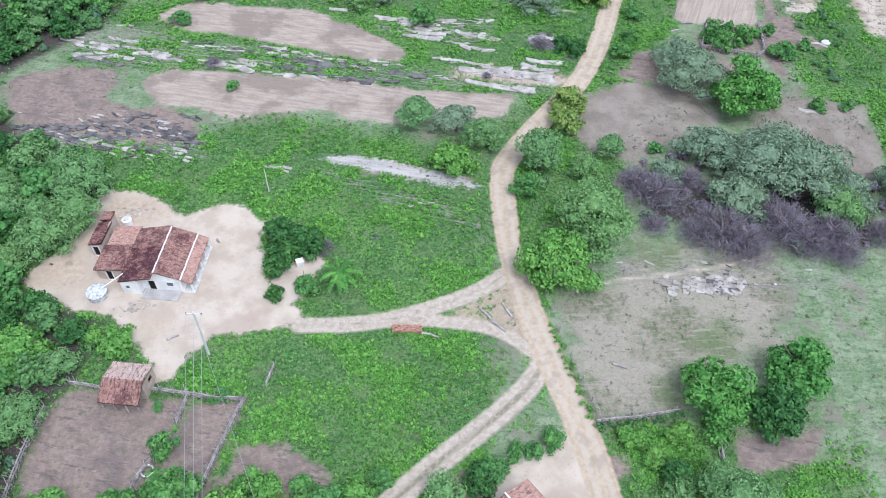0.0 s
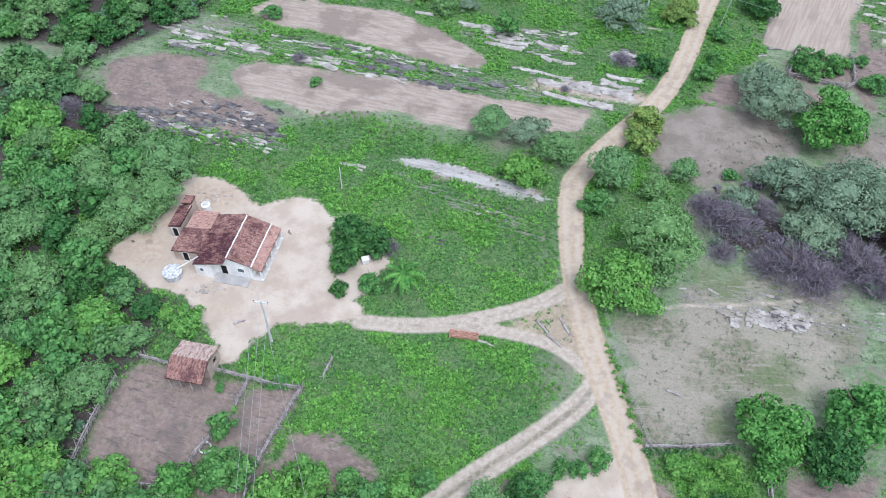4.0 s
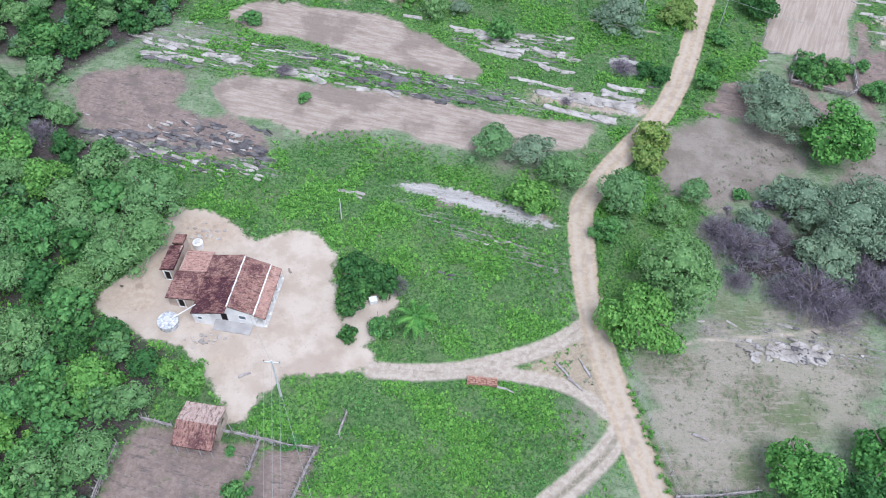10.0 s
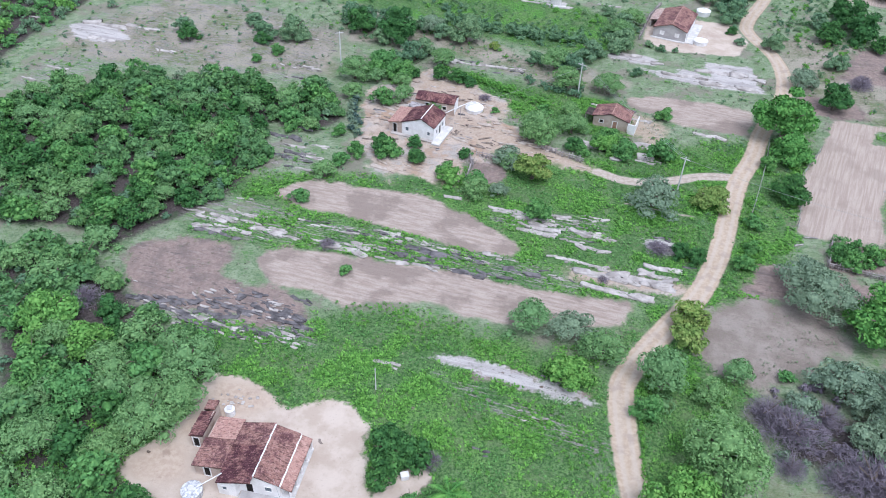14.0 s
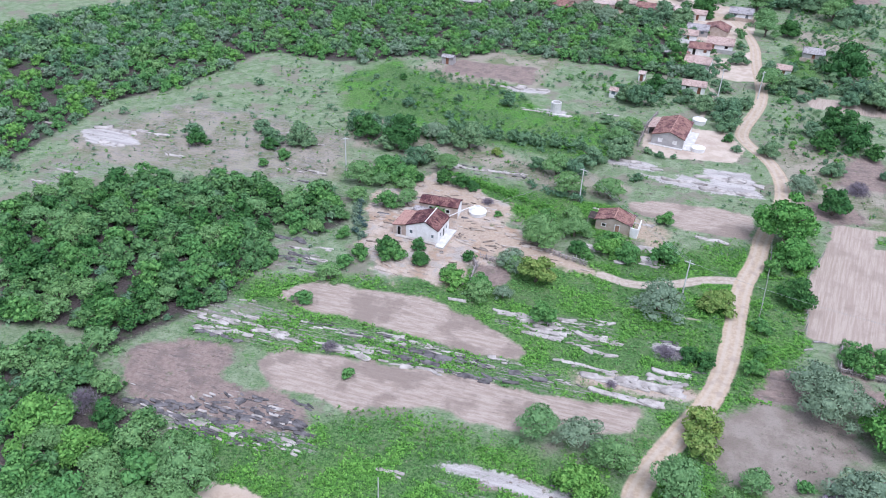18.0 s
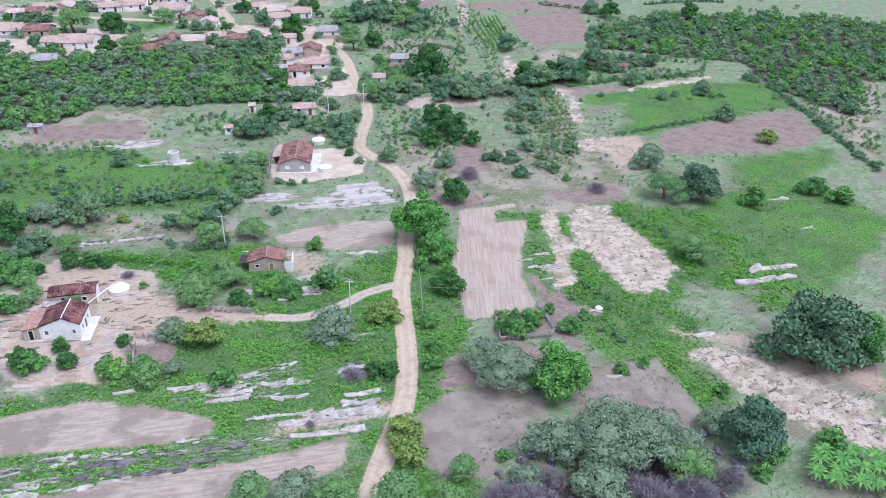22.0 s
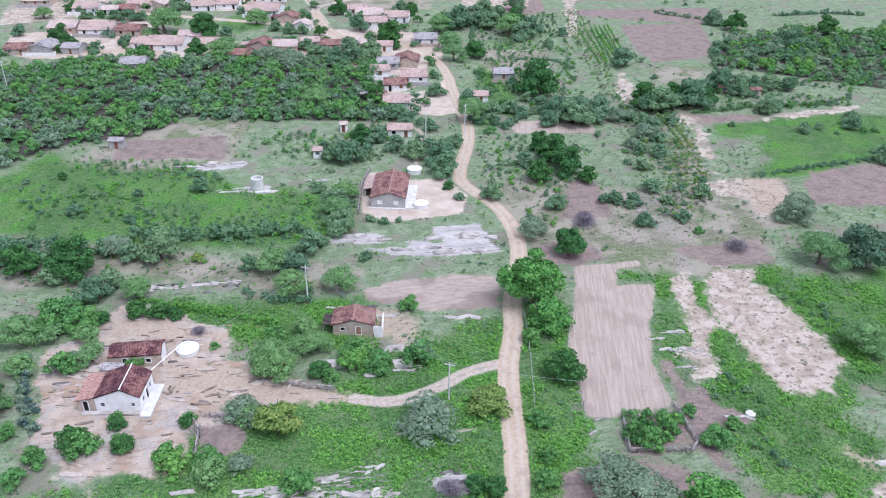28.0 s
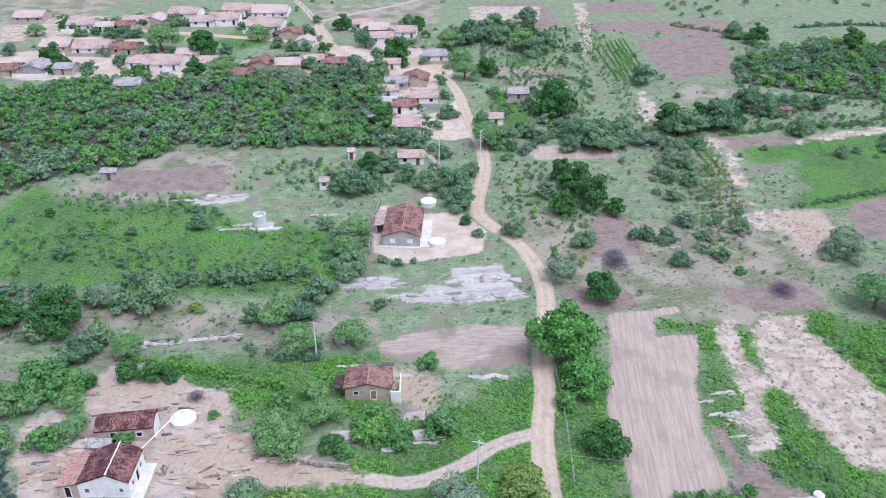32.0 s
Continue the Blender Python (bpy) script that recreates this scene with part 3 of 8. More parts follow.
zone("rock", (7.5, 86), (14.5, 85.5), (18.5, 85.5), (22.5, 84.5), (26, 83), (23, 82), (15, 82.5), (8.5, 84.5))
zone("rock", (19.5, 94), (23.5, 95), (26.5, 93), (25.5, 91), (21, 92))
zone("rock", (-10, 205), (2, 205.5), (2.5, 202), (-9, 201.5))
zone("rock", (-5.5, 189.5), (2, 191), (8.5, 190), (5.5, 185.5), (2, 188))
zone("rock", (-108, 153.5), (-99, 155.5), (-90, 148.5), (-97, 145.5), (-103, 147.5))
zone("rows", (75, 216), (99, 213.5), (95, 203), (74, 207.5))
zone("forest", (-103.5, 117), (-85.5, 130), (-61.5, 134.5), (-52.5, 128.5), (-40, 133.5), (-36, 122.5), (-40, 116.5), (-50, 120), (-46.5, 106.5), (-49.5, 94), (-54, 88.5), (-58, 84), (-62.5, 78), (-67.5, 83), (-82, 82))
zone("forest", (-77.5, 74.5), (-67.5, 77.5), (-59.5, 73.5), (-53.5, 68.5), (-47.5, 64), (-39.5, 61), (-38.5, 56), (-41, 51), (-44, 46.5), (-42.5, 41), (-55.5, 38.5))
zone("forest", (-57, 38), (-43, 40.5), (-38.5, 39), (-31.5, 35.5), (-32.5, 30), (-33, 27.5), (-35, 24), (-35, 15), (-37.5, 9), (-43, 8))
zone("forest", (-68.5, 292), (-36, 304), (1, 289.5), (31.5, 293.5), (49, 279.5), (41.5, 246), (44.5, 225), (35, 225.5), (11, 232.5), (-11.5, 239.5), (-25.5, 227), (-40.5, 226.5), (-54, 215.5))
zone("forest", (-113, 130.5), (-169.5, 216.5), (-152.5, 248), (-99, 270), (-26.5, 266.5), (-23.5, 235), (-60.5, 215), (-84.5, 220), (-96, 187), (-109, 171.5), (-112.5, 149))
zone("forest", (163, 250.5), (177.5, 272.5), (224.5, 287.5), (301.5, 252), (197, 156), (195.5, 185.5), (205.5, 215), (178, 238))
zone("rocky", (-56, 95), (-43, 94), (-33.5, 92), (-20, 89.5), (-5.5, 87), (2.5, 86.5), (11, 81.5), (10, 80), (-3.5, 81.5), (-15.5, 82.5), (-28.5, 85.5), (-41.5, 84), (-53.5, 87))
zone("rocky", (-5.5, 98), (6.5, 98.5), (14, 95.5), (14.5, 92.5), (3, 93.5), (-4.5, 95))
zone("rocky", (-9, 61.5), (-3, 60), (7, 57), (13, 53), (11, 51), (4.5, 54), (-4.5, 58))
zone("rocky", (28.5, 47), (43, 49), (49, 48.5), (48.5, 45), (37, 42.5), (29, 45))
zone("lush", (-58, 60), (-40, 66), (-20, 72), (0, 70), (14, 66), (12, 10), (-60, 8))
zone("lush", (-60, 100), (-40, 92), (0, 84), (30, 84), (40, 112), (44, 130), (10, 118), (-8, 112), (-26, 104))
zone("lush", (14, 20), (20, 32), (16, 40), (13, 60), (24, 80), (34, 104), (44, 126), (56, 140), (45, 100), (30, 60), (20, 44))
zone("lush", (62, 92), (76, 88), (90, 96), (112, 84), (150, 100), (150, 136), (110, 122), (92, 134), (76, 136), (68, 110))
zone("lush", (22, 24), (34, 26), (50, 22), (50, 0), (22, 0))
zone("lush", (-30, 140), (0, 128), (18, 124), (20, 140), (-10, 145))
zone("lush", (80.5, 263), (107.5, 304.5), (97, 265.5), (77, 219.5), (72.5, 229))
zone("lush", (66.5, 135), (81, 137.5), (72, 120), (63, 102), (60.5, 103), (64, 115.5), (73, 130.5))
zone("lush", (76, 112.5), (77.5, 97), (84.5, 85.5), (77, 76.5), (61, 80.5), (65, 93), (65, 101.5))
zone("lush", (95, 130), (116.5, 120.5), (103, 105.5), (94.5, 107.5))
zone("lush", (155.5, 192.5), (175, 196), (157.5, 177), (145.5, 176.5))
zone("lush", (-52, 89), (-30, 93), (-2, 86.5), (18.5, 82.5), (14, 78), (-10, 80), (-36.5, 83), (-52, 84.5))
zone("lush", (71, 109), (78, 104), (78.5, 92), (80, 83), (73.5, 79), (75.5, 68), (72.5, 63), (68.5, 65.5), (69, 79), (63, 82.5), (63.5, 90.5), (65, 100.5))
zone("lush", (98.5, 89), (110, 87), (109, 83.5), (98.5, 83.5))
zone("lush", (132.5, 181), (194.5, 192), (187, 171.5), (153.5, 169.5), (129.5, 168))
zone("lush", (15, 73), (21.5, 84), (23.5, 82), (23, 77.5), (17.5, 70), (13.5, 68))
zone("lush", (47.5, 129), (54, 127.5), (46, 108), (44.5, 100.5), (37, 97.5), (42, 113.5))
zone("lush", (-22.5, 190.5), (-0.5, 191.5), (17, 184.5), (21.5, 166.5), (13.5, 159), (-14.5, 166), (-22.5, 177.5))
zone("scuffed", (-37, 51), (-36.5, 56.5), (-31, 56), (-28, 53.5), (-30.5, 51.5), (-33, 51), (-36.5, 47.5), (-39, 46.5))
zone("scuffed", (-43.5, 42), (-39.5, 46.5), (-36.5, 46), (-35, 42), (-37, 40.5), (-41, 41))
zone("scuffed", (-14, 128), (-2, 124), (14, 113), (14, 112), (-2.5, 116), (-13.5, 120))
zone("scuffed", (-24.5, 144.5), (-14, 140), (-5, 134.5), (-5, 128.5), (-14, 135), (-23, 139))
zone("rocky", (-56.5, 72.5), (-47, 73), (-38.5, 71), (-31.5, 71), (-28, 67), (-33, 66.5), (-41.5, 67), (-52, 68.5))
zone("rocky", (-0.5, 99), (11.5, 99), (15, 97), (10.5, 94.5), (0.5, 96.5))
zone("rocky", (-31.5, 136.5), (-19.5, 143), (-5, 134.5), (-3.5, 126.5), (-9.5, 119.5), (-13.5, 113), (-21.5, 117.5), (-30.5, 125))
zone("rocky", (-26.5, 156), (-11.5, 152), (0, 151.5), (-0.5, 146.5), (-12.5, 148.5), (-24, 151.5))
zone("rocky", (-104, 121.5), (-103, 137), (-86.5, 152), (-66, 147), (-46, 140), (-41, 133), (-65.5, 139), (-89, 134.5))
zone("rocky", (79.5, 79), (86.5, 75), (93.5, 63), (96, 57.5), (90, 52.5), (87, 58.5), (81, 67.5), (77.5, 75))
zone("rocky", (88, 167.5), (94, 163), (86, 141), (83.5, 135), (81, 135.5), (85.5, 146), (81, 157.5))
zone("rocky", (-112.5, 149), (-91, 175.5), (-67.5, 173), (-44, 160), (-45.5, 136), (-66, 137.5), (-93, 140.5))
zone("rocky", (29, 47.5), (43, 47), (57, 46.5), (56, 43), (38.5, 42.5), (29, 45))
zone("rocky", (-52.5, 71.5), (-41, 72.5), (-29, 70), (-26, 64), (-32, 64), (-46.5, 66), (-52.5, 68))
zone("rocky", (-51.5, 87.5), (-41.5, 91), (-27, 87.5), (-28, 84.5), (-44, 84.5))
zone("rocky", (-49, 112.5), (-39.5, 114), (-37, 105), (-43, 104))
zone("soil", (166, 370.5), (194.5, 364.5), (187, 345.5), (154.5, 352))
zone("soil", (147, 336), (209.5, 328), (195.5, 302.5), (164, 313.5), (145.5, 326.5))
zone("soil", (55, 149.5), (67.5, 149.5), (68, 141), (54.5, 141))
zone("soil", (82.5, 141.5), (90, 141.5), (102, 140.5), (101, 133), (87.5, 132.5))
zone("soil", (75.5, 175), (83, 175), (79, 166.5), (77.5, 157), (66, 159))
zone("soil", (86.5, 80.5), (93.5, 77.5), (93.5, 70), (105, 65.5), (98.5, 59.5), (95, 64), (88.5, 69.5), (85.5, 77))
zone("soil", (114.5, 380.5), (145, 374.5), (135, 333.5), (99.5, 327.5))
zone("soil", (125, 210), (151, 205), (145.5, 200.5), (123, 203.5))
zone("soil", (50.5, 99), (59, 99), (58, 91), (48, 92))
zone("soil", (36.5, 90.5), (46, 91.5), (54, 88.5), (54.5, 82.5), (34.5, 87.5))
zone("soil", (62.5, 109.5), (64, 109), (61.5, 94.5), (60, 83.5), (58.5, 83.5), (59, 93.5))
zone("pale", (109.5, 374.5), (140, 368.5), (131, 346.5), (102.5, 348.5))
zone("pale", (125.5, 212), (129, 206.5), (114.5, 173.5), (112, 172), (122, 197), (122.5, 209))
zone("pale", (113, 167), (121, 165), (113, 150), (109.5, 149.5), (111.5, 159.5))
zone("pale", (81, 75.5), (84, 72.5), (87, 65.5), (89, 58.5), (90, 52.5), (87, 49.5), (83, 55), (80.5, 61), (79, 66.5), (78.5, 71.5))
zone("pale", (158.5, 371.5), (163, 371), (133, 299), (126, 291.5))
zone("pale", (147.5, 203.5), (165.5, 204.5), (183.5, 205.5), (180, 202), (162.5, 201), (146.5, 200.5))
zone("pale", (128, 252.5), (123.5, 231.5), (118.5, 220.5), (114, 221.5), (120, 240))
zone("yard", (34.5, 324.5), (64, 322), (79, 303.5), (73, 277), (60, 286.5), (39, 298))
zone("yard", (-70.5, 317), (-56.5, 329.5), (-27, 334), (-11.5, 323), (5.5, 312), (5, 304), (-26, 312), (-49.5, 314))
zone("yard", (-63, 362), (-28, 352), (-23.5, 339.5), (-56.5, 342))
zone("yard", (-12, 389.5), (21, 384), (26.5, 366), (3.5, 361.5), (-11.5, 369))
zone("dry", (75, 164), (95, 161.5), (109.5, 150.5), (101, 133), (82.5, 130), (69.5, 137), (67.5, 149.5))
zone("dry", (88.5, 287), (113.5, 281), (103, 252.5), (84, 262.5))
zone("dry", (139.5, 253), (161.5, 251), (151, 238.5), (132.5, 237.5))
zone("dry", (-107.5, 150), (-90, 173.5), (-67.5, 169), (-44, 160), (-41.5, 139.5), (-60, 138.5), (-84.5, 136.5), (-104, 141))
zone("dry", (-34, 221), (-11, 235), (5, 230.5), (0.5, 209), (-15.5, 205.5), (-30, 207))
zone("thicket", (33, 60), (39, 63.5), (50.5, 64.5), (61, 64), (66, 60), (62.5, 49.5), (44, 51), (33, 54.5))
zone("thicket", (36, 66.5), (45.5, 67), (57, 65.5), (65, 60.5), (66.5, 54), (56.5, 52), (31.5, 60.5))
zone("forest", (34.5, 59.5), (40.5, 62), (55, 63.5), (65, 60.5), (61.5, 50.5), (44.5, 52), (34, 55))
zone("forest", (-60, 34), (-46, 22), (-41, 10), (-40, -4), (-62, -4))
zone("dry", (112.5, 192), (120.5, 195.5), (111, 170.5), (101, 172.5))
zone("lush", (-48.5, 202.2), (-33.1, 213.7), (-11, 211.2), (-0.6, 190), (24, 178.6), (21.5, 165.4), (14.6, 163), (2.1, 161.9), (-18.7, 167.3), (-43.8, 177.2))
zone("lush", (-16.9, 149.6), (-4.6, 144.3), (5.6, 138.7), (8.1, 131), (-1.7, 133.3), (-13.3, 143.7))
zone("lush", (131.4, 201.4), (176.7, 201.5), (157.6, 180.5), (142, 183.7), (144.7, 189.2), (126.5, 191.9))
zone("lush", (129, 175.5), (154.5, 177.1), (142.6, 164.1), (119.1, 166.6))
zone("soil", (37.5, 23.5), (47.8, 25.4), (47.1, 21.2), (37.1, 19.4))
zone("soil", (23.4, 20.5), (25.8, 21.1), (26.7, 19.7), (24.8, 18.1), (23.4, 18.3))
zone("soil", (-15.9, 16.5), (-14.7, 18.9), (-13.3, 20.8), (-8.2, 19.9), (-5.1, 19.7), (-4.1, 17.7), (-7.5, 16.5), (-12.4, 16.8))
zone("dry", (-91.1, 431.8), (-39.6, 420.7), (-55.8, 371), (-74.9, 344.5))
zone("dry", (38.6, 392.2), (98.5, 388.5), (87.8, 350), (46.1, 345.4))
zone("lush", (-2.4, 339.4), (7.6, 354.1), (17.8, 345.7), (16.6, 331.1), (6.2, 325.8))
zone("lush", (18.9, 35.7), (19.9, 35.9), (23.1, 25.2), (34.1, 26.2), (33.3, 14.5), (24.7, 13.3), (21.9, 24.4))
zone("weedy", (-5.2, 60.2), (11.4, 58.3), (14.1, 52.3), (14, 48.6), (7.2, 48.9), (-1.2, 52), (-4.9, 54.2))
zone("weedy", (-5.6, 22.9), (-0.2, 28.5), (6.4, 33.1), (15.4, 33.4), (13.7, 29.2), (7.4, 22.2), (2, 16.1), (-2.2, 13.1), (-5.8, 17.1))
zone("weedy", (-47.7, 65.9), (-31.4, 64.5), (-20.3, 59.9), (-16.4, 55.2), (-27.9, 55), (-37.6, 57.4))
zone("weedy", (-26.1, 72), (-10.2, 74.4), (1.3, 72.6), (-1.5, 66.7), (-12.1, 65.2), (-18.1, 64.3))
zone("weedy", (23.7, 24), (34.1, 25.5), (34.3, 19.9), (29.3, 14.5), (24.8, 15.6))
zone("weedy", (78.5, 113), (76.8, 105.8), (78.9, 94.1), (77.3, 92.3), (69.5, 94.4), (69, 104.3))
zone("weedy", (82.8, 129.3), (96.2, 130.2), (97.9, 114.9), (94.7, 111.4), (93.2, 120.8), (92, 127.8))
zone("weedy", (15, 126), (26.5, 126.8), (39.4, 124.7), (33.9, 117.2), (20.7, 111.8), (13, 116))
zone("weedy", (-17.8, 149.3), (-4.6, 143.9), (5.6, 138.2), (8.2, 131.7), (-1.7, 133.6), (-13.3, 143.7))
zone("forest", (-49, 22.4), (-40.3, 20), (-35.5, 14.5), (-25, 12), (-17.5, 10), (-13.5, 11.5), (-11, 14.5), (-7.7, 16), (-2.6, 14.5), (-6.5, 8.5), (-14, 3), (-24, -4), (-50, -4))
zone("lush", (-58.3, 200.3), (-44.4, 221.4), (-27.4, 202.8), (-24.7, 182.1), (-47.9, 177))
zone("weedy", (73.3, 111.5), (78.2, 102.1), (81.5, 90.3), (86.6, 83.8), (74, 83.4), (70.5, 87.6), (65.8, 97.2))
zone("weedy", (72.2, 78.3), (75.5, 74.5), (78.2, 61.5), (72.2, 59.3), (69.2, 66.8))
zone("weedy", (8.9, 102.3), (21.8, 103.8), (29.5, 98.3), (29.4, 92.7), (19.7, 96), (9.2, 94.4), (2.4, 97.9))
zone("weedy", (37.2, 111.8), (40.3, 102.3), (36.8, 90.2), (30.4, 81.2), (32.7, 91.6))
zone("scrubby", (-48.5, 202.2), (-33.1, 213.7), (-11, 211.2), (-0.6, 190), (24, 178.6), (21.5, 165.4), (14.6, 163), (2.1, 161.9), (-18.7, 167.3), (-43.8, 177.2))
zone("scrubby", (9.2, 221.2), (40.7, 220.7), (43.9, 198.9), (27.4, 196.9), (12.6, 202.1))
zone("scrubby", (61, 208.2), (80.4, 203.4), (82.2, 163.7), (60.5, 155.3), (55.2, 175.7))
zone("scrubby", (116.3, 225.4), (125.4, 220.9), (113.3, 191.6), (107.7, 165), (98.8, 152.1), (87.5, 152.7), (92.2, 171.7))
zone("scrubby", (155.5, 233.4), (200.8, 228), (180, 205.2), (139.6, 210.6))
zone("scrubby", (77.6, 269), (99, 241.8), (117.4, 227.5), (109.8, 213.7), (72.4, 222.9))
zone("scrubby", (97, 329.4), (135.6, 329.8), (118.4, 271.6), (107.3, 239.8), (84.7, 267.3))
zone("scrubby", (-47.5, 175.2), (-24.4, 180.2), (-22.6, 166.2), (-40, 160.8))
zone("junction", (57, 80.7), (70.1, 78.9), (69.1, 65.8), (63.4, 60.1), (54.7, 69.6), (48.9, 70.5))
zone("pale", (77.4, 77.2), (84.6, 75.3), (91.3, 63), (82.3, 54.6), (79.8, 61), (78.6, 68.6))
zone("scuffed", (78.1, 85.2), (82, 81.5), (93.6, 77.6), (99.7, 71), (97.5, 68.9), (89.1, 75.3), (78, 82.1))
zone("scuffed", (-28.1, 36.7), (-24.6, 36.7), (-24.5, 35.3), (-27.7, 35.3))
zone("lush", (150.1, 203.6), (198.7, 194.3), (186.3, 170.6), (152.2, 171.2), (129.4, 178.8))
zone("soil", (135, 166.9), (184.3, 168.5), (177.3, 147.9), (167.5, 144.3), (146.6, 145), (124.6, 152.5))
zone("lush", (139.5, 143.3), (172, 140.6), (162.5, 129.4), (144.4, 128.1), (129.8, 129.6))
zone("dry", (202, 189.8), (239.3, 184.5), (173.6, 125.6), (182.4, 150.9))
zone("scrubby", (202, 189.8), (239.3, 184.5), (173.6, 125.6), (182.4, 150.9))
zone("scuffed", (117.7, 168.1), (126.1, 165.2), (118, 150.7), (109.4, 150.8))
zone("pale", (76.1, 79.2), (84.1, 76.6), (89.8, 69.5), (95.1, 55.2), (88.1, 49), (82.8, 57.3), (79.3, 65.6), (77.2, 72.5))
zone("scuffed", (85.4, 78.2), (90.7, 70.5), (98.7, 66.2), (101.7, 61.2), (98.7, 58.5), (94.3, 64.3), (87.2, 68))
zone("forest", (192, 197.8), (251.2, 242.6), (303.5, 241.9), (336.5, 226.4), (272.5, 177.2), (236.5, 181.9), (219.9, 192.9))
zone("brushy", (112.4, 222.4), (126.9, 217.6), (123.1, 203.1), (108.6, 166.6), (96.9, 153.9), (88.4, 154.9), (92.5, 174.3))
zone("brushy", (140.6, 331.4), (149.3, 335.1), (120.3, 241), (116, 221.2), (109.6, 223.3), (122.3, 273.4))
zone("stony", (-46.6, 69.9), (-40.5, 73.5), (-30.4, 70.4), (-27.3, 66.5), (-32.2, 63.4), (-44.4, 64.7), (-53.5, 68.7))
zone("scuffed", (7.1, 85.4), (14.7, 85.4), (26.1, 84.3), (25.8, 82.2), (16.1, 82.2), (7.9, 83.4))
zone("soil", (-3.8, 64.1), (3.6, 63), (10.6, 61), (9.9, 59.7), (2.2, 61.1), (-3.6, 62.3))
zone("forest", (-159.3, 301.9), (-73.9, 308.4), (-66.4, 269.6), (-98.5, 262.6), (-132.6, 241.1))
zone("scrubby", (80.8, 129.4), (92.4, 130.5), (103, 109.5), (92.1, 97.5), (90.4, 106.5), (91.5, 119.3))
zone("scrubby", (72.4, 111.1), (73, 94.8), (78.5, 82.4), (76.9, 80.6), (66.2, 83.4), (64.2, 97.1))
way("main", 3.4, (29.5, -12.5), (28, -2.5), (26.5, 6), (25.5, 11.5), (24, 14.5), (22.5, 22.5), (19.5, 31.5), (16.5, 41.5), (15, 51.5), (14.5, 60.5), (15, 64.5), (21, 74), (27, 82), (31.5, 92.5), (35, 105), (38, 115), (42, 122.5), (45, 132.5), (53.5, 149), (55.5, 166), (51, 178.5), (50.5, 185), (60, 205), (63.5, 219), (66.5, 243), (70.5, 262), (70.5, 283), (68.5, 298), (60, 304.5))
way("track_house", 2.4, (15, 45), (10.5, 41.5), (6, 39.5), (1, 37.5), (-5, 36.5), (-9.5, 36.5))
way("track_house_b", 1.9, (-2, 37), (3, 37.5), (8, 37.5), (13.5, 36.5), (17.5, 33.5))
way("track_south", 2.8, (19, 33), (16.5, 29), (13, 25.5), (9, 22), (5, 18.5), (2, 15.5), (0, 13), (-5, 8.5), (-10.5, 5), (-17.5, 0), (-24, -8))
way("track_white_house", 2.5, (38, 115.5), (31.5, 115), (25.5, 112), (18, 110.5), (13, 113))
way("path_east", 0.8, (77, 85), (79.5, 82.5), (85, 80), (88.5, 75), (92.5, 68.5))
way("path_north", 1.6, (42.5, 193.5), (45, 203), (49.5, 211.5), (48.5, 218), (44, 223.5))
way("path_field_n", 0.7, (29, 102), (23.5, 103), (17.5, 104))
way("village_road", 4.0, (68.5, 298), (51.5, 292.5), (39, 322.5), (39, 354.5))
way("village_street", 5.0, (67.5, 295), (39, 289.5), (5.5, 309.5), (-27, 310.5), (-61, 309.5))
way("village_street_b", 4.0, (39.5, 326.5), (20, 337.5), (-12, 355), (-41, 370))
way("path_stones", 0.8, (22.1, 42.2), (27.5, 44.1), (32.1, 44.9), (38.1, 46), (43.7, 47.4), (48.6, 49))
way("village_track", 3.0, (40.4, 344), (39.3, 360.8), (52.5, 369.8), (77.6, 383.8), (90.2, 392.7))
way("village_track_b", 3.0, (41, 333.6), (39.8, 358.8), (38, 386.8), (36, 402))

KINDS = ("lush", "dry", "forest", "rocky", "soil", "tilled", "rows", "pale", "rock", "junction", "rough", "yard", "scuffed", "track", "road")


def inside_by(poly, x, y):
    """How far points lie inside a polygon, in metres; negative outside."""
    near, odd = np.full(x.shape, 1e9), np.zeros(x.shape, bool)
    for (ax, ay), (bx, by) in zip(poly, np.roll(poly, -1, 0)):
        dx, dy = bx - ax, by - ay
        s = np.clip(((x - ax) * dx + (y - ay) * dy) / (dx * dx + dy * dy + 1e-9), 0, 1)
        near = np.minimum(near, np.hypot(x - ax - s * dx, y - ay - s * dy))
        odd ^= ((ay > y) != (by > y)) & (x < dx * (y - ay) / (dy + 1e-12) + ax)
    return np.where(odd, near, -near)


def rounded(pts, times=2):
    """Cuts the corners of an open line."""
    for _ in range(times):
        a, b = pts[:-1], pts[1:]
        pts = np.concatenate([pts[:1], np.stack([0.75 * a + 0.25 * b, 0.25 * a + 0.75 * b], 1).reshape(-1, 2), pts[-1:]])
    return pts


def along_by(pts, width, x, y):
    near = np.full(x.shape, 1e9)
    for (ax, ay), (bx, by) in zip(pts, pts[1:]):
        dx, dy = bx - ax, by - ay
        s = np.clip(((x - ax) * dx + (y - ay) * dy) / (dx * dx + dy * dy + 1e-9), 0, 1)
        near = np.minimum(near, np.hypot(x - ax - s * dx, y - ay - s * dy))
    return width / 2 - near


WAYS = [(n, w, rounded(p)) for n, w, p in WAYS]


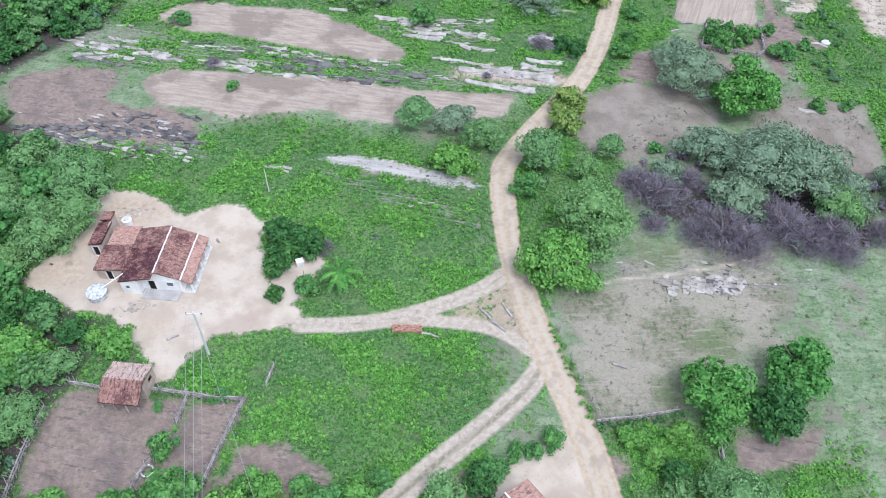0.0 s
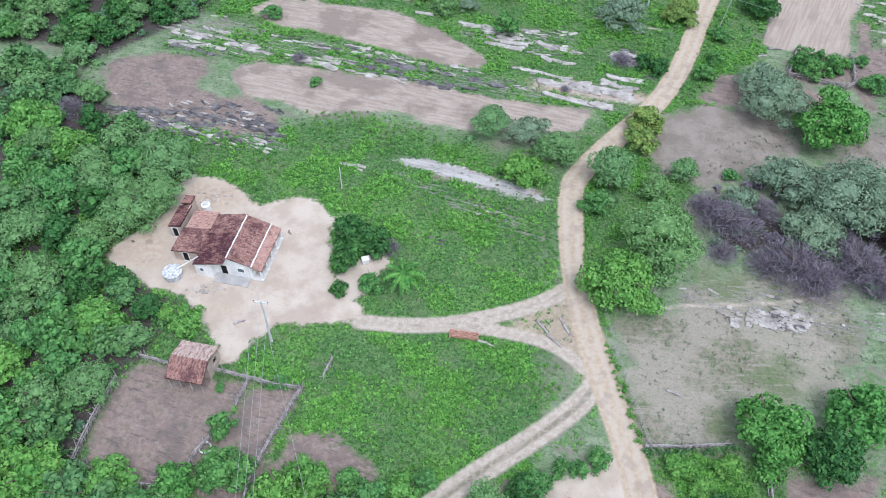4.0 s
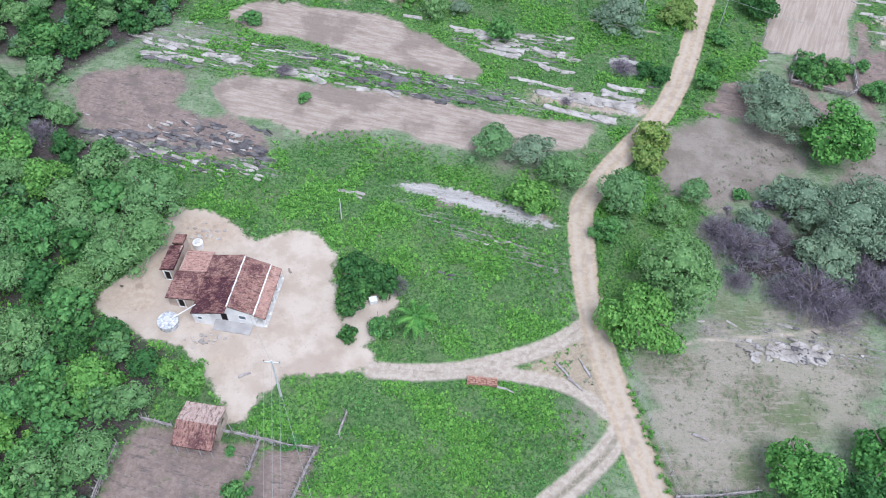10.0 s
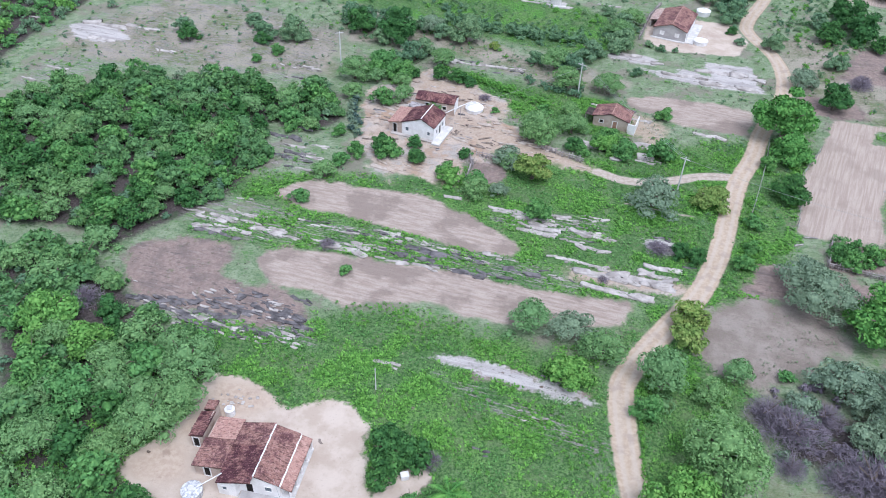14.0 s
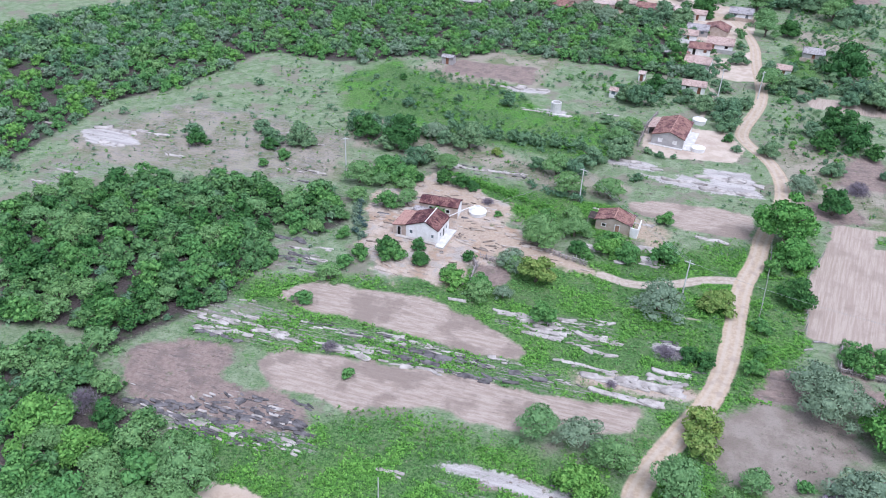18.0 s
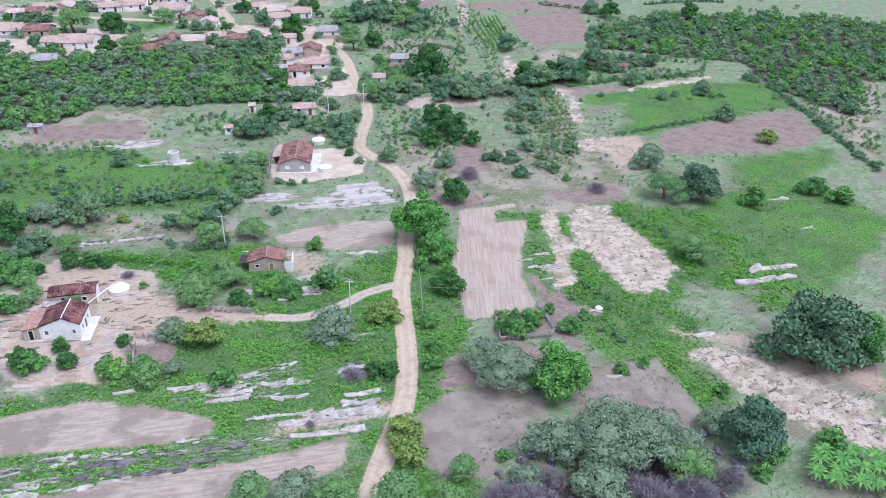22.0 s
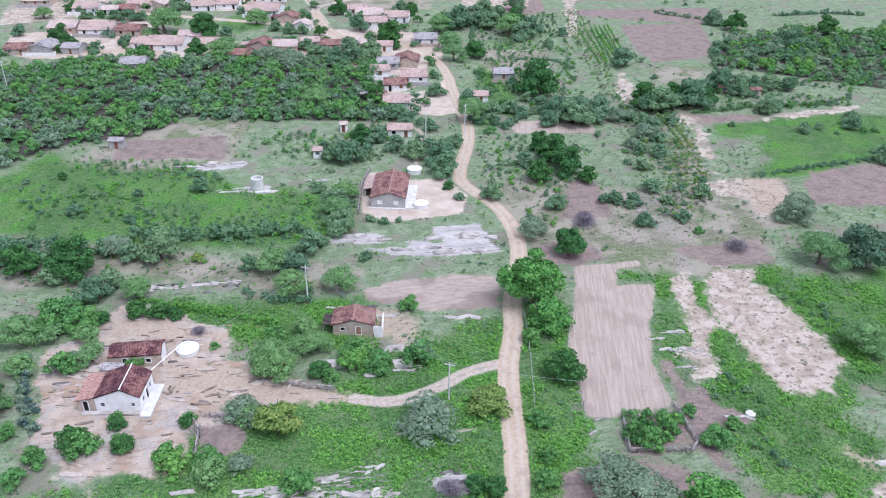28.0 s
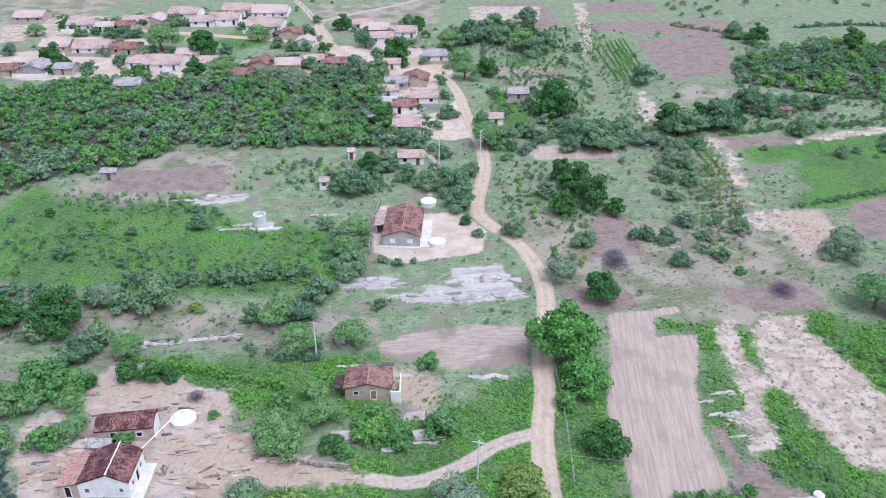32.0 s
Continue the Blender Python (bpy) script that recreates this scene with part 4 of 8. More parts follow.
def depth_in(kind, x, y):
    """The greatest depth of points in all zones of a kind (ways for road)."""
    x, y = np.asarray(x, float), np.asarray(y, float)
    out = np.full(x.shape, -9.0)
    shapes = [(p, None) for k, p in ZONES if k == kind] + [(p, w) for _, w, p in WAYS if kind == ("road" if w > 3 else "track")]
    for p, w in shapes:
        lo, hi = p.min(0) - 9, p.max(0) + 9
        near = (x > lo[0]) & (x < hi[0]) & (y > lo[1]) & (y < hi[1])
        if near.any():
            out[near] = np.maximum(out[near], inside_by(p, x[near], y[near]) if w is None else along_by(p, w, x[near], y[near]))
    return out.clip(-9, 9)


def spread(lo, hi, fine_lo, fine_hi, fine, coarse):
    """Grid lines: fine in the middle, coarse around, then ever wider out to the horizon."""
    mid = np.arange(fine_lo, fine_hi, fine)
    a, b = np.arange(fine_lo - coarse, lo, -coarse)[::-1], np.arange(fine_hi, hi, coarse)
    out = np.array([20.0, 60, 150, 350, 800, 1800, 4000])
    return np.concatenate([(lo - out)[::-1], a, mid, b, hi + out])


GX, GY = spread(-130, 330, -64, 108, 0.85, 2.6), spread(-60, 470, 8, 172, 0.85, 2.6)


def growth(x, y):
    """Where the weeds of the pasture grow thick and fresh: above nought."""
    return np.sin(x * 0.31 + 2 * np.sin(y * 0.17)) * np.sin(y * 0.37 + 1.3 * np.sin(x * 0.21)) + 0.5 * np.sin(x * 0.83 + y * 0.4) * np.sin(y * 0.71 - x * 0.3)


def build_ground():
    x, y = (v.ravel() for v in np.meshgrid(GX, GY))
    nx, ny = len(GX), len(GY)
    fields = {k: depth_in(k, x, y) for k in KINDS}
    # bare, eroded and stony places are a little uneven
    bumpy = np.maximum.reduce([fields["pale"], fields["rocky"], fields["rock"]]).clip(0, 1)
    wave = np.sin(x * 1.3 + 2 * np.sin(y * 0.7)) * np.sin(y * 1.9 + np.sin(x * 0.9))
    z = 0.16 * bumpy * wave
    co = np.stack([x, y, z], 1)
    fields["vivid"] = growth(x, y)
    i = (np.arange(ny - 1)[:, None] * nx + np.arange(nx - 1)).ravel()
    faces = np.stack([i, i + 1, i + 1 + nx, i + nx], 1)
    cx, cy = co[faces, 0].mean(1), co[faces, 1].mean(1)
    owner = np.zeros(len(faces), int)
    pieces = [("ground", "uneven green pasture and scrub ground with bare patches", "ground")]
    names = {
        "soil": ("bare_soil", "brown-grey bare trampled soil", "soil"),
        "tilled": ("tilled_field", "freshly tilled pinkish-brown field with fine furrows", "field"),
        "rows": ("tilled_field", "pale tilled plot with rows running away", "field"),
        "pale": ("eroded_ground", "pale eroded sandy ground with dark tufts", "soil"),
        "rock": ("rock_slab", "flat pale grey rock slab flush with the ground", "rock"),
        "junction": ("dirt_patch", "worn bare dirt with thin grass beside the road", "dirt"),
        "rough": ("dirt_yard", "trampled brown yard with grey rock showing through", "yard"),
        "yard": ("dirt_yard", "swept pale sandy dirt yard", "yard"),
    }
    for kind, p in ZONES:
        if kind in names:
            lo, hi = p.min(0) - 1, p.max(0) + 1
            near = np.flatnonzero((cx > lo[0]) & (cx < hi[0]) & (cy > lo[1]) & (cy < hi[1]))
            hit = near[inside_by(p, cx[near], cy[near]) > 0]
            owner[hit] = len(pieces)
            pieces.append(names[kind])
    for n, w, p in WAYS:
        lo, hi = p.min(0) - 5, p.max(0) + 5
        near = np.flatnonzero((cx > lo[0]) & (cx < hi[0]) & (cy > lo[1]) & (cy < hi[1]))
        hit = near[along_by(p, w, cx[near], cy[near]) > 0]
        owner[hit] = len(pieces)
        pieces.append(("road", "tan unpaved dirt road with wheel tracks", "road") if w > 3 else ("dirt_track", "narrow sandy dirt track through grass", "track"))
    for k, (name, label, category) in enumerate(pieces):
        mine = faces[owner == k]
        if not len(mine):
            continue
        used, again = np.unique(mine, return_inverse=True)
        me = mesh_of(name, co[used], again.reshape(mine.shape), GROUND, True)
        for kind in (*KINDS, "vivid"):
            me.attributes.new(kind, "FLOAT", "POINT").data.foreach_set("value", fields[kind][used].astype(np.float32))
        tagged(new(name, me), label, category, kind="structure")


build_ground()

# ---- trees ----
def ball(nu=8, nv=5):
    """A unit ball of quads, as arrays."""
    u, v = np.meshgrid(np.arange(nu) * math.tau / nu, np.linspace(0.08, math.pi - 0.08, nv))
    co = np.stack([np.cos(u) * np.sin(v), np.sin(u) * np.sin(v), np.cos(v)], -1).reshape(-1, 3)
    f = [(r * nu + k, r * nu + (k + 1) % nu, (r + 1) * nu + (k + 1) % nu, (r + 1) * nu + k) for r in range(nv - 1) for k in range(nu)]
    return co, np.array(f)


BALL = ball(5, 4)


def leaves_on(rng, centres, radii, count, size, aspect, droop):
    """Leaf clumps on the outside of a set of round masses."""
    weight = (radii[:, 0] * radii[:, 1]) ** 1.0
    which = rng.choice(len(centres), count * 2, p=weight / weight.sum())
    d = rng.normal(size=(count * 2, 3))
    d[:, 2] = np.abs(d[:, 2]) * 1.0 - 0.35 * rng.random(count * 2)
    d /= np.linalg.norm(d, axis=1)[:, None]
    p = centres[which] + d * radii[which] * rng.uniform(0.86, 1.16, (count * 2, 1))
    deep = np.zeros(len(p), bool)
    for c, r in zip(centres, radii):
        deep |= (((p - c) / r) ** 2).sum(1) < 0.62
    p, d = p[~deep][:count], d[~deep][:count]
    n = d + rng.normal(size=d.shape) * 0.55
    n /= np.linalg.norm(n, axis=1)[:, None]
    a = np.cross(n, rng.normal(size=n.shape))
    a /= np.linalg.norm(a, axis=1)[:, None]
    b = np.cross(n, a)
    a[:, 2] -= droop
    s = size * rng.uniform(0.6, 1.4, (len(p), 1))
    a, b = a * s * aspect, b * s / aspect
    q = np.stack([p - a, p + 0.3 * a - b, p + a, p + 0.3 * a + b], 1)
    return q.reshape(-1, 3), np.arange(len(p) * 4).reshape(-1, 4)


def crown_arrays(kind, seed, count, size, lobes=0, core_of=None, fill=0.0):
    """A crown one metre wide, with its lowest leaves near the ground plane of the tree: points and quads."""
    rng = np.random.default_rng(seed)
    tall, flat, n, low = {"mango": (0.85, 0.8, 12, 0.2), "feather": (0.7, 0.62, 13, 0.36), "grey": (0.65, 0.6, 12, 0.3), "olive": (0.75, 0.75, 10, 0.2), "lime": (0.75, 0.75, 11, 0.2), "bush": (0.8, 0.85, 9, 0.16)}[kind]
    n = lobes or n + 4
    ang = np.arange(n) * 2.4 + rng.uniform(0, 6) + rng.normal(size=n) * 0.3
    rad = 0.365 * np.sqrt((np.arange(n) + 0.3) / n) * rng.uniform(0.7, 1.25, n)
    stretch, lean = rng.uniform(0.82, 1.15, 2), rng.normal(size=2) * 0.035
    top = tall * (0.8 - 0.36 * (rad / 0.365).clip(0, 1.1) ** 2) + rng.uniform(-0.2, 0.12, n) * tall
    r = rng.uniform(0.085, 0.175, n) * (1.0 if n > 6 else 1.2)
    c = np.stack([rad * np.cos(ang) * stretch[0] + lean[0], rad * np.sin(ang) * stretch[1] + lean[1], top - r * 0.7], 1)
    skirt = ang[::3] + 0.7
    c = np.concatenate([c, [(lean[0] * 0.5, lean[1] * 0.5, low + 0.12)], np.stack([0.27 * np.cos(skirt) * stretch[0], 0.27 * np.sin(skirt) * stretch[1], low + rng.uniform(-0.04, 0.1, len(skirt))], 1)])
    r = np.concatenate([r, [0.24], rng.uniform(0.11, 0.18, len(skirt))])
    radii = np.stack([r, r, r * flat], 1)
    aspect, droop = {"feather": (1.35, 0.25), "grey": (1.35, 0.2)}.get(kind, (1.25, 0.1))
    lv, lf = leaves_on(rng, c, radii, count, size, aspect, droop)
    bv, bf = core_of or BALL
    core = [bv * rr * (fill or (0.62 if kind in ("feather", "grey") else 0.78)) * rng.uniform(0.8, 1.08, (len(bv), 1)) + cc for cc, rr in zip(c, radii)]
    cv = np.concatenate(core)
    cf = np.concatenate([bf + k * len(bv) for k in range(len(core))])
    return np.concatenate([cv, lv]), np.concatenate([cf, lf + len(cv)])


def trunk_mesh(seed, tall, limbs=4, spread_to=0.3, name="trunk"):
    rng = random.Random(seed)
    bm = bmesh.new()
    lean = (rng.uniform(-0.05, 0.05), rng.uniform(-0.05, 0.05))
    fork = (lean[0], lean[1], 0.3 * tall)
    tube(bm, [(0, 0, -0.02), (lean[0] * 0.4, lean[1] * 0.4, 0.15 * tall), fork], (0.045, 0.034, 0.028))
    for k in range(limbs):
        a = k * math.tau / limbs + rng.uniform(-0.4, 0.4)
        e = (spread_to * math.cos(a), spread_to * math.sin(a), rng.uniform(0.55, 0.75) * tall)
        m = [0.55 * fork[i] + 0.45 * e[i] for i in range(2)] + [0.55 * e[2] + 0.42 * fork[2]]
        tube(bm, [fork, m, e], (0.024, 0.016, 0.006), 5)
    bmesh.ops.recalc_face_normals(bm, faces=bm.faces[:])
    me = bpy.data.meshes.new(name)
    bm.to_mesh(me)
    bm.free()
    me.materials.append(BARK)
    return me


def bare_crown(seed):
    """A leafless thicket: very many thin twigs, upright and spreading, in a broad low dome."""
    rng = np.random.default_rng(seed)
    n = 2600
    a, e, far = rng.uniform(0, math.tau, n), rng.uniform(0.1, 1.4, n), rng.uniform(0.1, 0.48, n) ** 0.8
    p = np.stack([np.cos(a) * np.cos(e), np.sin(a) * np.cos(e), 0.8 * np.sin(e)], 1) * far[:, None]
    d = p / np.linalg.norm(p, axis=1)[:, None] + rng.normal(size=p.shape) * 0.75 + (0, 0, 0.35)
    d *= rng.uniform(0.03, 0.085, (n, 1)) / np.linalg.norm(d, axis=1)[:, None]
    side = np.cross(d, rng.normal(size=d.shape))
    side *= rng.uniform(0.0028, 0.0055, (n, 1)) / np.linalg.norm(side, axis=1)[:, None]
    q = np.stack([p - d - side, p - d + side, p + d + side * 0.3, p + d - side * 0.3], 1)
    q[:, :, 2] = np.abs(q[:, :, 2])
    return mesh_of("crown", q.reshape(-1, 3), np.arange(n * 4).reshape(-1, 4), TWIG)


TALL = {"mango": 0.85, "feather": 0.7, "grey": 0.65, "olive": 0.75, "lime": 0.75, "bush": 0.8, "bare": 0.55}
CROWNS, TRUNKS = {}, {}
for kind in ("mango", "feather", "grey", "olive", "bush", "lime"):
    for s in range(5):
        for grade, count, size in (("huge", 3600, 0.0165), ("big", 1900, 0.0225), ("mid", 950, 0.03), ("wood", 700, 0.0345), ("small", 260, 0.052)):
            fine = 1.5 if kind in ("feather", "grey") and grade != "small" else 1.0
            v, f = crown_arrays(kind, 31 * s + len(kind), int(count * fine), size / fine)
            CROWNS[kind, s, grade] = mesh_of("crown", v, f, LEAF[kind])
    for s in range(5):
        TRUNKS[kind, s] = trunk_mesh(s + len(kind), TALL[kind])
for s in range(5):
    CROWNS["bare", s, "mid"] = bare_crown(s)
    TRUNKS["bare", s] = trunk_mesh(s + 60, 0.6, 5, 0.25)

TREE_WORDS = {
    "mango": ("mango_tree", "dark green dense mango tree with a rounded crown"),
    "feather": ("mesquite_tree", "pale green feathery spreading tree"),
    "grey": ("thorn_tree", "grey-green wide feathery thorn tree"),
    "olive": ("cashew_tree", "olive-yellow cashew tree with a round crown"),
    "bush": ("shrub_tree", "bright green bushy small tree"),
    "lime": ("leafy_tree", "fresh lime-green leafy tree with a loose crown"),
    "fruit": ("fruit_tree", "bright green dense fruit tree with a rounded crown"),
    "dusk": ("shade_tree", "dusky blue-green dense spreading tree"),
    "wood": ("woodland_tree", "mid-green bushy woodland tree with a lumpy crown"),
    "bare": ("bare_shrub", "leafless purple-grey twiggy thicket"),
}
PLANTED = []


def other_leaves(me, material):
    """The same crown shape with another leaf material."""
    out = me.copy()
    out.materials[0] = material
    return out


for s in range(5):
    TRUNKS["fruit", s], TRUNKS["wood", s], TRUNKS["dusk", s] = TRUNKS["mango", s], TRUNKS["bush", s], TRUNKS["mango", s]
    for grade in ("huge", "big", "mid", "wood", "small"):
        CROWNS["fruit", s, grade] = other_leaves(CROWNS["mango", s, grade], LEAF["fruit"])
        CROWNS["dusk", s, grade] = other_leaves(CROWNS["mango", s, grade], LEAF["dusk"])
        CROWNS["wood", s, grade] = other_leaves(CROWNS["bush", s, grade], LEAF["wood"])
# far trees: the same crowns in greyer leaves that imitate air haze
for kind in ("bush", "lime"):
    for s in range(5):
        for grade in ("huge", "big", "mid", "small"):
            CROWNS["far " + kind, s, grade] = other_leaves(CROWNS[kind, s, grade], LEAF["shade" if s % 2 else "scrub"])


def tree(kind, x, y, width, group="", label="", grade=""):
    name, words = TREE_WORDS[kind]
    k = len(PLANTED)
    PLANTED.append((x, y, width))
    s = (k * 7 + int(abs(x) * 3)) % 5
    grade = grade or "mid" if kind != "bare" and grade else "mid" if kind == "bare" else "huge" if width > 8.5 and y < 160 else "big" if width > 5.6 else "mid" if width > 2.6 else "small"
    small = width < 3 and kind == "bush"
    top = thing("shrub" if small else name, Matrix.Translation((x, y, 0)) @ Matrix.Rotation(k * 2.4, 4, "Z"), label or ("small round green shrub" if small else words), "shrub" if small or kind == "bare" else "tree", group)
    wobble = 0.92 + 0.16 * ((k * 37) % 11) / 10
    # past y 150 the leaf colour greys with distance, in place of haze
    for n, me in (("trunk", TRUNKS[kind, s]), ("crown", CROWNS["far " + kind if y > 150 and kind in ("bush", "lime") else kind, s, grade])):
        ob = sub(n, me, top)
        ob.scale = (width * (1.16 - 0.03 * (k % 5)), width * (1.04 + 0.03 * (k % 5)), width * wobble)
    return top


def trees(kind, *spots):
    for x, y, w in spots:
        tree(kind, x, y, w)


trees("mango", (27.5, 90.8, 3.8), (49.3, 94.5, 2.4), (52.8, 96, 2.4), (52.3, 97.5, 2), (-39.5, 37.2, 4.6), (-43, 35.4, 4.5), (-34.3, 34.1, 4.2), (-13, 48.1, 6), (-9.9, 48, 4.8), (-13, 44.5, 4.8), (-12.6, 40.4, 2.6), (42.3, 26.3, 7.1), (61.5, 144.5, 8), (77.1, 181.9, 9.3), (68.6, 178.7, 7.7), (91.9, 236.7, 14.6), (-55, 323.5, 9.2), (-50.9, 317.3, 6.8))
trees("mango", (-6.1, 326.3, 9.7), (47.3, 346.4, 7.6), (60, 292.7, 4.3), (-8.3, 298.9, 7.4), (79.4, 347.4, 5.1), (119.8, 220.2, 9.6), (-19.4, 143.2, 3.9), (-15.6, 141.9, 4.4), (-12.8, 141, 2.9), (-31.6, 159.8, 10.3), (-40.7, 162.6, 8.3), (-38.9, 204.3, 2.6), (32.3, 210.4, 6.4), (46.8, 179, 2.9), (79.7, 175.2, 5.3), (-24.9, 142.7, 2.9), (42.4, 242, 6.7), (100.3, 66.7, 7.3), (11.1, 17.8, 4), (-5.1, 320.8, 11.9), (35.7, 316.1, 4.9), (59.9, 302.9, 11.9), (77.6, 345.1, 5.5), (-56.9, 370.4, 4.4))
trees("mango", (-25.5, 305.2, 4.5), (128.9, 220, 8.1), (137.2, 215.7, 8), (76.4, 188.7, 9.3), (75.5, 194.9, 6.9), (198.3, 291.5, 10.8), (228.7, 276.7, 10.7), (115.4, 319.5, 7.5))
trees("feather", (2.2, 71.9, 6.8), (12.5, 68.1, 6.5), (-45.4, 42.8, 5.7), (-42.2, 47.8, 7.6), (-39.1, 51.5, 7), (-34.4, 29.9, 4.4), (-36.8, 23.2, 5.7), (-40.9, 21.1, 5.6), (-24, 11.6, 4.9), (-53.5, 42.6, 7.4), (-48.3, 35.5, 7.1), (-49, 54.1, 6.5), (25.7, 52, 12), (19.8, 63.6, 8), (26.1, 62.5, 5.1), (-43.3, 59, 6.6), (7.7, 16.2, 5), (35.4, 15.6, 9.2), (30.3, 17, 4), (-34.4, 103.2, 4.9), (-8.1, 102.4, 5.2), (1.8, 123.7, 7.5), (8.2, 125.5, 6.4), (15.8, 142.7, 7))
trees("feather", (7.1, 143.6, 7.1), (4.6, 152.2, 7.4), (-19.6, 148.5, 6.1), (-36.1, 131.8, 5.1), (-26.8, 137.9, 4.8), (-37.1, 139.7, 7.3), (19.1, 172.7, 6.3), (22.5, 179.8, 6.1), (108.2, 129.3, 9.7), (96.8, 104.5, 8.9), (58.3, 56.2, 7), (30, 66.8, 4.7), (-19.5, 330.8, 15.1), (14.4, 338.4, 9), (-65.6, 362.4, 7.7), (77.9, 287.7, 10.8), (76.1, 275, 8.9), (-0.3, 293.6, 10.3), (106.9, 303.5, 12.5), (-59.3, 58.7, 5.9), (-44.4, 51.4, 6.2), (7.9, 130.9, 5.3), (-32.2, 139, 4.6), (24.5, 239.1, 9.7))
trees("feather", (-40.6, 56.4, 8.3), (1.7, 300.8, 9.4), (65.3, 218.5, 10.5), (81.2, 311.9, 10.4))
trees("olive", (25.1, 76.2, 6.3), (23.9, 72.3, 5.5), (1.3, 108.7, 7.3), (31.7, 105.9, 6.4), (-9.3, 159.3, 2.8), (157.8, 149.7, 5.8))
trees("grey", (22, 104.2, 8.5), (49.1, 62.5, 11.4), (8.2, 71, 6.7), (43.9, 82.6, 10.7), (54.9, 61.5, 11.3), (52.1, 66.6, 9.4), (43.1, 87.3, 7.9), (43.4, 65.8, 8.5), (60.1, 59.1, 7.5), (57.2, 153.3, 7.2), (-3.3, 113.4, 5.1), (119.6, 130.5, 9.6), (118.9, 150.2, 7.5), (45.4, 57, 8.2), (68.2, 61.9, 5.8), (36.9, 62.2, 5.3), (-28.2, 133, 2.7), (-2.1, 111.7, 4), (-4.1, 102.9, 3.5), (-24.7, 166.6, 6.6), (115.6, 146.4, 8.1), (106.6, 197.4, 6.1), (100.6, 192.1, 4.4), (15.2, 286, 9.1))
trees("grey", (21.9, 281.5, 9), (124.3, 217.9, 6.4), (105.5, 209.3, 6.1))
trees("bush", (54.1, 93.4, 2.4), (-19, 15.7, 6.2), (-21.3, 20.9, 3.2), (-40.7, 24.8, 4.8), (-45.2, 28, 5.5), (-44.9, 18.8, 5.2), (-52, 49.5, 7.7), (-59.2, 52.8, 7.8), (-51.7, 34.1, 6.4), (-9.5, 41.9, 3.3), (17.8, 58.9, 4.3), (-3.9, 14.8, 4.4), (-16.3, 27, 2.1), (-22.8, 25.4, 1.3), (18.5, 22.5, 2.9), (16.6, 21.2, 2.3), (14.6, 20.8, 1.7), (12.3, 19.1, 3.4), (-17.4, 26.4, 1.2), (-36.6, 95.6, 3.6), (-25.2, 79.1, 2.2), (-25.1, 111.6, 5.3), (-19.7, 110.9, 3.4), (-13.8, 106.9, 4.1))
trees("bush", (-20.7, 116.2, 2.5), (34.6, 89.8, 3.9), (14.6, 123, 4.8), (24.6, 119.2, 5.6), (26.3, 133.8, 3.9), (-26.1, 150.2, 6.8), (-31.3, 144.6, 7.2), (-27, 141.2, 5.9), (-79.6, 154.2, 5.2), (-66, 161.2, 4.8), (-54.8, 155.8, 7.7), (-61, 154.2, 5.8), (-56.5, 147.6, 3.7), (-65.3, 133.6, 4.7), (-59.5, 143.1, 2.7), (-83.8, 128.6, 3.5), (-29.2, 130.2, 5.1), (-63.9, 137.6, 1.8), (8.4, 120, 3.1), (47.2, 180.5, 2.4), (47.4, 173.1, 2.8), (84.4, 161.3, 4.4), (78.7, 163.8, 3.2))
trees("bush", (91.6, 151.9, 3.7), (38.1, 100.7, 3.3), (36.4, 94.4, 2.8), (51.2, 93.2, 4.3), (49.9, 95.7, 3.6), (60.4, 90.8, 4.4), (60.3, 97.7, 2.5), (26.7, 198.8, 8.3), (35.2, 210, 6.6), (23.6, 201.5, 6.3), (-8.2, 190.8, 4.5), (48.4, 187, 8.1), (39.8, 203.9, 5.7), (28.7, 165.5, 2.4), (26.1, 167.6, 2.2), (31.8, 165.8, 1.7), (21, 177, 5.6), (126.4, 120, 6.6), (143.5, 119.8, 6.3), (146.9, 113.6, 6.1), (70.5, 219.6, 7.8), (54.7, 202.3, 4.8), (92.4, 209.6, 10.3), (149.5, 228, 9.8))
trees("bush", (132.2, 215.7, 11), (122.2, 214.5, 10.9), (152.3, 221.8, 8.7), (154.3, 207.8, 6.5), (171.9, 195.6, 4.7), (158.4, 167.8, 6.5), (71.8, 54.2, 4.6), (80.8, 52.7, 4.8), (74.6, 68, 2.7), (20.7, 327, 5.8), (25.2, 321.4, 5.7), (30.1, 320, 4.9), (-32.4, 317.4, 5.4), (47.4, 280.7, 9.2), (60.4, 242.2, 6.2), (68.4, 234.1, 5.8), (74.5, 346.6, 6.4), (39.8, 361, 4.6), (-37.8, 352.8, 6.4), (-32.8, 352.4, 6), (-28.8, 352.2, 5.6), (-15.6, 367.6, 6.8), (-50.6, 359, 4.3), (-70.2, 337.8, 5.9))
trees("bush", (109.9, 323.6, 8.8), (108.6, 296.3, 10.2), (97.3, 321, 10.9), (106.2, 333.4, 9.1), (114.8, 284.5, 4.8), (126, 297.4, 4.6), (131, 257.5, 9.2), (134.2, 219.8, 9.7), (158.6, 224.4, 7.6), (150.7, 205.9, 6.3), (100.1, 212.4, 9.1), (94.3, 217.5, 7.7), (84.9, 211.1, 6), (108.7, 209, 4.6), (110.7, 200.9, 5.9), (104.3, 184.5, 5.4), (96.1, 178.1, 3.9), (80.8, 163, 4.3), (92.1, 166.4, 4.9), (106, 167.9, 2.5), (66.8, 163.7, 4.7), (135.1, 198.8, 2.4), (67.9, 52.1, 3.1), (106.6, 69.8, 7.7))
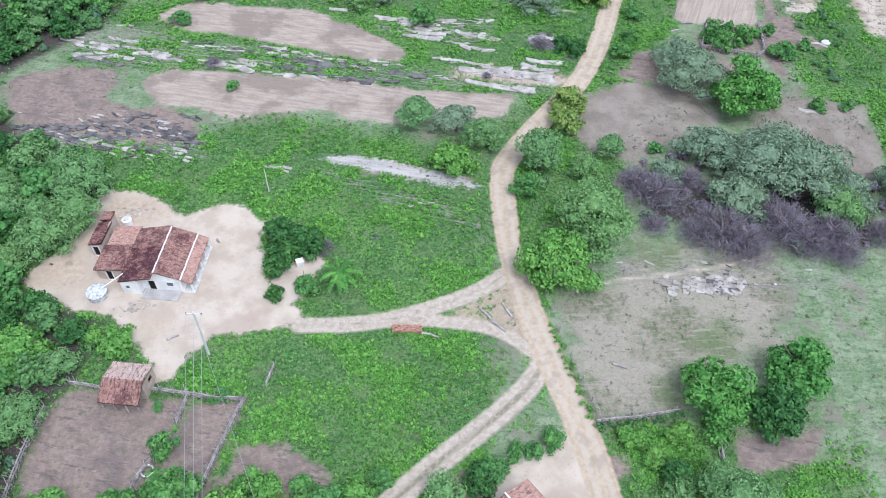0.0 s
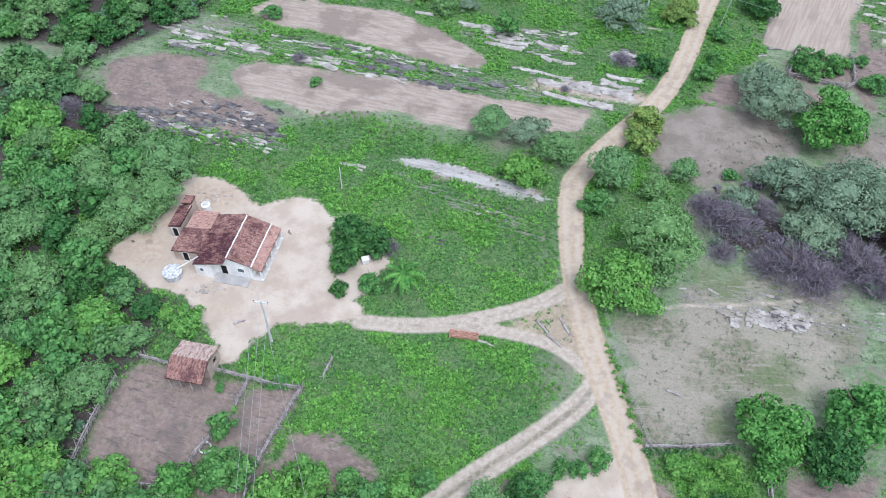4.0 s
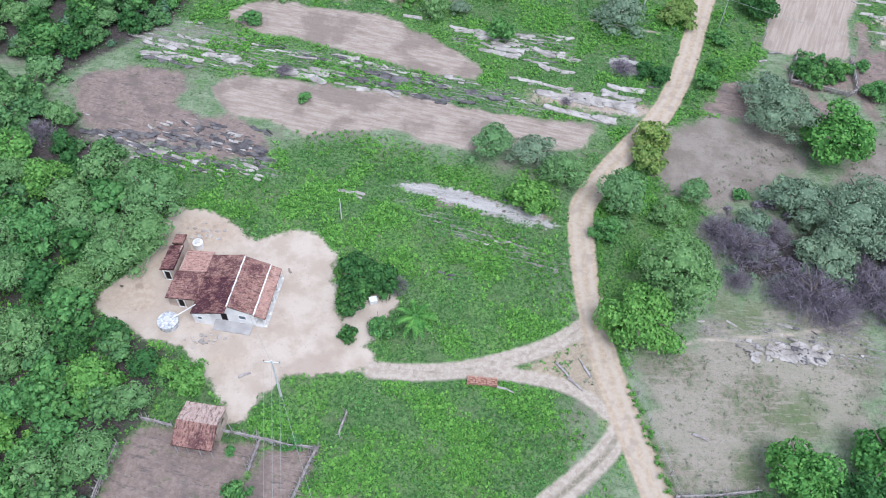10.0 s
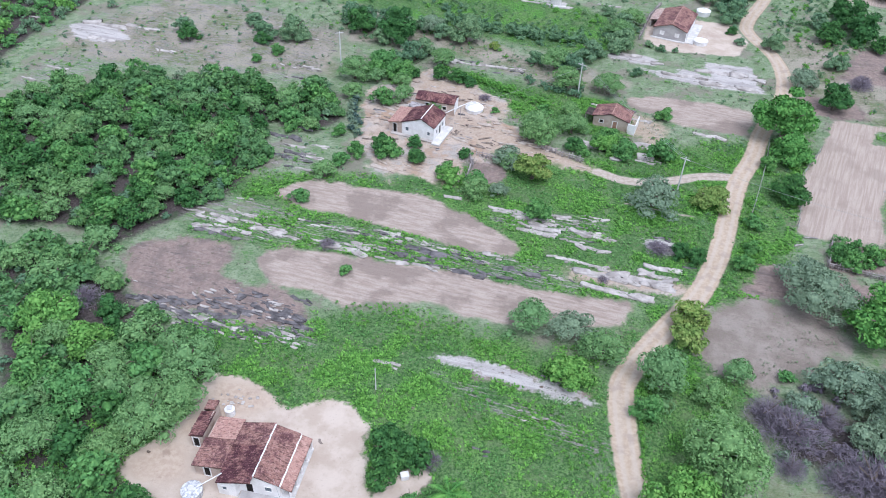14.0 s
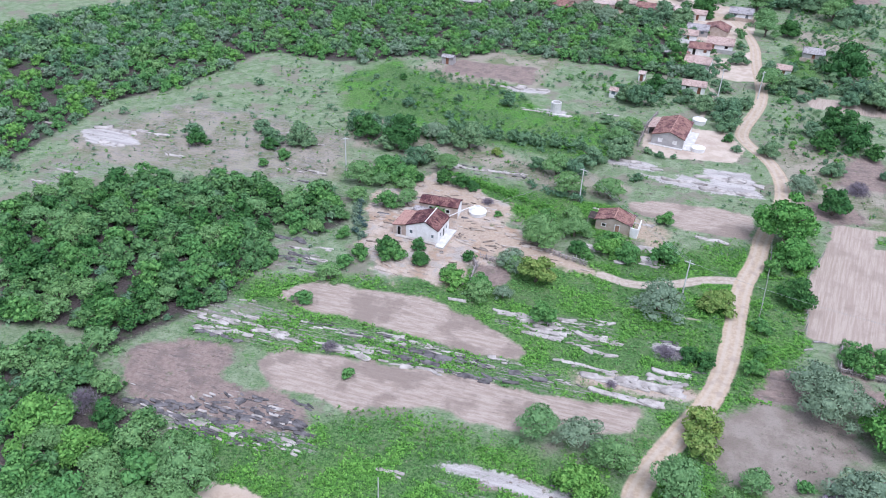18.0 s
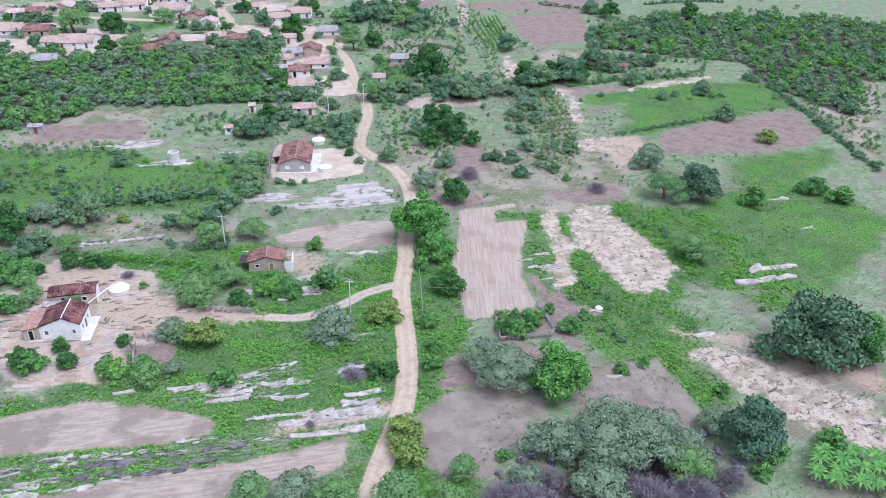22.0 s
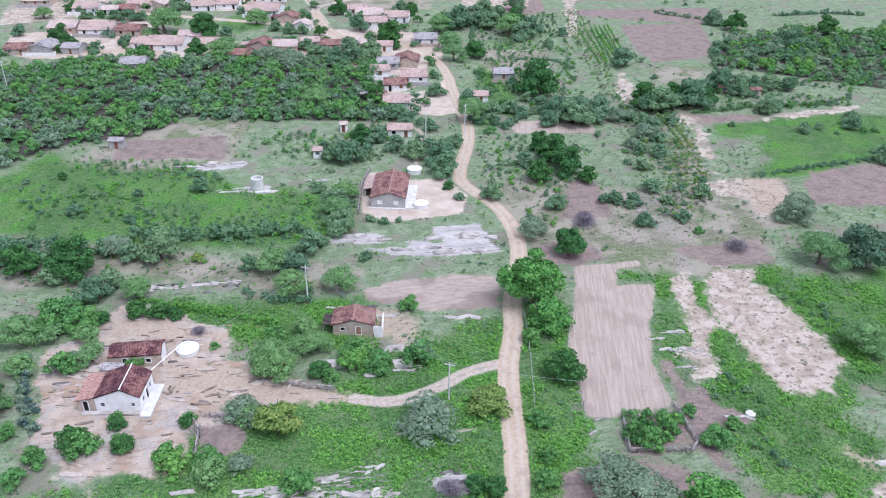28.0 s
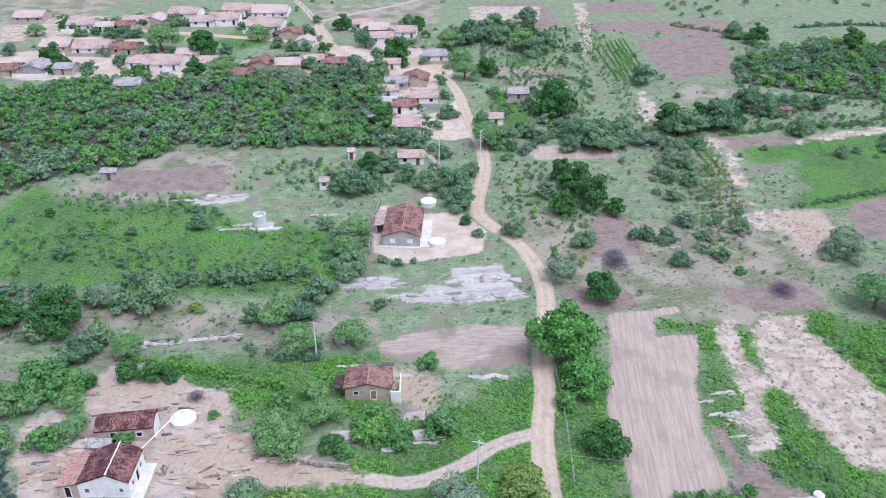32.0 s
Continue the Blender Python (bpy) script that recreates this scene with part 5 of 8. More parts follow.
trees("bush", (55.3, 95.3, 3.6), (62.4, 77.9, 2.7), (96.9, 84, 1.4), (36.4, 67.5, 2.4), (-65.2, 60.8, 5.3), (-46.1, 108.3, 3), (-46.1, 105, 2.4), (-44.4, 116.9, 2.8), (-10.9, 114.5, 2.1), (-33.3, 141.6, 5.6), (-6.9, 130.7, 1.8), (2.3, 129.9, 4.6), (10.2, 118.1, 3), (-24.6, 153.4, 6.1), (-16, 162, 8.6), (0.1, 153.9, 3.8), (-46.6, 203.7, 2.1), (-21.5, 191.1, 2.8), (-22.6, 178.9, 2.8), (-34.1, 185, 3.6), (19, 164.2, 6.9), (12.5, 158.8, 6.7), (48.8, 193.6, 8.3), (51.5, 214.6, 4.6))
trees("bush", (54.6, 171.7, 5.8), (83.2, 160.2, 2.8), (82.2, 152.3, 4.3), (167.3, 189.5, 5.4), (152, 190.1, 4), (117.6, 214.6, 7.5), (-35.1, 117.3, 3.1), (-30.5, 111.4, 3.8), (-32.7, 107.9, 3.7), (22.5, 152.3, 2.9), (91.7, 146.3, 2.4), (92.5, 160.6, 3.1), (126.2, 196.5, 1.6), (99.8, 187.6, 4.3), (65.1, 93.4, 2.5), (61.7, 93.3, 2.1), (53.8, 98.6, 1.7), (44.6, 225.3, 6.3), (46.9, 221.4, 5.3), (77.3, 223.2, 5.8), (87.4, 222.6, 6.5), (85.5, 231, 4), (17.7, 119.4, 4.7), (57.2, 82.7, 2.7))
trees("bush", (66.9, 77.9, 2.2), (-6.2, 16.7, 3.5), (14.6, 21.7, 1.8), (1.2, 17.8, 2.9), (-34.8, 10.5, 3.4), (43.9, 119.9, 3.8), (2.4, 323.2, 5.3), (51.9, 319.5, 8.3), (28.5, 298.5, 5.8), (-52.6, 368.2, 4.4), (-48.5, 358.4, 3.9), (42, 281.3, 11), (36.2, 280.2, 9.1), (50.7, 270.1, 4.3), (86.5, 244.2, 5.1), (89, 217.1, 9.2), (95.6, 213.5, 9.1), (104.7, 221.2, 6.3), (171.2, 222.5, 6.8), (68.6, 186.8, 5.3), (204.1, 264.9, 12.1), (193.9, 301.3, 8.9), (123, 339.3, 9.3), (114.4, 302.7, 10.4))
trees("bush", (134.8, 241.8, 2.5), (110.6, 203.5, 5.4), (118.9, 204.5, 4.5), (91.3, 316.4, 12.8), (101.6, 313.4, 10.7), (169.4, 192.5, 4.6), (-34.6, 157.5, 5.1), (-21.4, 163.5, 5.4))
trees("bare", (-8.1, 47.9, 2.8), (35.2, 58, 7.4), (42.6, 51.9, 8.5), (50.7, 52.4, 7.8), (56.5, 52.1, 6.4), (-29.4, 84.7, 2.6), (21.8, 91.9, 3.5), (13.1, 83.5, 1.7), (-59.9, 67.2, 4.7), (71.1, 157.7, 3.7), (95.8, 138.5, 4.6), (49.5, 56.1, 5.9), (63.2, 52.4, 4.5), (32.8, 60.8, 5.3), (45.2, 49.9, 6.3), (39.4, 52, 5), (53.2, 50.4, 5.7), (57.1, 48.9, 4.9), (34, 53.2, 3.6), (39.8, 61.3, 4.6), (-9.3, 135.6, 2.4), (69.9, 155.4, 4.8))
trees("lime", (7.3, 63, 6.3), (57.2, 96.4, 2), (-39.2, 31.7, 6.3), (-29.5, 32.8, 4.4), (-31.6, 33.8, 3.2), (-37.4, 12.7, 7.2), (-42.3, 13.5, 5), (-30.4, 12.7, 6.1), (-12.9, 13.4, 7.1), (-10.4, 16.2, 4.5), (-46.9, 24.4, 5.4), (-54.4, 58.3, 6.6), (-61.6, 61.5, 8.2), (20.5, 44.7, 9.7), (-0.8, 16.4, 3.9), (15.6, 120.8, 4.3), (13.7, 120.4, 4.4), (8.4, 151.4, 6.4), (-13.1, 105.1, 4.5), (44.3, 198.2, 7), (101.7, 161.7, 4.7), (99.2, 165.7, 2.4), (108.8, 193.5, 4.5), (-40.5, 10.7, 5.1))
trees("lime", (29.2, 21, 2.9), (31.7, 23.8, 3), (26.4, 23.1, 3), (31.1, 289.4, 7.5), (164.8, 224.5, 6.8))
trees("fruit", (35.9, 28, 9.2), (45.7, 30.7, 8), (48.3, 129.9, 13.4), (48.2, 123.3, 8.3), (-23.6, 13.4, 5.2), (-37, 12, 5.6))
trees("fruit", (50.2, 77.2, 11.3))
trees("dusk", (96.3, 69.9, 17.3), (70.3, 57.1, 10.1), (116.4, 126.5, 12))
trees("mango", (45.5, 109.6, 6.7), (84.4, 278, 8.9), (30.7, 19, 3.6), (26.6, 14.9, 3.4))
trees("feather", (2.3, 121.3, 7.5), (-2.6, 112.1, 4.1), (-25.5, 131.9, 4.8))
trees("bush", (-8.3, 104.4, 4.5), (2.7, 97.6, 5.1), (17.4, 118.9, 4.8), (-18.6, 128.7, 3.8))
trees("mango", (-25.8, 112.3, 5.2), (-20.6, 115.2, 2.8), (-19.4, 110.4, 3.5), (-11.2, 113.4, 2.5), (8.8, 119.7, 3.8), (25.1, 91.8, 3.4), (-77.9, 150.5, 5.1), (-60.6, 152.4, 4.3))


def scattered(rng, kind, box_of, gap, lift=0.3, near=None):
    """Spots at least a gap apart inside zones of a kind."""
    x0, y0, x1, y1 = box_of
    n = int((x1 - x0) * (y1 - y0) / gap**2 * 3)
    px, py = rng.uniform(x0, x1, n), rng.uniform(y0, y1, n)
    keep = depth_in(kind, px, py) > lift
    cells, out = {}, []
    for a, b in zip(px[keep], py[keep]):
        c = (int(a // gap), int(b // gap))
        close = [q for i in (-1, 0, 1) for j in (-1, 0, 1) for q in cells.get((c[0] + i, c[1] + j), ())]
        if all((a - q[0]) ** 2 + (b - q[1]) ** 2 > gap * gap for q in close):
            cells.setdefault(c, []).append((a, b))
            out.append((a, b))
    return out


def clear_of_trees(x, y, r):
    return all((x - a) ** 2 + (y - b) ** 2 > (0.34 * w + r) ** 2 for a, b, w in PLANTED)


woods = random.Random(5)
for x, y in scattered(np.random.default_rng(11), "forest", (-62, -4, 0, 62), 2.7, 0.2) + scattered(np.random.default_rng(12), "forest", (-110, 62, -24, 140), 2.95, 0.2):
    if clear_of_trees(x, y, 0.5) and max(depth_in("soil", [x], [y])[0], depth_in("yard", [x], [y])[0]) < -1.9:
        tree(woods.choice(("wood", "wood", "bush", "wood", "mango", "feather", "wood", "bush", "wood", "mango", "feather")), x, y, woods.uniform(3.6, 6.6), "woodland trees", "", "wood")


def clump_arrays(seed, leaves=190):
    v, f = crown_arrays(("bush", "feather", "grey", "mango")[seed % 4], seed, leaves, 0.037 if leaves > 60 else 0.05, 5 if leaves > 60 else 2, SMALL_BALL, 0.74)
    return v, f


SMALL_BALL = ball(5, 3)
CLUMPS = [clump_arrays(s) for s in range(8)]
SPRIGS = [clump_arrays(s, 52) for s in range(8)]


def thicket(name, spots, material, label, category="trees", seed=1):
    """Many far bushes in one mesh."""
    rng = np.random.default_rng(seed)
    vs, fs, n = [], [], 0
    for x, y, w in spots:
        v, f = (CLUMPS if w > 1.9 else SPRIGS)[rng.integers(8)]
        a = rng.uniform(0, math.tau)
        turn = np.array([[math.cos(a), -math.sin(a), 0], [math.sin(a), math.cos(a), 0], [0, 0, 1]])
        vs.append((v * (1, 1, rng.uniform(0.8, 1.15)) * w) @ turn.T + (x, y, -0.1 * w))
        fs.append(f + n)
        n += len(v)
    if vs:
        tagged(new(name, mesh_of(name, np.concatenate(vs), np.concatenate(fs), material)), label, category, kind="stuff")


FLOOR = [crown_arrays(("bush", "mango", "grey", "feather")[s], 90 + s, 140, 0.046, 4, SMALL_BALL, 0.8) for s in range(4)]


def undergrowth(name, spots, material, label, seed):
    """Low bushes that close the floor between the trees."""
    rng = np.random.default_rng(seed)
    vs, fs, n = [], [], 0
    for x, y, w in spots:
        v, f = FLOOR[rng.integers(4)]
        v = v * (w, w, w * rng.uniform(0.7, 1.05)) + (x, y, -0.12 * w)
        vs.append(v)
        fs.append(f + n)
        n += len(v)
    if vs:
        tagged(new(name, mesh_of(name, np.concatenate(vs), np.concatenate(fs), material)), label, "bushes", kind="stuff")


floor_rng = np.random.default_rng(77)
spots = [(x, y, floor_rng.uniform(1.4, 3.2) if y < 62 else floor_rng.uniform(2.2, 4.4)) for x, y in scattered(floor_rng, "forest", (-110, -6, 0, 140), 2.9, 0.2)]
for j, kind in enumerate(("wood", "scrub", "wood", "shade", "wood")):
    undergrowth("undergrowth", spots[j::5], LEAF[kind], "dense dark undergrowth between the woodland trees", 80 + j)
spots = [(x, y, floor_rng.uniform(1.5, 3.4)) for x, y in scattered(floor_rng, "thicket", (20, 40, 110, 100), 1.9, -0.4)]
undergrowth("brush", spots[::2], TWIG, "tangle of bare purple-grey thorn brush", 84)
undergrowth("brush", spots[1::4], LEAF["grey"], "grey-green thorn brush in the thicket", 85)
undergrowth("brush", spots[3::4], LEAF["bush"], "green brush growing in the thicket", 86)

far = np.random.default_rng(3)
for k, (box_of, gap) in enumerate((((-110, 195, 80, 320), 2.75), ((120, 120, 400, 340), 3.0), ((-176, 128, -110, 275), 2.7), ((-110, 130, -40, 195), 2.5), ((-300, 195, -110, 420), 4.2))):
    spots = [(x, y, far.uniform(3.4, 7.0) * (1.25 if k == 4 else 1.0)) for x, y in scattered(far, "forest", box_of, gap, -0.5) if math.sin(x * 0.09 + 1.5 * math.sin(y * 0.06)) + math.sin(y * 0.13 + x * 0.05) > -1.9]
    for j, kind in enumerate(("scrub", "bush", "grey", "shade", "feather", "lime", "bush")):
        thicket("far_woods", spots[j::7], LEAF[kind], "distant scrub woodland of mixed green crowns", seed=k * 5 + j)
# scrub strewn over the far plain
n = 1700
px, py = far.uniform(-130, 330, n), far.uniform(110, 470, n)
open_land = np.maximum.reduce([depth_in(k, px, py) for k in ("soil", "tilled", "rows", "pale", "yard", "rough", "track", "road", "rock", "dry")]) < -1.5
patch = np.sin(px * 0.045 + 1.7 * np.sin(py * 0.03)) + np.sin(py * 0.06 + px * 0.02) > 0.35 - (py > 330) * 0.5 - (px > 190) * 0.4
keep = open_land & patch & ((depth_in("lush", px, py) < -3) | (py > 160))
spots = [(a, b, w) for a, b, w in zip(px[keep], py[keep], far.uniform(1.0, 4.6, keep.sum()))]
for j, kind in enumerate(("scrub", "bush", "shade", "scrub", "feather")):
    thicket("far_scrub", spots[j::5], LEAF[kind], "low scrub bushes strewn over the far fields", "bushes", 20 + j)


# knee-high scrub, thick on the fields beyond the houses
low = np.random.default_rng(29)
spots = []
for box_of, gap in (((-75, 150, 32, 222), 2.1), ((38, 140, 130, 205), 3.0), ((60, 200, 170, 330), 4.2), ((-120, 100, -40, 200), 3.4)):
    px, py = low.uniform(box_of[0], box_of[2], 4000), low.uniform(box_of[1], box_of[3], 4000)
    taken = np.maximum.reduce([depth_in(k, px, py) for k in ("soil", "tilled", "rows", "pale", "yard", "rough", "track", "road", "rock", "forest")]) > -0.6
    patch = np.sin(px * 0.16 + 1.8 * np.sin(py * 0.12)) + np.sin(py * 0.21 + px * 0.06) > -0.5
    m = int((box_of[2] - box_of[0]) * (box_of[3] - box_of[1]) / gap**2 * 0.2)
    keep = np.flatnonzero(~taken & patch)[:m]
    spots += [(px[i], py[i], low.uniform(0.8, 1.85)) for i in keep]
for j, kind in enumerate(("shade", "scrub", "weed", "shade")):
    thicket("low_scrub", spots[j::4], LEAF[kind], "low leafy scrub thickly scattered over the pasture", "bushes", 50 + j)


def hedge(width, kind, *pts):
    """A row of bushes grown together along a line."""
    p = rounded(np.array(pts, float), 1)
    out = []
    for a, b in zip(p, p[1:]):
        m = max(1, int(np.hypot(*(b - a)) / (width * 0.5)))
        out += [(*(a + (b - a) * i / m + far.normal(size=2) * width * 0.14), width * far.uniform(0.75, 1.3)) for i in range(m)]
    # far hedges take the greyed leaf colour that imitates haze
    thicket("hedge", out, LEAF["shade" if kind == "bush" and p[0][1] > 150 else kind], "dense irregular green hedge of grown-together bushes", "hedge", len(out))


hedge(4.5, "bush", (-46, 170), (-40, 169.5), (-30.5, 166.5))
hedge(4, "bush", (-22, 170), (-11.5, 168), (0.5, 166.5), (14.5, 165.5))
hedge(2.2, "grey", (-35.5, 134.5), (-35, 127.5), (-33.5, 120.5), (-31.5, 116))
hedge(4, "bush", (22, 210), (29, 208), (34, 204.5))
hedge(4, "mango", (129, 227.5), (139, 224), (152.5, 226.5), (163, 230))
hedge(5, "bush", (174.5, 267), (189, 260), (200.5, 247))
hedge(3, "bush", (66, 230), (72, 222), (70, 211))
hedge(4, "bush", (65.5, 218.5), (73, 210.5), (82, 222))
hedge(2.5, "bush", (50.5, 98.5), (55, 98), (58, 97.5), (56.5, 93.5))
hedge(1.0, "weed", (142.5, 307), (135, 283.5), (127.5, 261.5))
hedge(1.0, "weed", (144.5, 307.5), (136.5, 283), (129.5, 261.5))
hedge(1.0, "weed", (146.5, 307.5), (138.5, 282.5), (132, 262))
hedge(1.0, "weed", (148.5, 308), (140.5, 282.5), (134, 262))
hedge(1.0, "weed", (150.5, 308.5), (142, 282), (136, 262))
hedge(3.2, "mango", (-41, 361.5), (-33, 361.5))
hedge(2.5, "mango", (18.5, 378), (28.5, 374))
hedge(2.5, "mango", (8.5, 372), (14.5, 373.5))
hedge(5, "bush", (34, 229.5), (46.5, 230), (52.5, 227.5))
hedge(4, "bush", (-7, 237), (13.5, 234.5), (28, 231))
hedge(2.5, "thorn", (-35, 134.5), (-34.5, 127.5), (-33, 120.5), (-31.5, 116))
hedge(1.5, "olive", (115, 212.5), (112, 202.5), (105, 193))
hedge(1.2, "olive", (119, 211.5), (117, 201), (113.5, 187.5))
hedge(1.2, "olive", (121.5, 211), (119, 200.5), (115.5, 187.5))
hedge(3.0, "shade", (85, 317.5), (100, 321), (108.5, 319.5))
hedge(2.5, "scrub", (95.5, 272), (110.5, 270), (112.5, 256))
hedge(2.2, "shade", (99.5, 327.5), (86.5, 287))
hedge(3.5, "scrub", (66.5, 226), (81, 220.5), (95, 218.5), (106.5, 216.5))
hedge(3, "shade", (110.5, 218), (120.5, 220), (131, 222.5))
hedge(2.5, "scrub", (172.5, 268), (159.5, 245))
hedge(3, "scrub", (180.5, 324), (193, 310), (204.5, 300.5))
hedge(3, "shade", (229.5, 309), (257, 308), (269.5, 300.5))
hedge(5, "shade", (-45, 167), (-39.5, 166.5), (-32, 163.5), (-25, 165))
hedge(5, "bush", (-45, 172), (-37, 172.5), (-29.5, 169.5))
hedge(5, "bush", (-20, 170.5), (-10.5, 169.5), (1, 168), (12, 166.5))
hedge(3, "scrub", (17.5, 187), (19.5, 175), (18.5, 162.5), (13.5, 159))
hedge(3.5, "bush", (46.5, 206.5), (52, 199.5), (55.5, 206))
hedge(3, "shade", (-1.5, 146), (7, 140), (11.5, 142.5))
hedge(2.2, "weed", (-19, 147.5), (-11.5, 143.5), (-3, 139), (4.5, 133.5))
hedge(0.8, "olive", (107.1, 193.1), (114.4, 192), (119.8, 191.7))
hedge(0.8, "olive", (105.6, 189), (112.4, 188), (117.9, 187.6))
hedge(0.8, "olive", (104.1, 185), (110.6, 184.1), (116.1, 183.7))
hedge(0.8, "olive", (102.7, 181.2), (108.8, 180.3), (114.3, 179.9))
hedge(0.8, "olive", (101.3, 177.5), (107, 176.7), (112.6, 176.2))
hedge(0.8, "olive", (100, 174), (105.4, 173.2), (110.9, 172.7))
hedge(0.8, "olive", (98.8, 170.6), (103.7, 169.9), (109.3, 169.3))
hedge(1.1, "weed", (138.3, 303.2), (126.8, 260.2))
hedge(1.1, "scrub", (140.4, 302.7), (129, 259.7))
hedge(1.1, "weed", (142.5, 302.2), (131, 259.3))
hedge(1.1, "scrub", (144.6, 301.7), (133, 258.8))
hedge(1.1, "weed", (135.7, 303.7), (124.3, 260.8))

hedge(3, "shade", (195, 190.2), (182, 152.6), (169.9, 122.2))
hedge(2, "shade", (120.5, 168), (140.7, 169.4), (159.7, 170.2))
hedge(2.4, "wood", (130.2, 210.1), (150.7, 211.2), (176.5, 208.3))

hedge(1.1, "weed", (19.7, 37), (21.4, 31), (22.5, 27.1), (23.2, 24.8))
hedge(1.2, "wood", (23.7, 24.4), (28.6, 25.2), (33.5, 26.2))
hedge(0.9, "weed", (17.6, 63.8), (16.8, 54.4), (16.9, 47))


# ---- weeds and grass ----
def tufts(name, spots, sizes, material, label, seed, blades=4, up=0.75):
    rng = np.random.default_rng(seed)
    n = len(spots)
    base = np.repeat(np.concatenate([spots, np.zeros((n, 1))], 1), blades, 0)
    s = np.repeat(sizes, blades)[:, None]
    a = rng.uniform(0, math.tau, n * blades)
    d = np.stack([np.cos(a), np.sin(a), np.zeros_like(a)], 1)
    e = np.stack([-np.sin(a), np.cos(a), np.zeros_like(a)], 1)
    base = base + d * s * rng.uniform(0, 0.45, (n * blades, 1))
    rise = np.array([0, 0, 1.0]) * s * rng.uniform(0.25, up, (n * blades, 1))
    q = np.stack([base, base + d * s * 0.32 - e * s * 0.28 + rise * 0.8, base + d * s * 0.7 + rise * 0.85, base + d * s * 0.32 + e * s * 0.28 + rise], 1)
    q[:, 0, 2] -= 0.02
    tagged(new(name, mesh_of(name, q.reshape(-1, 3), np.arange(n * blades * 4).reshape(-1, 4), material)), label, "weeds", kind="stuff")


def bare_at(x, y, margin=0.15):
    return np.maximum.reduce([depth_in(k, x, y) for k in ("soil", "tilled", "rows", "pale", "yard", "rough", "track", "road", "rock", "junction")]) > -margin


weeds = np.random.default_rng(17)
n = 170000
px, py = weeds.uniform(-62, 112, n), weeds.uniform(10, 140, n)
lushness = depth_in("lush", px, py)
grown = growth(px, py) + weeds.normal(size=n) * 0.3
ok = ~bare_at(px, py) & (lushness > weeds.uniform(-2, 1, n)) & (depth_in("dry", px, py) < -0.5) & (grown > 0.2)
tufts("weeds", np.stack([px, py], 1)[ok], weeds.uniform(0.2, 0.5, ok.sum()), LEAF["weed"], "lush low green weeds covering the pasture", 2)
ok = ~bare_at(px, py, -0.1) & (lushness > 0) & (grown < -0.75)
tufts("dark_weeds", np.stack([px, py], 1)[ok], weeds.uniform(0.14, 0.4, ok.sum()), LEAF["bush"], "darker green weeds mixed into the pasture", 5)
n = 34000
px, py = weeds.uniform(-62, 150, n), weeds.uniform(10, 190, n)
ok = (depth_in("soil", px, py) < 0.6) & (np.maximum.reduce([depth_in(k, px, py) for k in ("tilled", "rows", "yard", "rough", "track", "road", "rock")]) < -0.2)
ok &= (depth_in("lush", px, py) < 0.5) & (weeds.random(n) < 0.7)
tufts("dry_grass", np.stack([px, py], 1)[ok], weeds.uniform(0.15, 0.45, ok.sum()), LEAF["dry"], "dry pale grass tufts on poor soil", 3, 3)
n = 36000
px, py = weeds.uniform(-120, 250, n), weeds.uniform(100, 330, n)
drift = np.sin(px * 0.11 + 1.9 * np.sin(py * 0.05)) * np.sin(py * 0.13 + px * 0.03) + weeds.normal(size=n) * 0.5
ok = ~bare_at(px, py, 0.3) & (depth_in("forest", px, py) < 0) & (drift > 0.15)
for k, kind in enumerate(("scrub", "weed", "shade")):
    pick = np.flatnonzero(ok)[k::3]
    tufts("far_weeds", np.stack([px, py], 1)[pick], weeds.uniform(0.18, 0.5, len(pick)), LEAF[kind], "clumped weeds and low scrub of the far pastures", 30 + k, 5)
n = 9000
px, py = weeds.uniform(-62, 112, n), weeds.uniform(10, 140, n)
ok = ~bare_at(px, py, 0.4) & (depth_in("lush", px, py) > 0.3) & (np.sin(px * 0.2) * np.sin(py * 0.23 + px * 0.1) > 0.15)
spots = [(a, b, w) for a, b, w in zip(px[ok][:420], py[ok][:420], weeds.uniform(0.4, 1.1, 420))]
thicket("low_bushes", spots, LEAF["weed"], "leafy knee-high bushes among the weeds", "bushes", 41)
spots = scattered(weeds, "weedy", (-60, 8, 125, 150), 0.72, -0.2)
spots = [(a, b, weeds.uniform(0.45, 1.15)) for a, b in spots if not bare_at(np.array([a]), np.array([b]), 0.1)[0] and math.sin(a * 0.55 + 1.7 * math.sin(b * 0.4)) + math.sin(b * 0.6 + a * 0.2) > -0.5]
for j, kind in enumerate(("weed", "lime", "weed")):
    thicket("weed_clumps", spots[j::3], LEAF[kind], "leafy bright green weeds growing in thick clumps", "weeds", 44 + j)
spots = scattered(weeds, "scrubby", (-120, 60, 260, 420), 1.75, 0.2)
spots = [(a, b, weeds.uniform(0.9, 2.6)) for a, b in spots if not bare_at(np.array([a]), np.array([b]), 0.3)[0] and math.sin(a * 0.21 + 1.7 * math.sin(b * 0.17)) + math.sin(b * 0.26 + a * 0.09) > -0.35]
for j, kind in enumerate(("shade", "wood", "scrub", "weed")):
    thicket("pasture_scrub", spots[j::4], LEAF[kind], "leafy dark clumps of scrub standing in green pasture", "bushes", 54 + j)
spots = [(a, b, weeds.uniform(0.8, 2.0)) for a, b in scattered(weeds, "brushy", (90, 140, 180, 400), 1.45, 0.0)]
for j, kind in enumerate(("olive", "feather", "dry", "scrub")):
    thicket("gully_brush", spots[j::4], LEAF[kind], "rough yellow-green brush along the dry gully", "bushes", 58 + j)


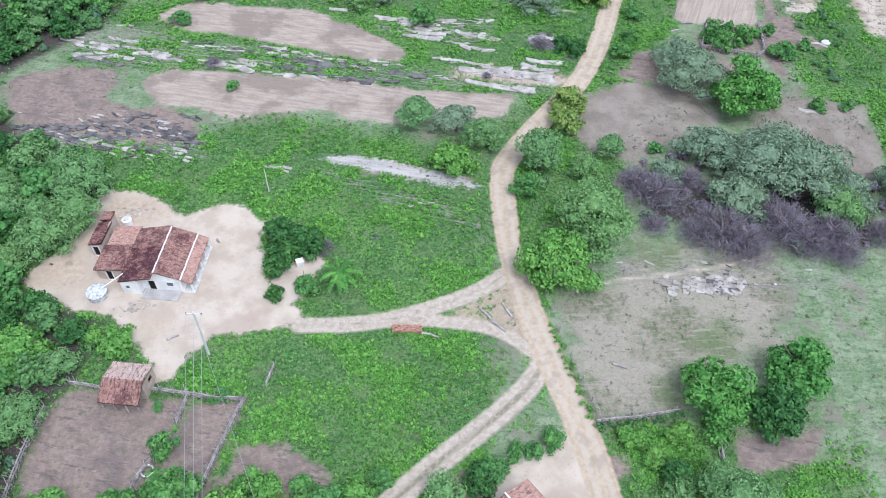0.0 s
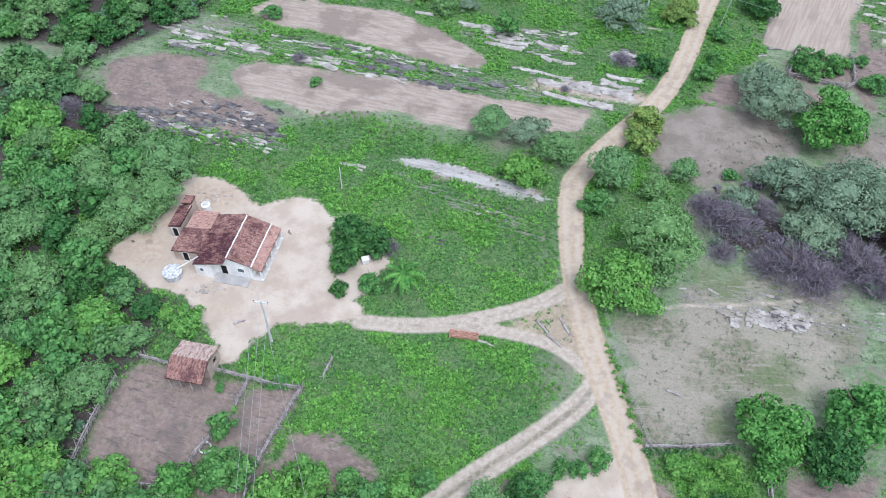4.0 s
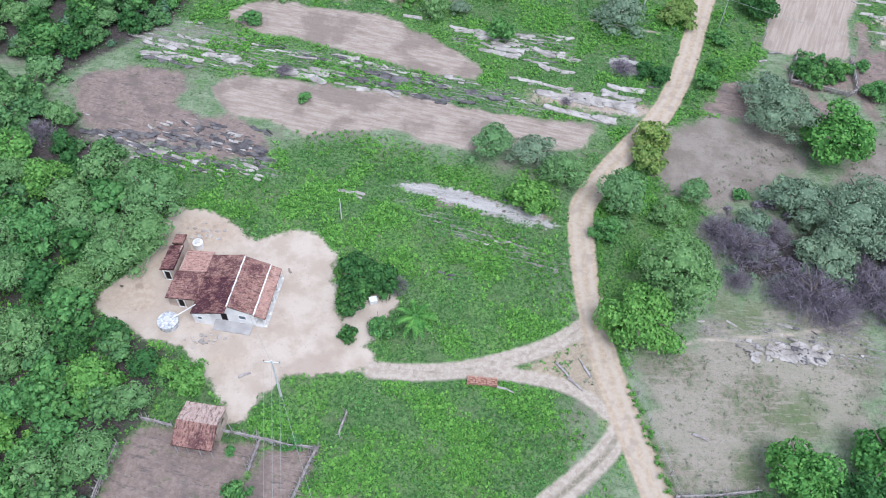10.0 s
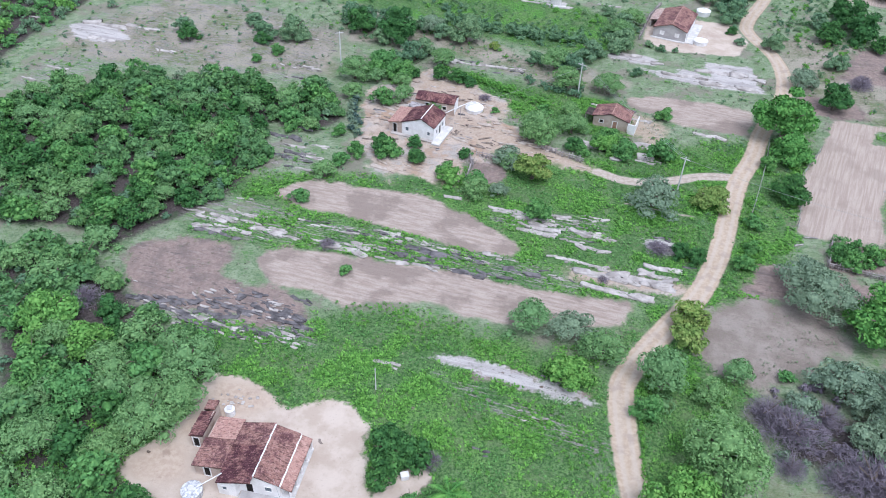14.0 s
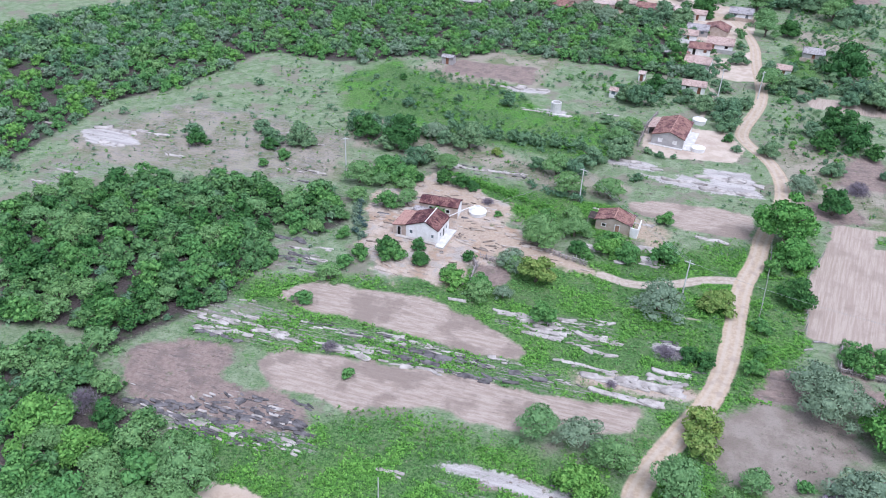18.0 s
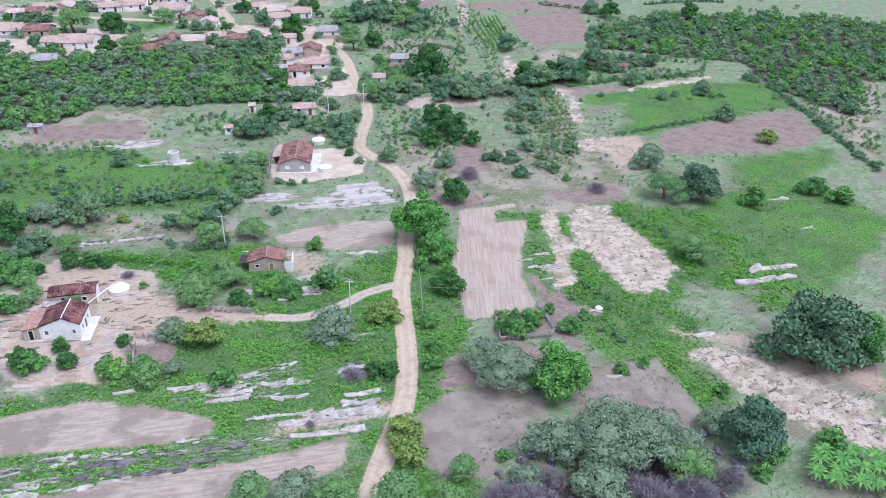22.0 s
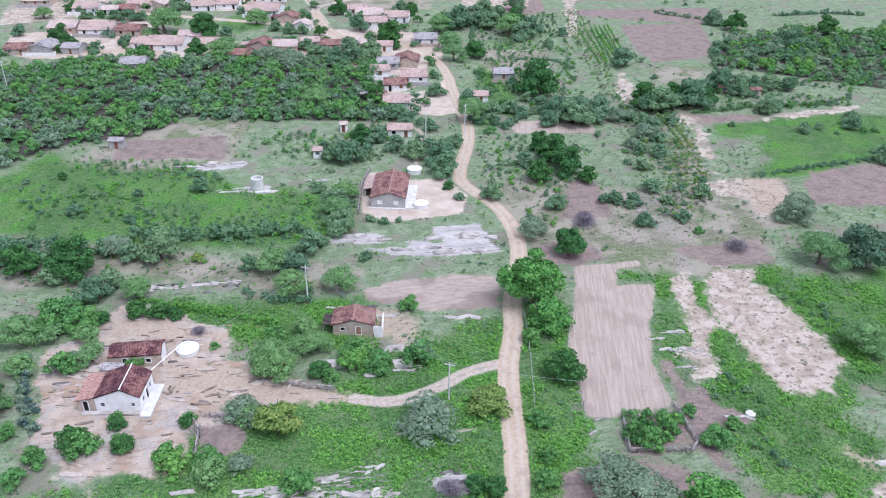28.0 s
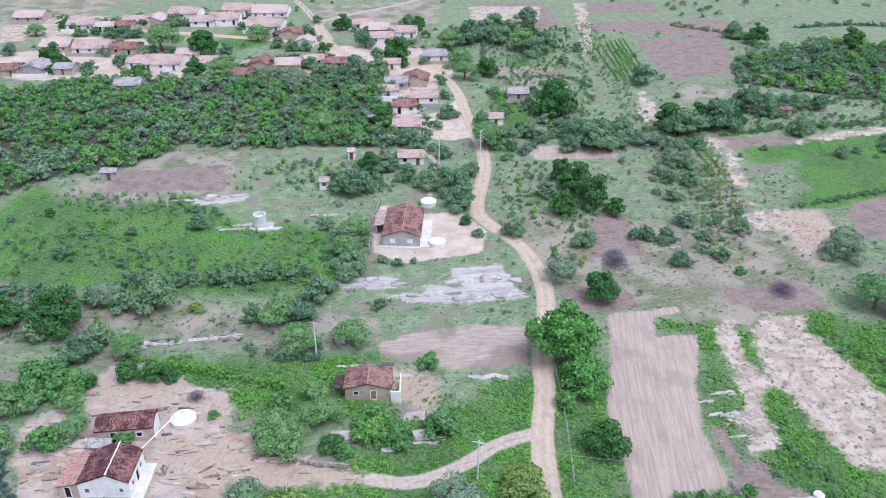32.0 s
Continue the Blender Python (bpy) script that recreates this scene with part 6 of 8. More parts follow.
# ---- buildings ----
def roof_plane(parent, x0, z0, x1, z1, y0, y1, kind, fine=True, name="roof", label=""):
    """One slope of canal tiles, from its upper line to its eave, with the boarding under it."""
    n = int((y1 - y0) / 0.075) if fine else 2
    rows = max(4, int(math.hypot(x1 - x0, z1 - z0) / 0.4)) if fine else 2
    seed = np.random.default_rng(int(abs(x0 * 10 + y1 * 7 + z0)) + 3)
    u, v = np.meshgrid(np.linspace(y0, y1, n + 1), np.linspace(0, 1, rows + 1))
    ripple = np.abs(np.sin(u / 0.24 * math.pi)) * 0.07 if fine else np.zeros_like(u)
    sag = 0.05 * np.sin(v * 5 + u * 0.9) * np.sin(u * 0.55) if fine else 0
    ragged = seed.uniform(-0.06, 0.06, u.shape) * (v > 0.99) * fine
    x = x0 + (x1 - x0) * v + np.sign(x1 - x0) * ragged
    z = z0 + (z1 - z0) * v + ripple + sag + 0.03 + (seed.uniform(-0.02, 0.02, u.shape) if fine else 0)
    top = np.stack([x, u, z], -1).reshape(-1, 3)
    w = n + 1
    i = (np.arange(rows)[:, None] * w + np.arange(n)).ravel()
    f = np.stack([i, i + 1, i + 1 + w, i + w], 1)
    low = [(x0, y0, z0 - 0.1), (x0, y1, z0 - 0.1), (x1, y1, z1 - 0.1), (x1, y0, z1 - 0.1)]
    k = len(top)
    corner = (0, n, rows * w + n, rows * w)
    skirt = [(k, k + 1, k + 2, k + 3)] + [(corner[a], corner[(a + 1) % 4], k + (a + 1) % 4, k + a) for a in range(4)]
    return sub(name, mesh_of(name, np.concatenate([top, low]), np.concatenate([f, skirt]), ROOF[kind]), parent, label)


def wall(parent, pts, thick, material, openings=(), along="x", at=0.0, label=""):
    """An upright wall whose top follows pts (place, height); openings (from, to, sill, head) go through it."""
    cuts = sorted({p[0] for p in pts} | {e for o in openings for e in o[:2]})
    xs, zs = [p[0] for p in pts], [p[1] for p in pts]
    bm = bmesh.new()

    def block(a, b, la, lb, ha, hb):
        if along == "x":
            lo = [(a, at, la), (b, at, lb), (b, at + thick, lb), (a, at + thick, la)]
            hi = [(a, at, ha), (b, at, hb), (b, at + thick, hb), (a, at + thick, ha)]
        else:
            lo = [(at, a, la), (at, b, lb), (at + thick, b, lb), (at + thick, a, la)]
            hi = [(at, a, ha), (at, b, hb), (at + thick, b, hb), (at + thick, a, ha)]
        hexa(bm, lo, hi)

    for a, b in zip(cuts, cuts[1:]):
        ha, hb = np.interp([a, b], xs, zs)
        hole = next((o for o in openings if o[0] <= a + 1e-6 and b <= o[1] + 1e-6), None)
        if hole:
            if hole[2] > 0.02:
                block(a, b, -0.05, -0.05, hole[2], hole[2])
            block(a, b, hole[3], hole[3], ha, hb)
        else:
            block(a, b, -0.05, -0.05, ha, hb)
    return part("wall", bm, material, parent, label)


def leaf_in(parent, name, a, b, lo, hi, along, at, thick, material):
    """A boarded door or shutter in its opening, with a frame around it."""
    bm = bmesh.new()
    n = max(2, int((b - a) / 0.2))
    for k in range(n):
        p, q = a + 0.06 + (b - a - 0.12) * k / n, a + 0.06 + (b - a - 0.12) * (k + 1) / n - 0.012
        if along == "x":
            box(bm, p, at + 0.07, lo + 0.02, q, at + 0.11, hi - 0.06)
        else:
            box(bm, at + 0.07, p, lo + 0.02, at + 0.11, q, hi - 0.06)
    leaf = part(name, bm, material, parent)
    bm = bmesh.new()
    for p, q, z0, z1 in ((a - 0.08, a + 0.05, lo, hi), (b - 0.05, b + 0.08, lo, hi), (a - 0.08, b + 0.08, hi - 0.05, hi + 0.08), (a - 0.08, b + 0.08, lo - 0.06, lo + 0.02)):
        if along == "x":
            box(bm, p, at - 0.03, z0, q, at + thick + 0.03, z1)
        else:
            box(bm, at - 0.03, p, z0, at + thick + 0.03, q, z1)
    part("door_frame" if name == "door" else "window_frame", bm, WHITE, leaf, "white painted surround")


def cap(parent, x, z, y0, y1, material=WHITE, r=0.1):
    bm = bmesh.new()
    n = max(2, int((y1 - y0) / 0.5))
    tube(bm, [(x + 0.02 * math.sin(k * 2.1), y0 + (y1 - y0) * k / n, z + 0.02 * math.sin(k * 1.3)) for k in range(n + 1)], [r * (0.9 + 0.15 * math.sin(k * 3)) for k in range(n + 1)], 6)
    part("ridge_cap", bm, material, parent, "white mortar ridge line" if material == WHITE else "")


def site(x, y, turn):
    return Matrix.Translation((x, y, 0)) @ Matrix.Rotation(radians(turn), 4, "Z")


def farmhouse():
    h = thing("farmhouse", site(-26.35, 44.45, -4) @ Matrix.Diagonal((1, 1, 0.87, 1)), "rambling whitewashed farmhouse with mouldy red clay-tile roofs", "house")
    roof_plane(h, 0, 3.95, 2.98, 2.85, -3.6, 3.6, "red", label="rust-brown mottled clay tiles")
    roof_plane(h, 3.0, 2.7, 4.25, 2.15, -3.6, 3.6, "new", label="fresh orange-red porch tiles")
    roof_plane(h, 0, 3.95, -4.15, 2.65, 0.6, 3.8, "red")
    roof_plane(h, 0, 3.95, -4.15, 2.65, -4.5, 0.58, "dark", label="dark mould-stained maroon tiles")
    roof_plane(h, -4.17, 2.58, -7.9, 2.1, -2.7, 1.2, "red")
    roof_plane(h, -4.17, 2.6, -7.5, 2.16, 1.22, 4.3, "new", label="lighter plain patch of tiles")
    cap(h, 0, 4.02, -3.6, 3.6)
    cap(h, 2.99, 2.88, -3.6, 3.6, r=0.11)
    wall(h, [(-4.0, 2.65), (0, 3.82), (2.9, 2.75)], 0.2, WHITE, [(-1.2, -0.3, 0, 2.0), (1.0, 1.9, 0.95, 1.9)], "x", -3.45, "stained white gable wall")
    wall(h, [(-4.0, 2.65), (0, 3.82), (2.9, 2.75)], 0.2, WHITE, [], "x", 3.3)
    wall(h, [(-3.25, 2.72), (3.3, 2.72)], 0.2, WHITE, [(-2.4, -1.5, 0, 2.0), (0.2, 1.0, 0.95, 1.9), (1.8, 2.6, 0.95, 1.9)], "y", 2.7)
    wall(h, [(-4.2, 2.55), (3.3, 2.55)], 0.2, WHITE, [], "y", -4.1)
    wall(h, [(-4.1, 2.6), (-1.9, 3.2)], 0.2, WHITE, [(-3.6, -3.0, 1.0, 1.8)], "x", -4.3, "white front wall of the projecting room")
    wall(h, [(-4.1, 3.15), (-3.45, 3.15)], 0.2, WHITE, [], "y", -2.1)
    wall(h, [(-7.7, 2.05), (-4.1, 2.5)], 0.2, TANWALL, [(-6.6, -5.8, 0, 1.9)], "x", -2.5)
    wall(h, [(-7.7, 2.05), (-4.1, 2.5)], 0.2, TANWALL, [], "x", 3.95)
    wall(h, [(-2.3, 2.05), (3.95, 2.05)], 0.2, TANWALL, [(0.0, 0.8, 1.0, 1.7)], "y", -7.7)
    leaf_in(h, "door", -1.2, -0.3, 0, 2.0, "x", -3.45, 0.2, DARK)
    leaf_in(h, "window", 1.0, 1.9, 0.95, 1.9, "x", -3.45, 0.2, DOORBLUE)
    leaf_in(h, "window", -3.6, -3.0, 1.0, 1.8, "x", -4.3, 0.2, DOORBLUE)
    leaf_in(h, "door", -2.4, -1.5, 0, 2.0, "y", 2.7, 0.2, DARK)
    for a in (0.2, 1.8):
        leaf_in(h, "window", a, a + 0.8, 0.95, 1.9, "y", 2.7, 0.2, DOORBLUE)
    leaf_in(h, "door", -6.6, -5.8, 0, 1.9, "x", -2.5, 0.2, DARK)
    for k in range(5):
        bm = bmesh.new()
        box(bm, 3.95, -3.5 + k * 1.72, 0, 4.15, -3.3 + k * 1.72, 2.16)
        box(bm, 3.9, -3.55 + k * 1.72, 0, 4.2, -3.25 + k * 1.72, 0.25)
        part("porch_post", bm, WHITE, h, "square white porch post")
    bm = bmesh.new()
    box(bm, 2.9, -3.6, -0.05, 4.3, 3.6, 0.16)
    part("porch_floor", bm, CONCRETE, h)
    bm = bmesh.new()
    box(bm, -1.8, -4.9, -0.05, 2.6, -3.46, 0.1)
    part("terrace", bm, GREYWALL, h, "worn grey cement apron")
    # tall narrow annex behind, with its own roof
    a = thing("outhouse", site(-35.0, 48.4, -4), "small tan outhouse with a patched clay-tile lean-to roof", "outhouse")
    roof_plane(a, 0.85, 2.4, -0.95, 2.0, -2.5, 1.1, "dark")
    roof_plane(a, 0.8, 2.75, -0.6, 2.5, 1.12, 2.5, "red")
    wall(a, [(-0.8, 1.95), (0.75, 2.3)], 0.16, TANWALL, [(-0.6, 0.2, 0, 1.75)], "x", -2.4)
    wall(a, [(-2.2, 1.95), (2.3, 1.95)], 0.16, TANWALL, [], "y", -0.8)
    wall(a, [(-2.2, 2.3), (2.3, 2.55)], 0.16, TANWALL, [], "y", 0.6)
    wall(a, [(-0.6, 2.4), (0.6, 2.6)], 0.16, WHITE, [], "x", 2.3)
    leaf_in(a, "door", -0.6, 0.2, 0, 1.75, "x", -2.4, 0.16, DARK)


def barn():
    b = thing("barn", site(-26.2, 27.0, 86.0), "small corral barn with a rough red clay-tile roof on posts", "barn")
    roof_plane(b, 0, 3.1, -2.4, 2.15, -2.15, 2.15, "red", label="uneven patched tiles")
    roof_plane(b, 0, 3.1, 2.45, 2.3, -2.15, 2.15, "pink")
    ends = [(-0.4, 2.9), (0, 3.0), (2.3, 2.3)]
    wall(b, ends, 0.16, TANWALL, [(0.9, 1.7, 0.9, 1.8)], "x", -2.0, "pale clay end wall with a window hole")
    wall(b, ends, 0.16, TANWALL, [], "x", 1.84)
    wall(b, [(-1.84, 2.25), (1.84, 2.25)], 0.16, TANWALL, [], "y", 2.15)
    wall(b, [(-1.84, 2.85), (1.84, 2.85)], 0.16, TANWALL, [(-0.5, 0.5, 0, 2.0)], "y", -0.4)
    for k in range(4):
        bm = bmesh.new()
        tube(bm, [(-2.25, -1.9 + 1.27 * k, -0.05), (-2.23, -1.92 + 1.27 * k, 2.2)], (0.09, 0.07), 6)
        part("post", bm, WOOD, b)
    bm = bmesh.new()
    tube(bm, [(-2.24, -2.15, 2.16), (-2.24, 2.15, 2.14)], (0.07, 0.06), 6)
    part("beam", bm, WOOD, b)


def white_house():
    h = thing("white_house", site(-19.15, 121.25, -14.5), "white limewashed gabled house with dark red tile roof", "house")
    roof_plane(h, 0, 4.2, 2.7, 2.8, -3.0, 3.0, "dark")
    roof_plane(h, 0, 4.2, -4.0, 2.65, -3.0, 3.0, "dark")
    roof_plane(h, -4.02, 2.56, -6.8, 2.05, -2.9, 3.1, "new", label="plain brick-red lean-to tiles")
    cap(h, 0, 4.28, -3.0, 3.0)
    ends = [(-3.9, 2.6), (0, 4.06), (2.6, 2.75)]
    wall(h, ends, 0.2, WHITE, [(-3.2, -2.5, 0.95, 1.8), (1.2, 1.8, 1.0, 1.8)], "x", -2.85)
    wall(h, ends, 0.2, WHITE, [], "x", 2.65)
    wall(h, [(-2.65, 2.75), (2.65, 2.75)], 0.2, WHITE, [(-1.9, -1.1, 0.95, 1.9), (-0.3, 0.6, 0, 2.0), (1.2, 2.0, 0.95, 1.9)], "y", 2.4)
    wall(h, [(-2.65, 2.6), (2.65, 2.6)], 0.2, WHITE, [], "y", -3.9)
    wall(h, [(-6.6, 2.0), (-3.9, 2.45)], 0.18, TANWALL, [(-5.8, -5.0, 0, 1.9)], "x", -2.7)
    wall(h, [(-6.6, 2.0), (-3.9, 2.45)], 0.18, TANWALL, [], "x", 2.8)
    wall(h, [(-2.5, 2.0), (2.8, 2.0)], 0.18, TANWALL, [], "y", -6.6)
    leaf_in(h, "window", -3.2, -2.5, 0.95, 1.8, "x", -2.85, 0.2, DOORBLUE)
    leaf_in(h, "window", 1.2, 1.8, 1.0, 1.8, "x", -2.85, 0.2, DOORBLUE)
    leaf_in(h, "window", -1.9, -1.1, 0.95, 1.9, "y", 2.4, 0.2, DOORBLUE)
    leaf_in(h, "door", -0.3, 0.6, 0, 2.0, "y", 2.4, 0.2, DARK)
    leaf_in(h, "window", 1.2, 2.0, 0.95, 1.9, "y", 2.4, 0.2, DOORBLUE)
    leaf_in(h, "door", -5.8, -5.0, 0, 1.9, "x", -2.7, 0.18, DARK)
    bm = bmesh.new()
    box(bm, 2.62, -4.2, -0.05, 4.2, 2.9, 0.35)
    part("platform", bm, CONCRETE, h, "raised white cement platform along the wall")
    bm = bmesh.new()
    box(bm, -6.0, -3.6, -0.05, 2.6, -2.87, 0.2)
    part("step", bm, ROCK, h, "grey stone step along the front wall")
    r = thing("rear_house", site(-18.4, 130.3, -8), "long low kitchen building with a dark mouldy tile roof", "house")
    for s in (1, -1):
        q = roof_plane(r, 0, 3.1, s * 1.9, 2.4, -4.0, 4.0, "dark")
        q.matrix_local = Matrix.Rotation(radians(-90), 4, "Z")
    wall(r, [(-3.9, 2.35), (3.9, 2.35)], 0.18, TANWALL, [(-2.0, -1.1, 0, 1.95), (1.5, 2.3, 0.9, 1.7)], "x", -1.75)
    wall(r, [(-3.9, 2.35), (3.9, 2.35)], 0.18, TANWALL, [], "x", 1.57)
    wall(r, [(-1.57, 2.3), (0, 3.0), (1.57, 2.3)], 0.18, WHITE, [], "y", 3.72, "white end wall")
    wall(r, [(-1.57, 2.3), (0, 3.0), (1.57, 2.3)], 0.18, TANWALL, [], "y", -3.9)
    leaf_in(r, "door", -2.0, -1.1, 0, 1.95, "x", -1.75, 0.18, DARK)
    leaf_in(r, "window", 1.5, 2.3, 0.9, 1.7, "x", -1.75, 0.18, DARK)
    s = thing("lean_to_shed", site(-21.8, 127.0, -10), "low shed with grey sheet roof between the buildings", "shed")
    roof_plane(s, -1.6, 2.2, 1.6, 1.9, -1.0, 1.0, "grey")
    for x in (-1.5, 1.45):
        for y in (-0.9, 0.9):
            bm = bmesh.new()
            tube(bm, [(x, y, -0.05), (x, y, 1.95)], (0.06, 0.05), 6)
            part("post", bm, WOOD, s)


def small_house():
    h = thing("small_house", site(16.2, 130.9, -15) @ Matrix.Diagonal((1, 1, 0.84, 1)), "small clay-walled house with a faded red tile roof", "house")
    roof_plane(h, 0, 3.7, 3.6, 2.5, -2.4, 2.3, "red")
    roof_plane(h, 0, 3.7, -3.7, 2.45, -2.4, 2.3, "red")
    cap(h, 0, 3.77, -2.4, 2.3, ROOF["new"], 0.1)
    ends = [(-3.4, 2.45), (0, 3.57), (3.3, 2.5)]
    wall(h, ends, 0.18, TANWALL, [(-2.2, -1.4, 1.0, 1.8), (0.4, 1.3, 0, 2.0)], "x", -2.2, "bare clay-rendered gable wall")
    wall(h, ends, 0.18, BRICKWALL, [], "x", 2.0)
    wall(h, [(-2.02, 2.4), (2.0, 2.4)], 0.18, TANWALL, [], "y", -3.4)
    wall(h, [(-2.02, 2.45), (2.0, 2.45)], 0.18, WHITE, [(-0.5, 0.4, 0, 2.0)], "y", 3.15)
    leaf_in(h, "window", -2.2, -1.4, 1.0, 1.8, "x", -2.2, 0.18, DARK)
    leaf_in(h, "door", 0.4, 1.3, 0, 2.0, "x", -2.2, 0.18, BRICKWALL)
    leaf_in(h, "door", -0.5, 0.4, 0, 2.0, "y", 3.15, 0.18, DARK)
    bm = bmesh.new()
    box(bm, 3.5, -2.9, -0.05, 4.9, -2.72, 2.5)
    box(bm, 4.72, -2.72, -0.05, 4.9, 1.6, 2.3)
    part("porch_wall", bm, WHITE, h, "bright white side wall")
    bm = bmesh.new()
    box(bm, -5.2, -1.6, 1.95, -3.45, 1.4, 2.03)
    part("canopy", bm, DARKWOOD, h, "dark shelter roof")
    for y in (-1.5, 1.3):
        bm = bmesh.new()
        tube(bm, [(-5.1, y, -0.05), (-5.1, y, 1.97)], (0.06, 0.06), 6)
        part("post", bm, WOOD, h)


def grey_house():
    h = thing("grey_house", site(33.0, 178.2, -18) @ Matrix.Diagonal((1, 1, 0.88, 1)), "grey rendered house with red tile gable roof", "house")
    roof_plane(h, 0, 4.35, 3.8, 2.9, -6.1, 6.3, "red")
    roof_plane(h, 0, 4.35, -4.2, 2.8, -6.1, 6.3, "red")
    roof_plane(h, -4.25, 2.65, -6.2, 2.2, -1.0, 6.0, "pink", label="pinkish side lean-to")
    cap(h, 0, 4.42, -6.1, 6.3, ROOF["new"], 0.1)
    ends = [(-4.0, 2.75), (0, 4.22), (3.6, 2.85)]
    holes = [(-2.4, -1.5, 1.0, 1.95), (1.1, 2.0, 1.0, 1.95)]
    wall(h, ends, 0.2, GREYWALL, holes, "x", -5.8, "smooth grey gable wall")
    wall(h, ends, 0.2, GREYWALL, [], "x", 5.8)
    wall(h, [(-5.6, 2.8), (5.8, 2.8)], 0.2, WHITE, [(-4.2, -3.3, 0, 2.05), (-1.0, 0.0, 1.0, 1.95), (2.0, 3.0, 1.0, 1.95)], "y", 3.4)
    wall(h, [(-5.6, 2.7), (5.8, 2.7)], 0.2, GREYWALL, [], "y", -4.0)
    wall(h, [(-0.8, 2.15), (5.8, 2.15)], 0.18, GREYWALL, [], "y", -5.9)
    for a, b, lo, hi in holes:
        leaf_in(h, "window", a, b, lo, hi, "x", -5.8, 0.2, WHITE)
    leaf_in(h, "door", -4.2, -3.3, 0, 2.05, "y", 3.4, 0.2, DARK)
    leaf_in(h, "window", -1.0, 0.0, 1.0, 1.95, "y", 3.4, 0.2, DARK)
    leaf_in(h, "window", 2.0, 3.0, 1.0, 1.95, "y", 3.4, 0.2, DARK)
    bm = bmesh.new()
    box(bm, 3.62, -6.0, -0.05, 5.6, 6.0, 0.2)
    box(bm, -4.4, -6.5, -0.05, 3.6, -5.82, 0.15)
    part("pavement", bm, CONCRETE, h, "pale cement walkway round the house")


HOUSED = []


def plain_house(x, y, width, kind, turn, deep=0.0, name="village_house", group="village houses"):
    """A plain gabled house of the far village: long side to the street."""
    words = {"r": "low village house with a red clay-tile roof", "w": "whitewashed village house with a faded tile roof", "g": "grey unpainted house with a weathered roof"}[kind]
    h = thing(name, site(x, y, turn), words, "house", group)
    d, w = (deep or 0.8 * width + 1.5) / 2, width / 2
    if name == "village_house":
        HOUSED.append((x, y, width))
    k = int(abs(x * 7 + y * 3)) % 4
    roof = {"r": ("pink", "faded", "pink", "red"), "w": ("faded", "pink", "red", "grey"), "g": ("grey", "red", "grey", "dark")}[kind][k]
    coat = {"r": (WHITE, TANWALL, WHITE, TANWALL), "w": (WHITE,) * 4, "g": (GREYWALL, TANWALL, GREYWALL, GREYWALL)}[kind][k]
    top, eave = 2.3 + 0.3 * d, 2.15
    for s in (1, -1):
        q = roof_plane(h, 0, top, s * (d + 0.3), eave - 0.08, -w - 0.25, w + 0.25, roof, False)
        q.matrix_local = Matrix.Rotation(radians(-90), 4, "Z")
    if k % 2 and name == "village_house":
        # a lower kitchen wing at the back
        q = roof_plane(h, d + 0.32, eave - 0.12, d + 3.2, eave - 0.55, -w * 0.6, w * 0.5, ("red", "grey", "dark", "pink")[(k + int(width)) % 4], False, label="low kitchen wing roof")
        q.matrix_local = Matrix.Rotation(radians(90), 4, "Z")
        wall(h, [(-w * 0.5, 1.5), (w * 0.6, 1.5)], 0.18, TANWALL, [], "x", d + 2.8)
    n = max(1, int(width / 3.2))
    holes = []
    for i in range(n):
        a = -w + (i + 0.5) * width / n
        holes.append((a - 0.45, a + 0.45, 0.0, 1.95) if i % 2 == k % 2 else (a - 0.5, a + 0.5, 0.95, 1.85))
    wall(h, [(-w, eave), (w, eave)], 0.2, coat, holes, "x", -d)
    wall(h, [(-w, eave), (w, eave)], 0.2, coat, [], "x", d - 0.2)
    for at in (-w, w - 0.2):
        wall(h, [(-d + 0.2, eave), (0, top - 0.1), (d - 0.2, eave)], 0.2, coat, [], "y", at)
    for a, b, lo, hi in holes:
        bm = bmesh.new()
        box(bm, a, -d + 0.08, lo, b, -d + 0.14, hi)
        part("door" if lo == 0 else "window", bm, (DARK, DOORBLUE, IRON)[int(a * 10) % 3], h)


farmhouse()
barn()
white_house()
small_house()
grey_house()
h0 = thing("tiled_house", site(13.1, 15.3, -140), "red-roofed house with white ridge lines beside the road", "house")
roof_plane(h0, 0, 4.2, -3.0, 3.0, 0, 8.4, "new", label="plain pinkish-red clay tiles")
roof_plane(h0, 0, 4.2, 3.2, 3.1, 0, 8.4, "red")
roof_plane(h0, 3.22, 3.05, 7.0, 2.3, 0.1, 7.0, "pink", label="older mottled tiles of the rear lean-to")
for y0, y1 in ((-0.05, 4.1), (4.3, 8.4)):
    cap(h0, 0, 4.27, y0, y1)
for x1, z1 in ((-3.0, 3.08), (3.0, 3.2)):
    bm = bmesh.new()
    tube(bm, [(0, 4.2, 4.3), (x1 * 0.5, 5.4, (4.3 + z1) / 2 + 0.04), (x1, 6.6, z1 + 0.06)], (0.1, 0.1, 0.09), 6)
    part("ridge_cap", bm, WHITE, h0, "white mortar line across the tiles")
bm = bmesh.new()
tube(bm, [(3.4, 0.2, 3.1), (3.9, 1.6, 3.0)], (0.08, 0.07), 6)
part("ridge_cap", bm, WHITE, h0, "short white mortar line")
for at in (0.2, 8.1):
    wall(h0, [(-2.8, 2.95), (0, 4.05), (3.0, 3.0)], 0.2, WHITE, [(-0.5, 0.4, 0, 2.05)] if at < 1 else [], "x", at)
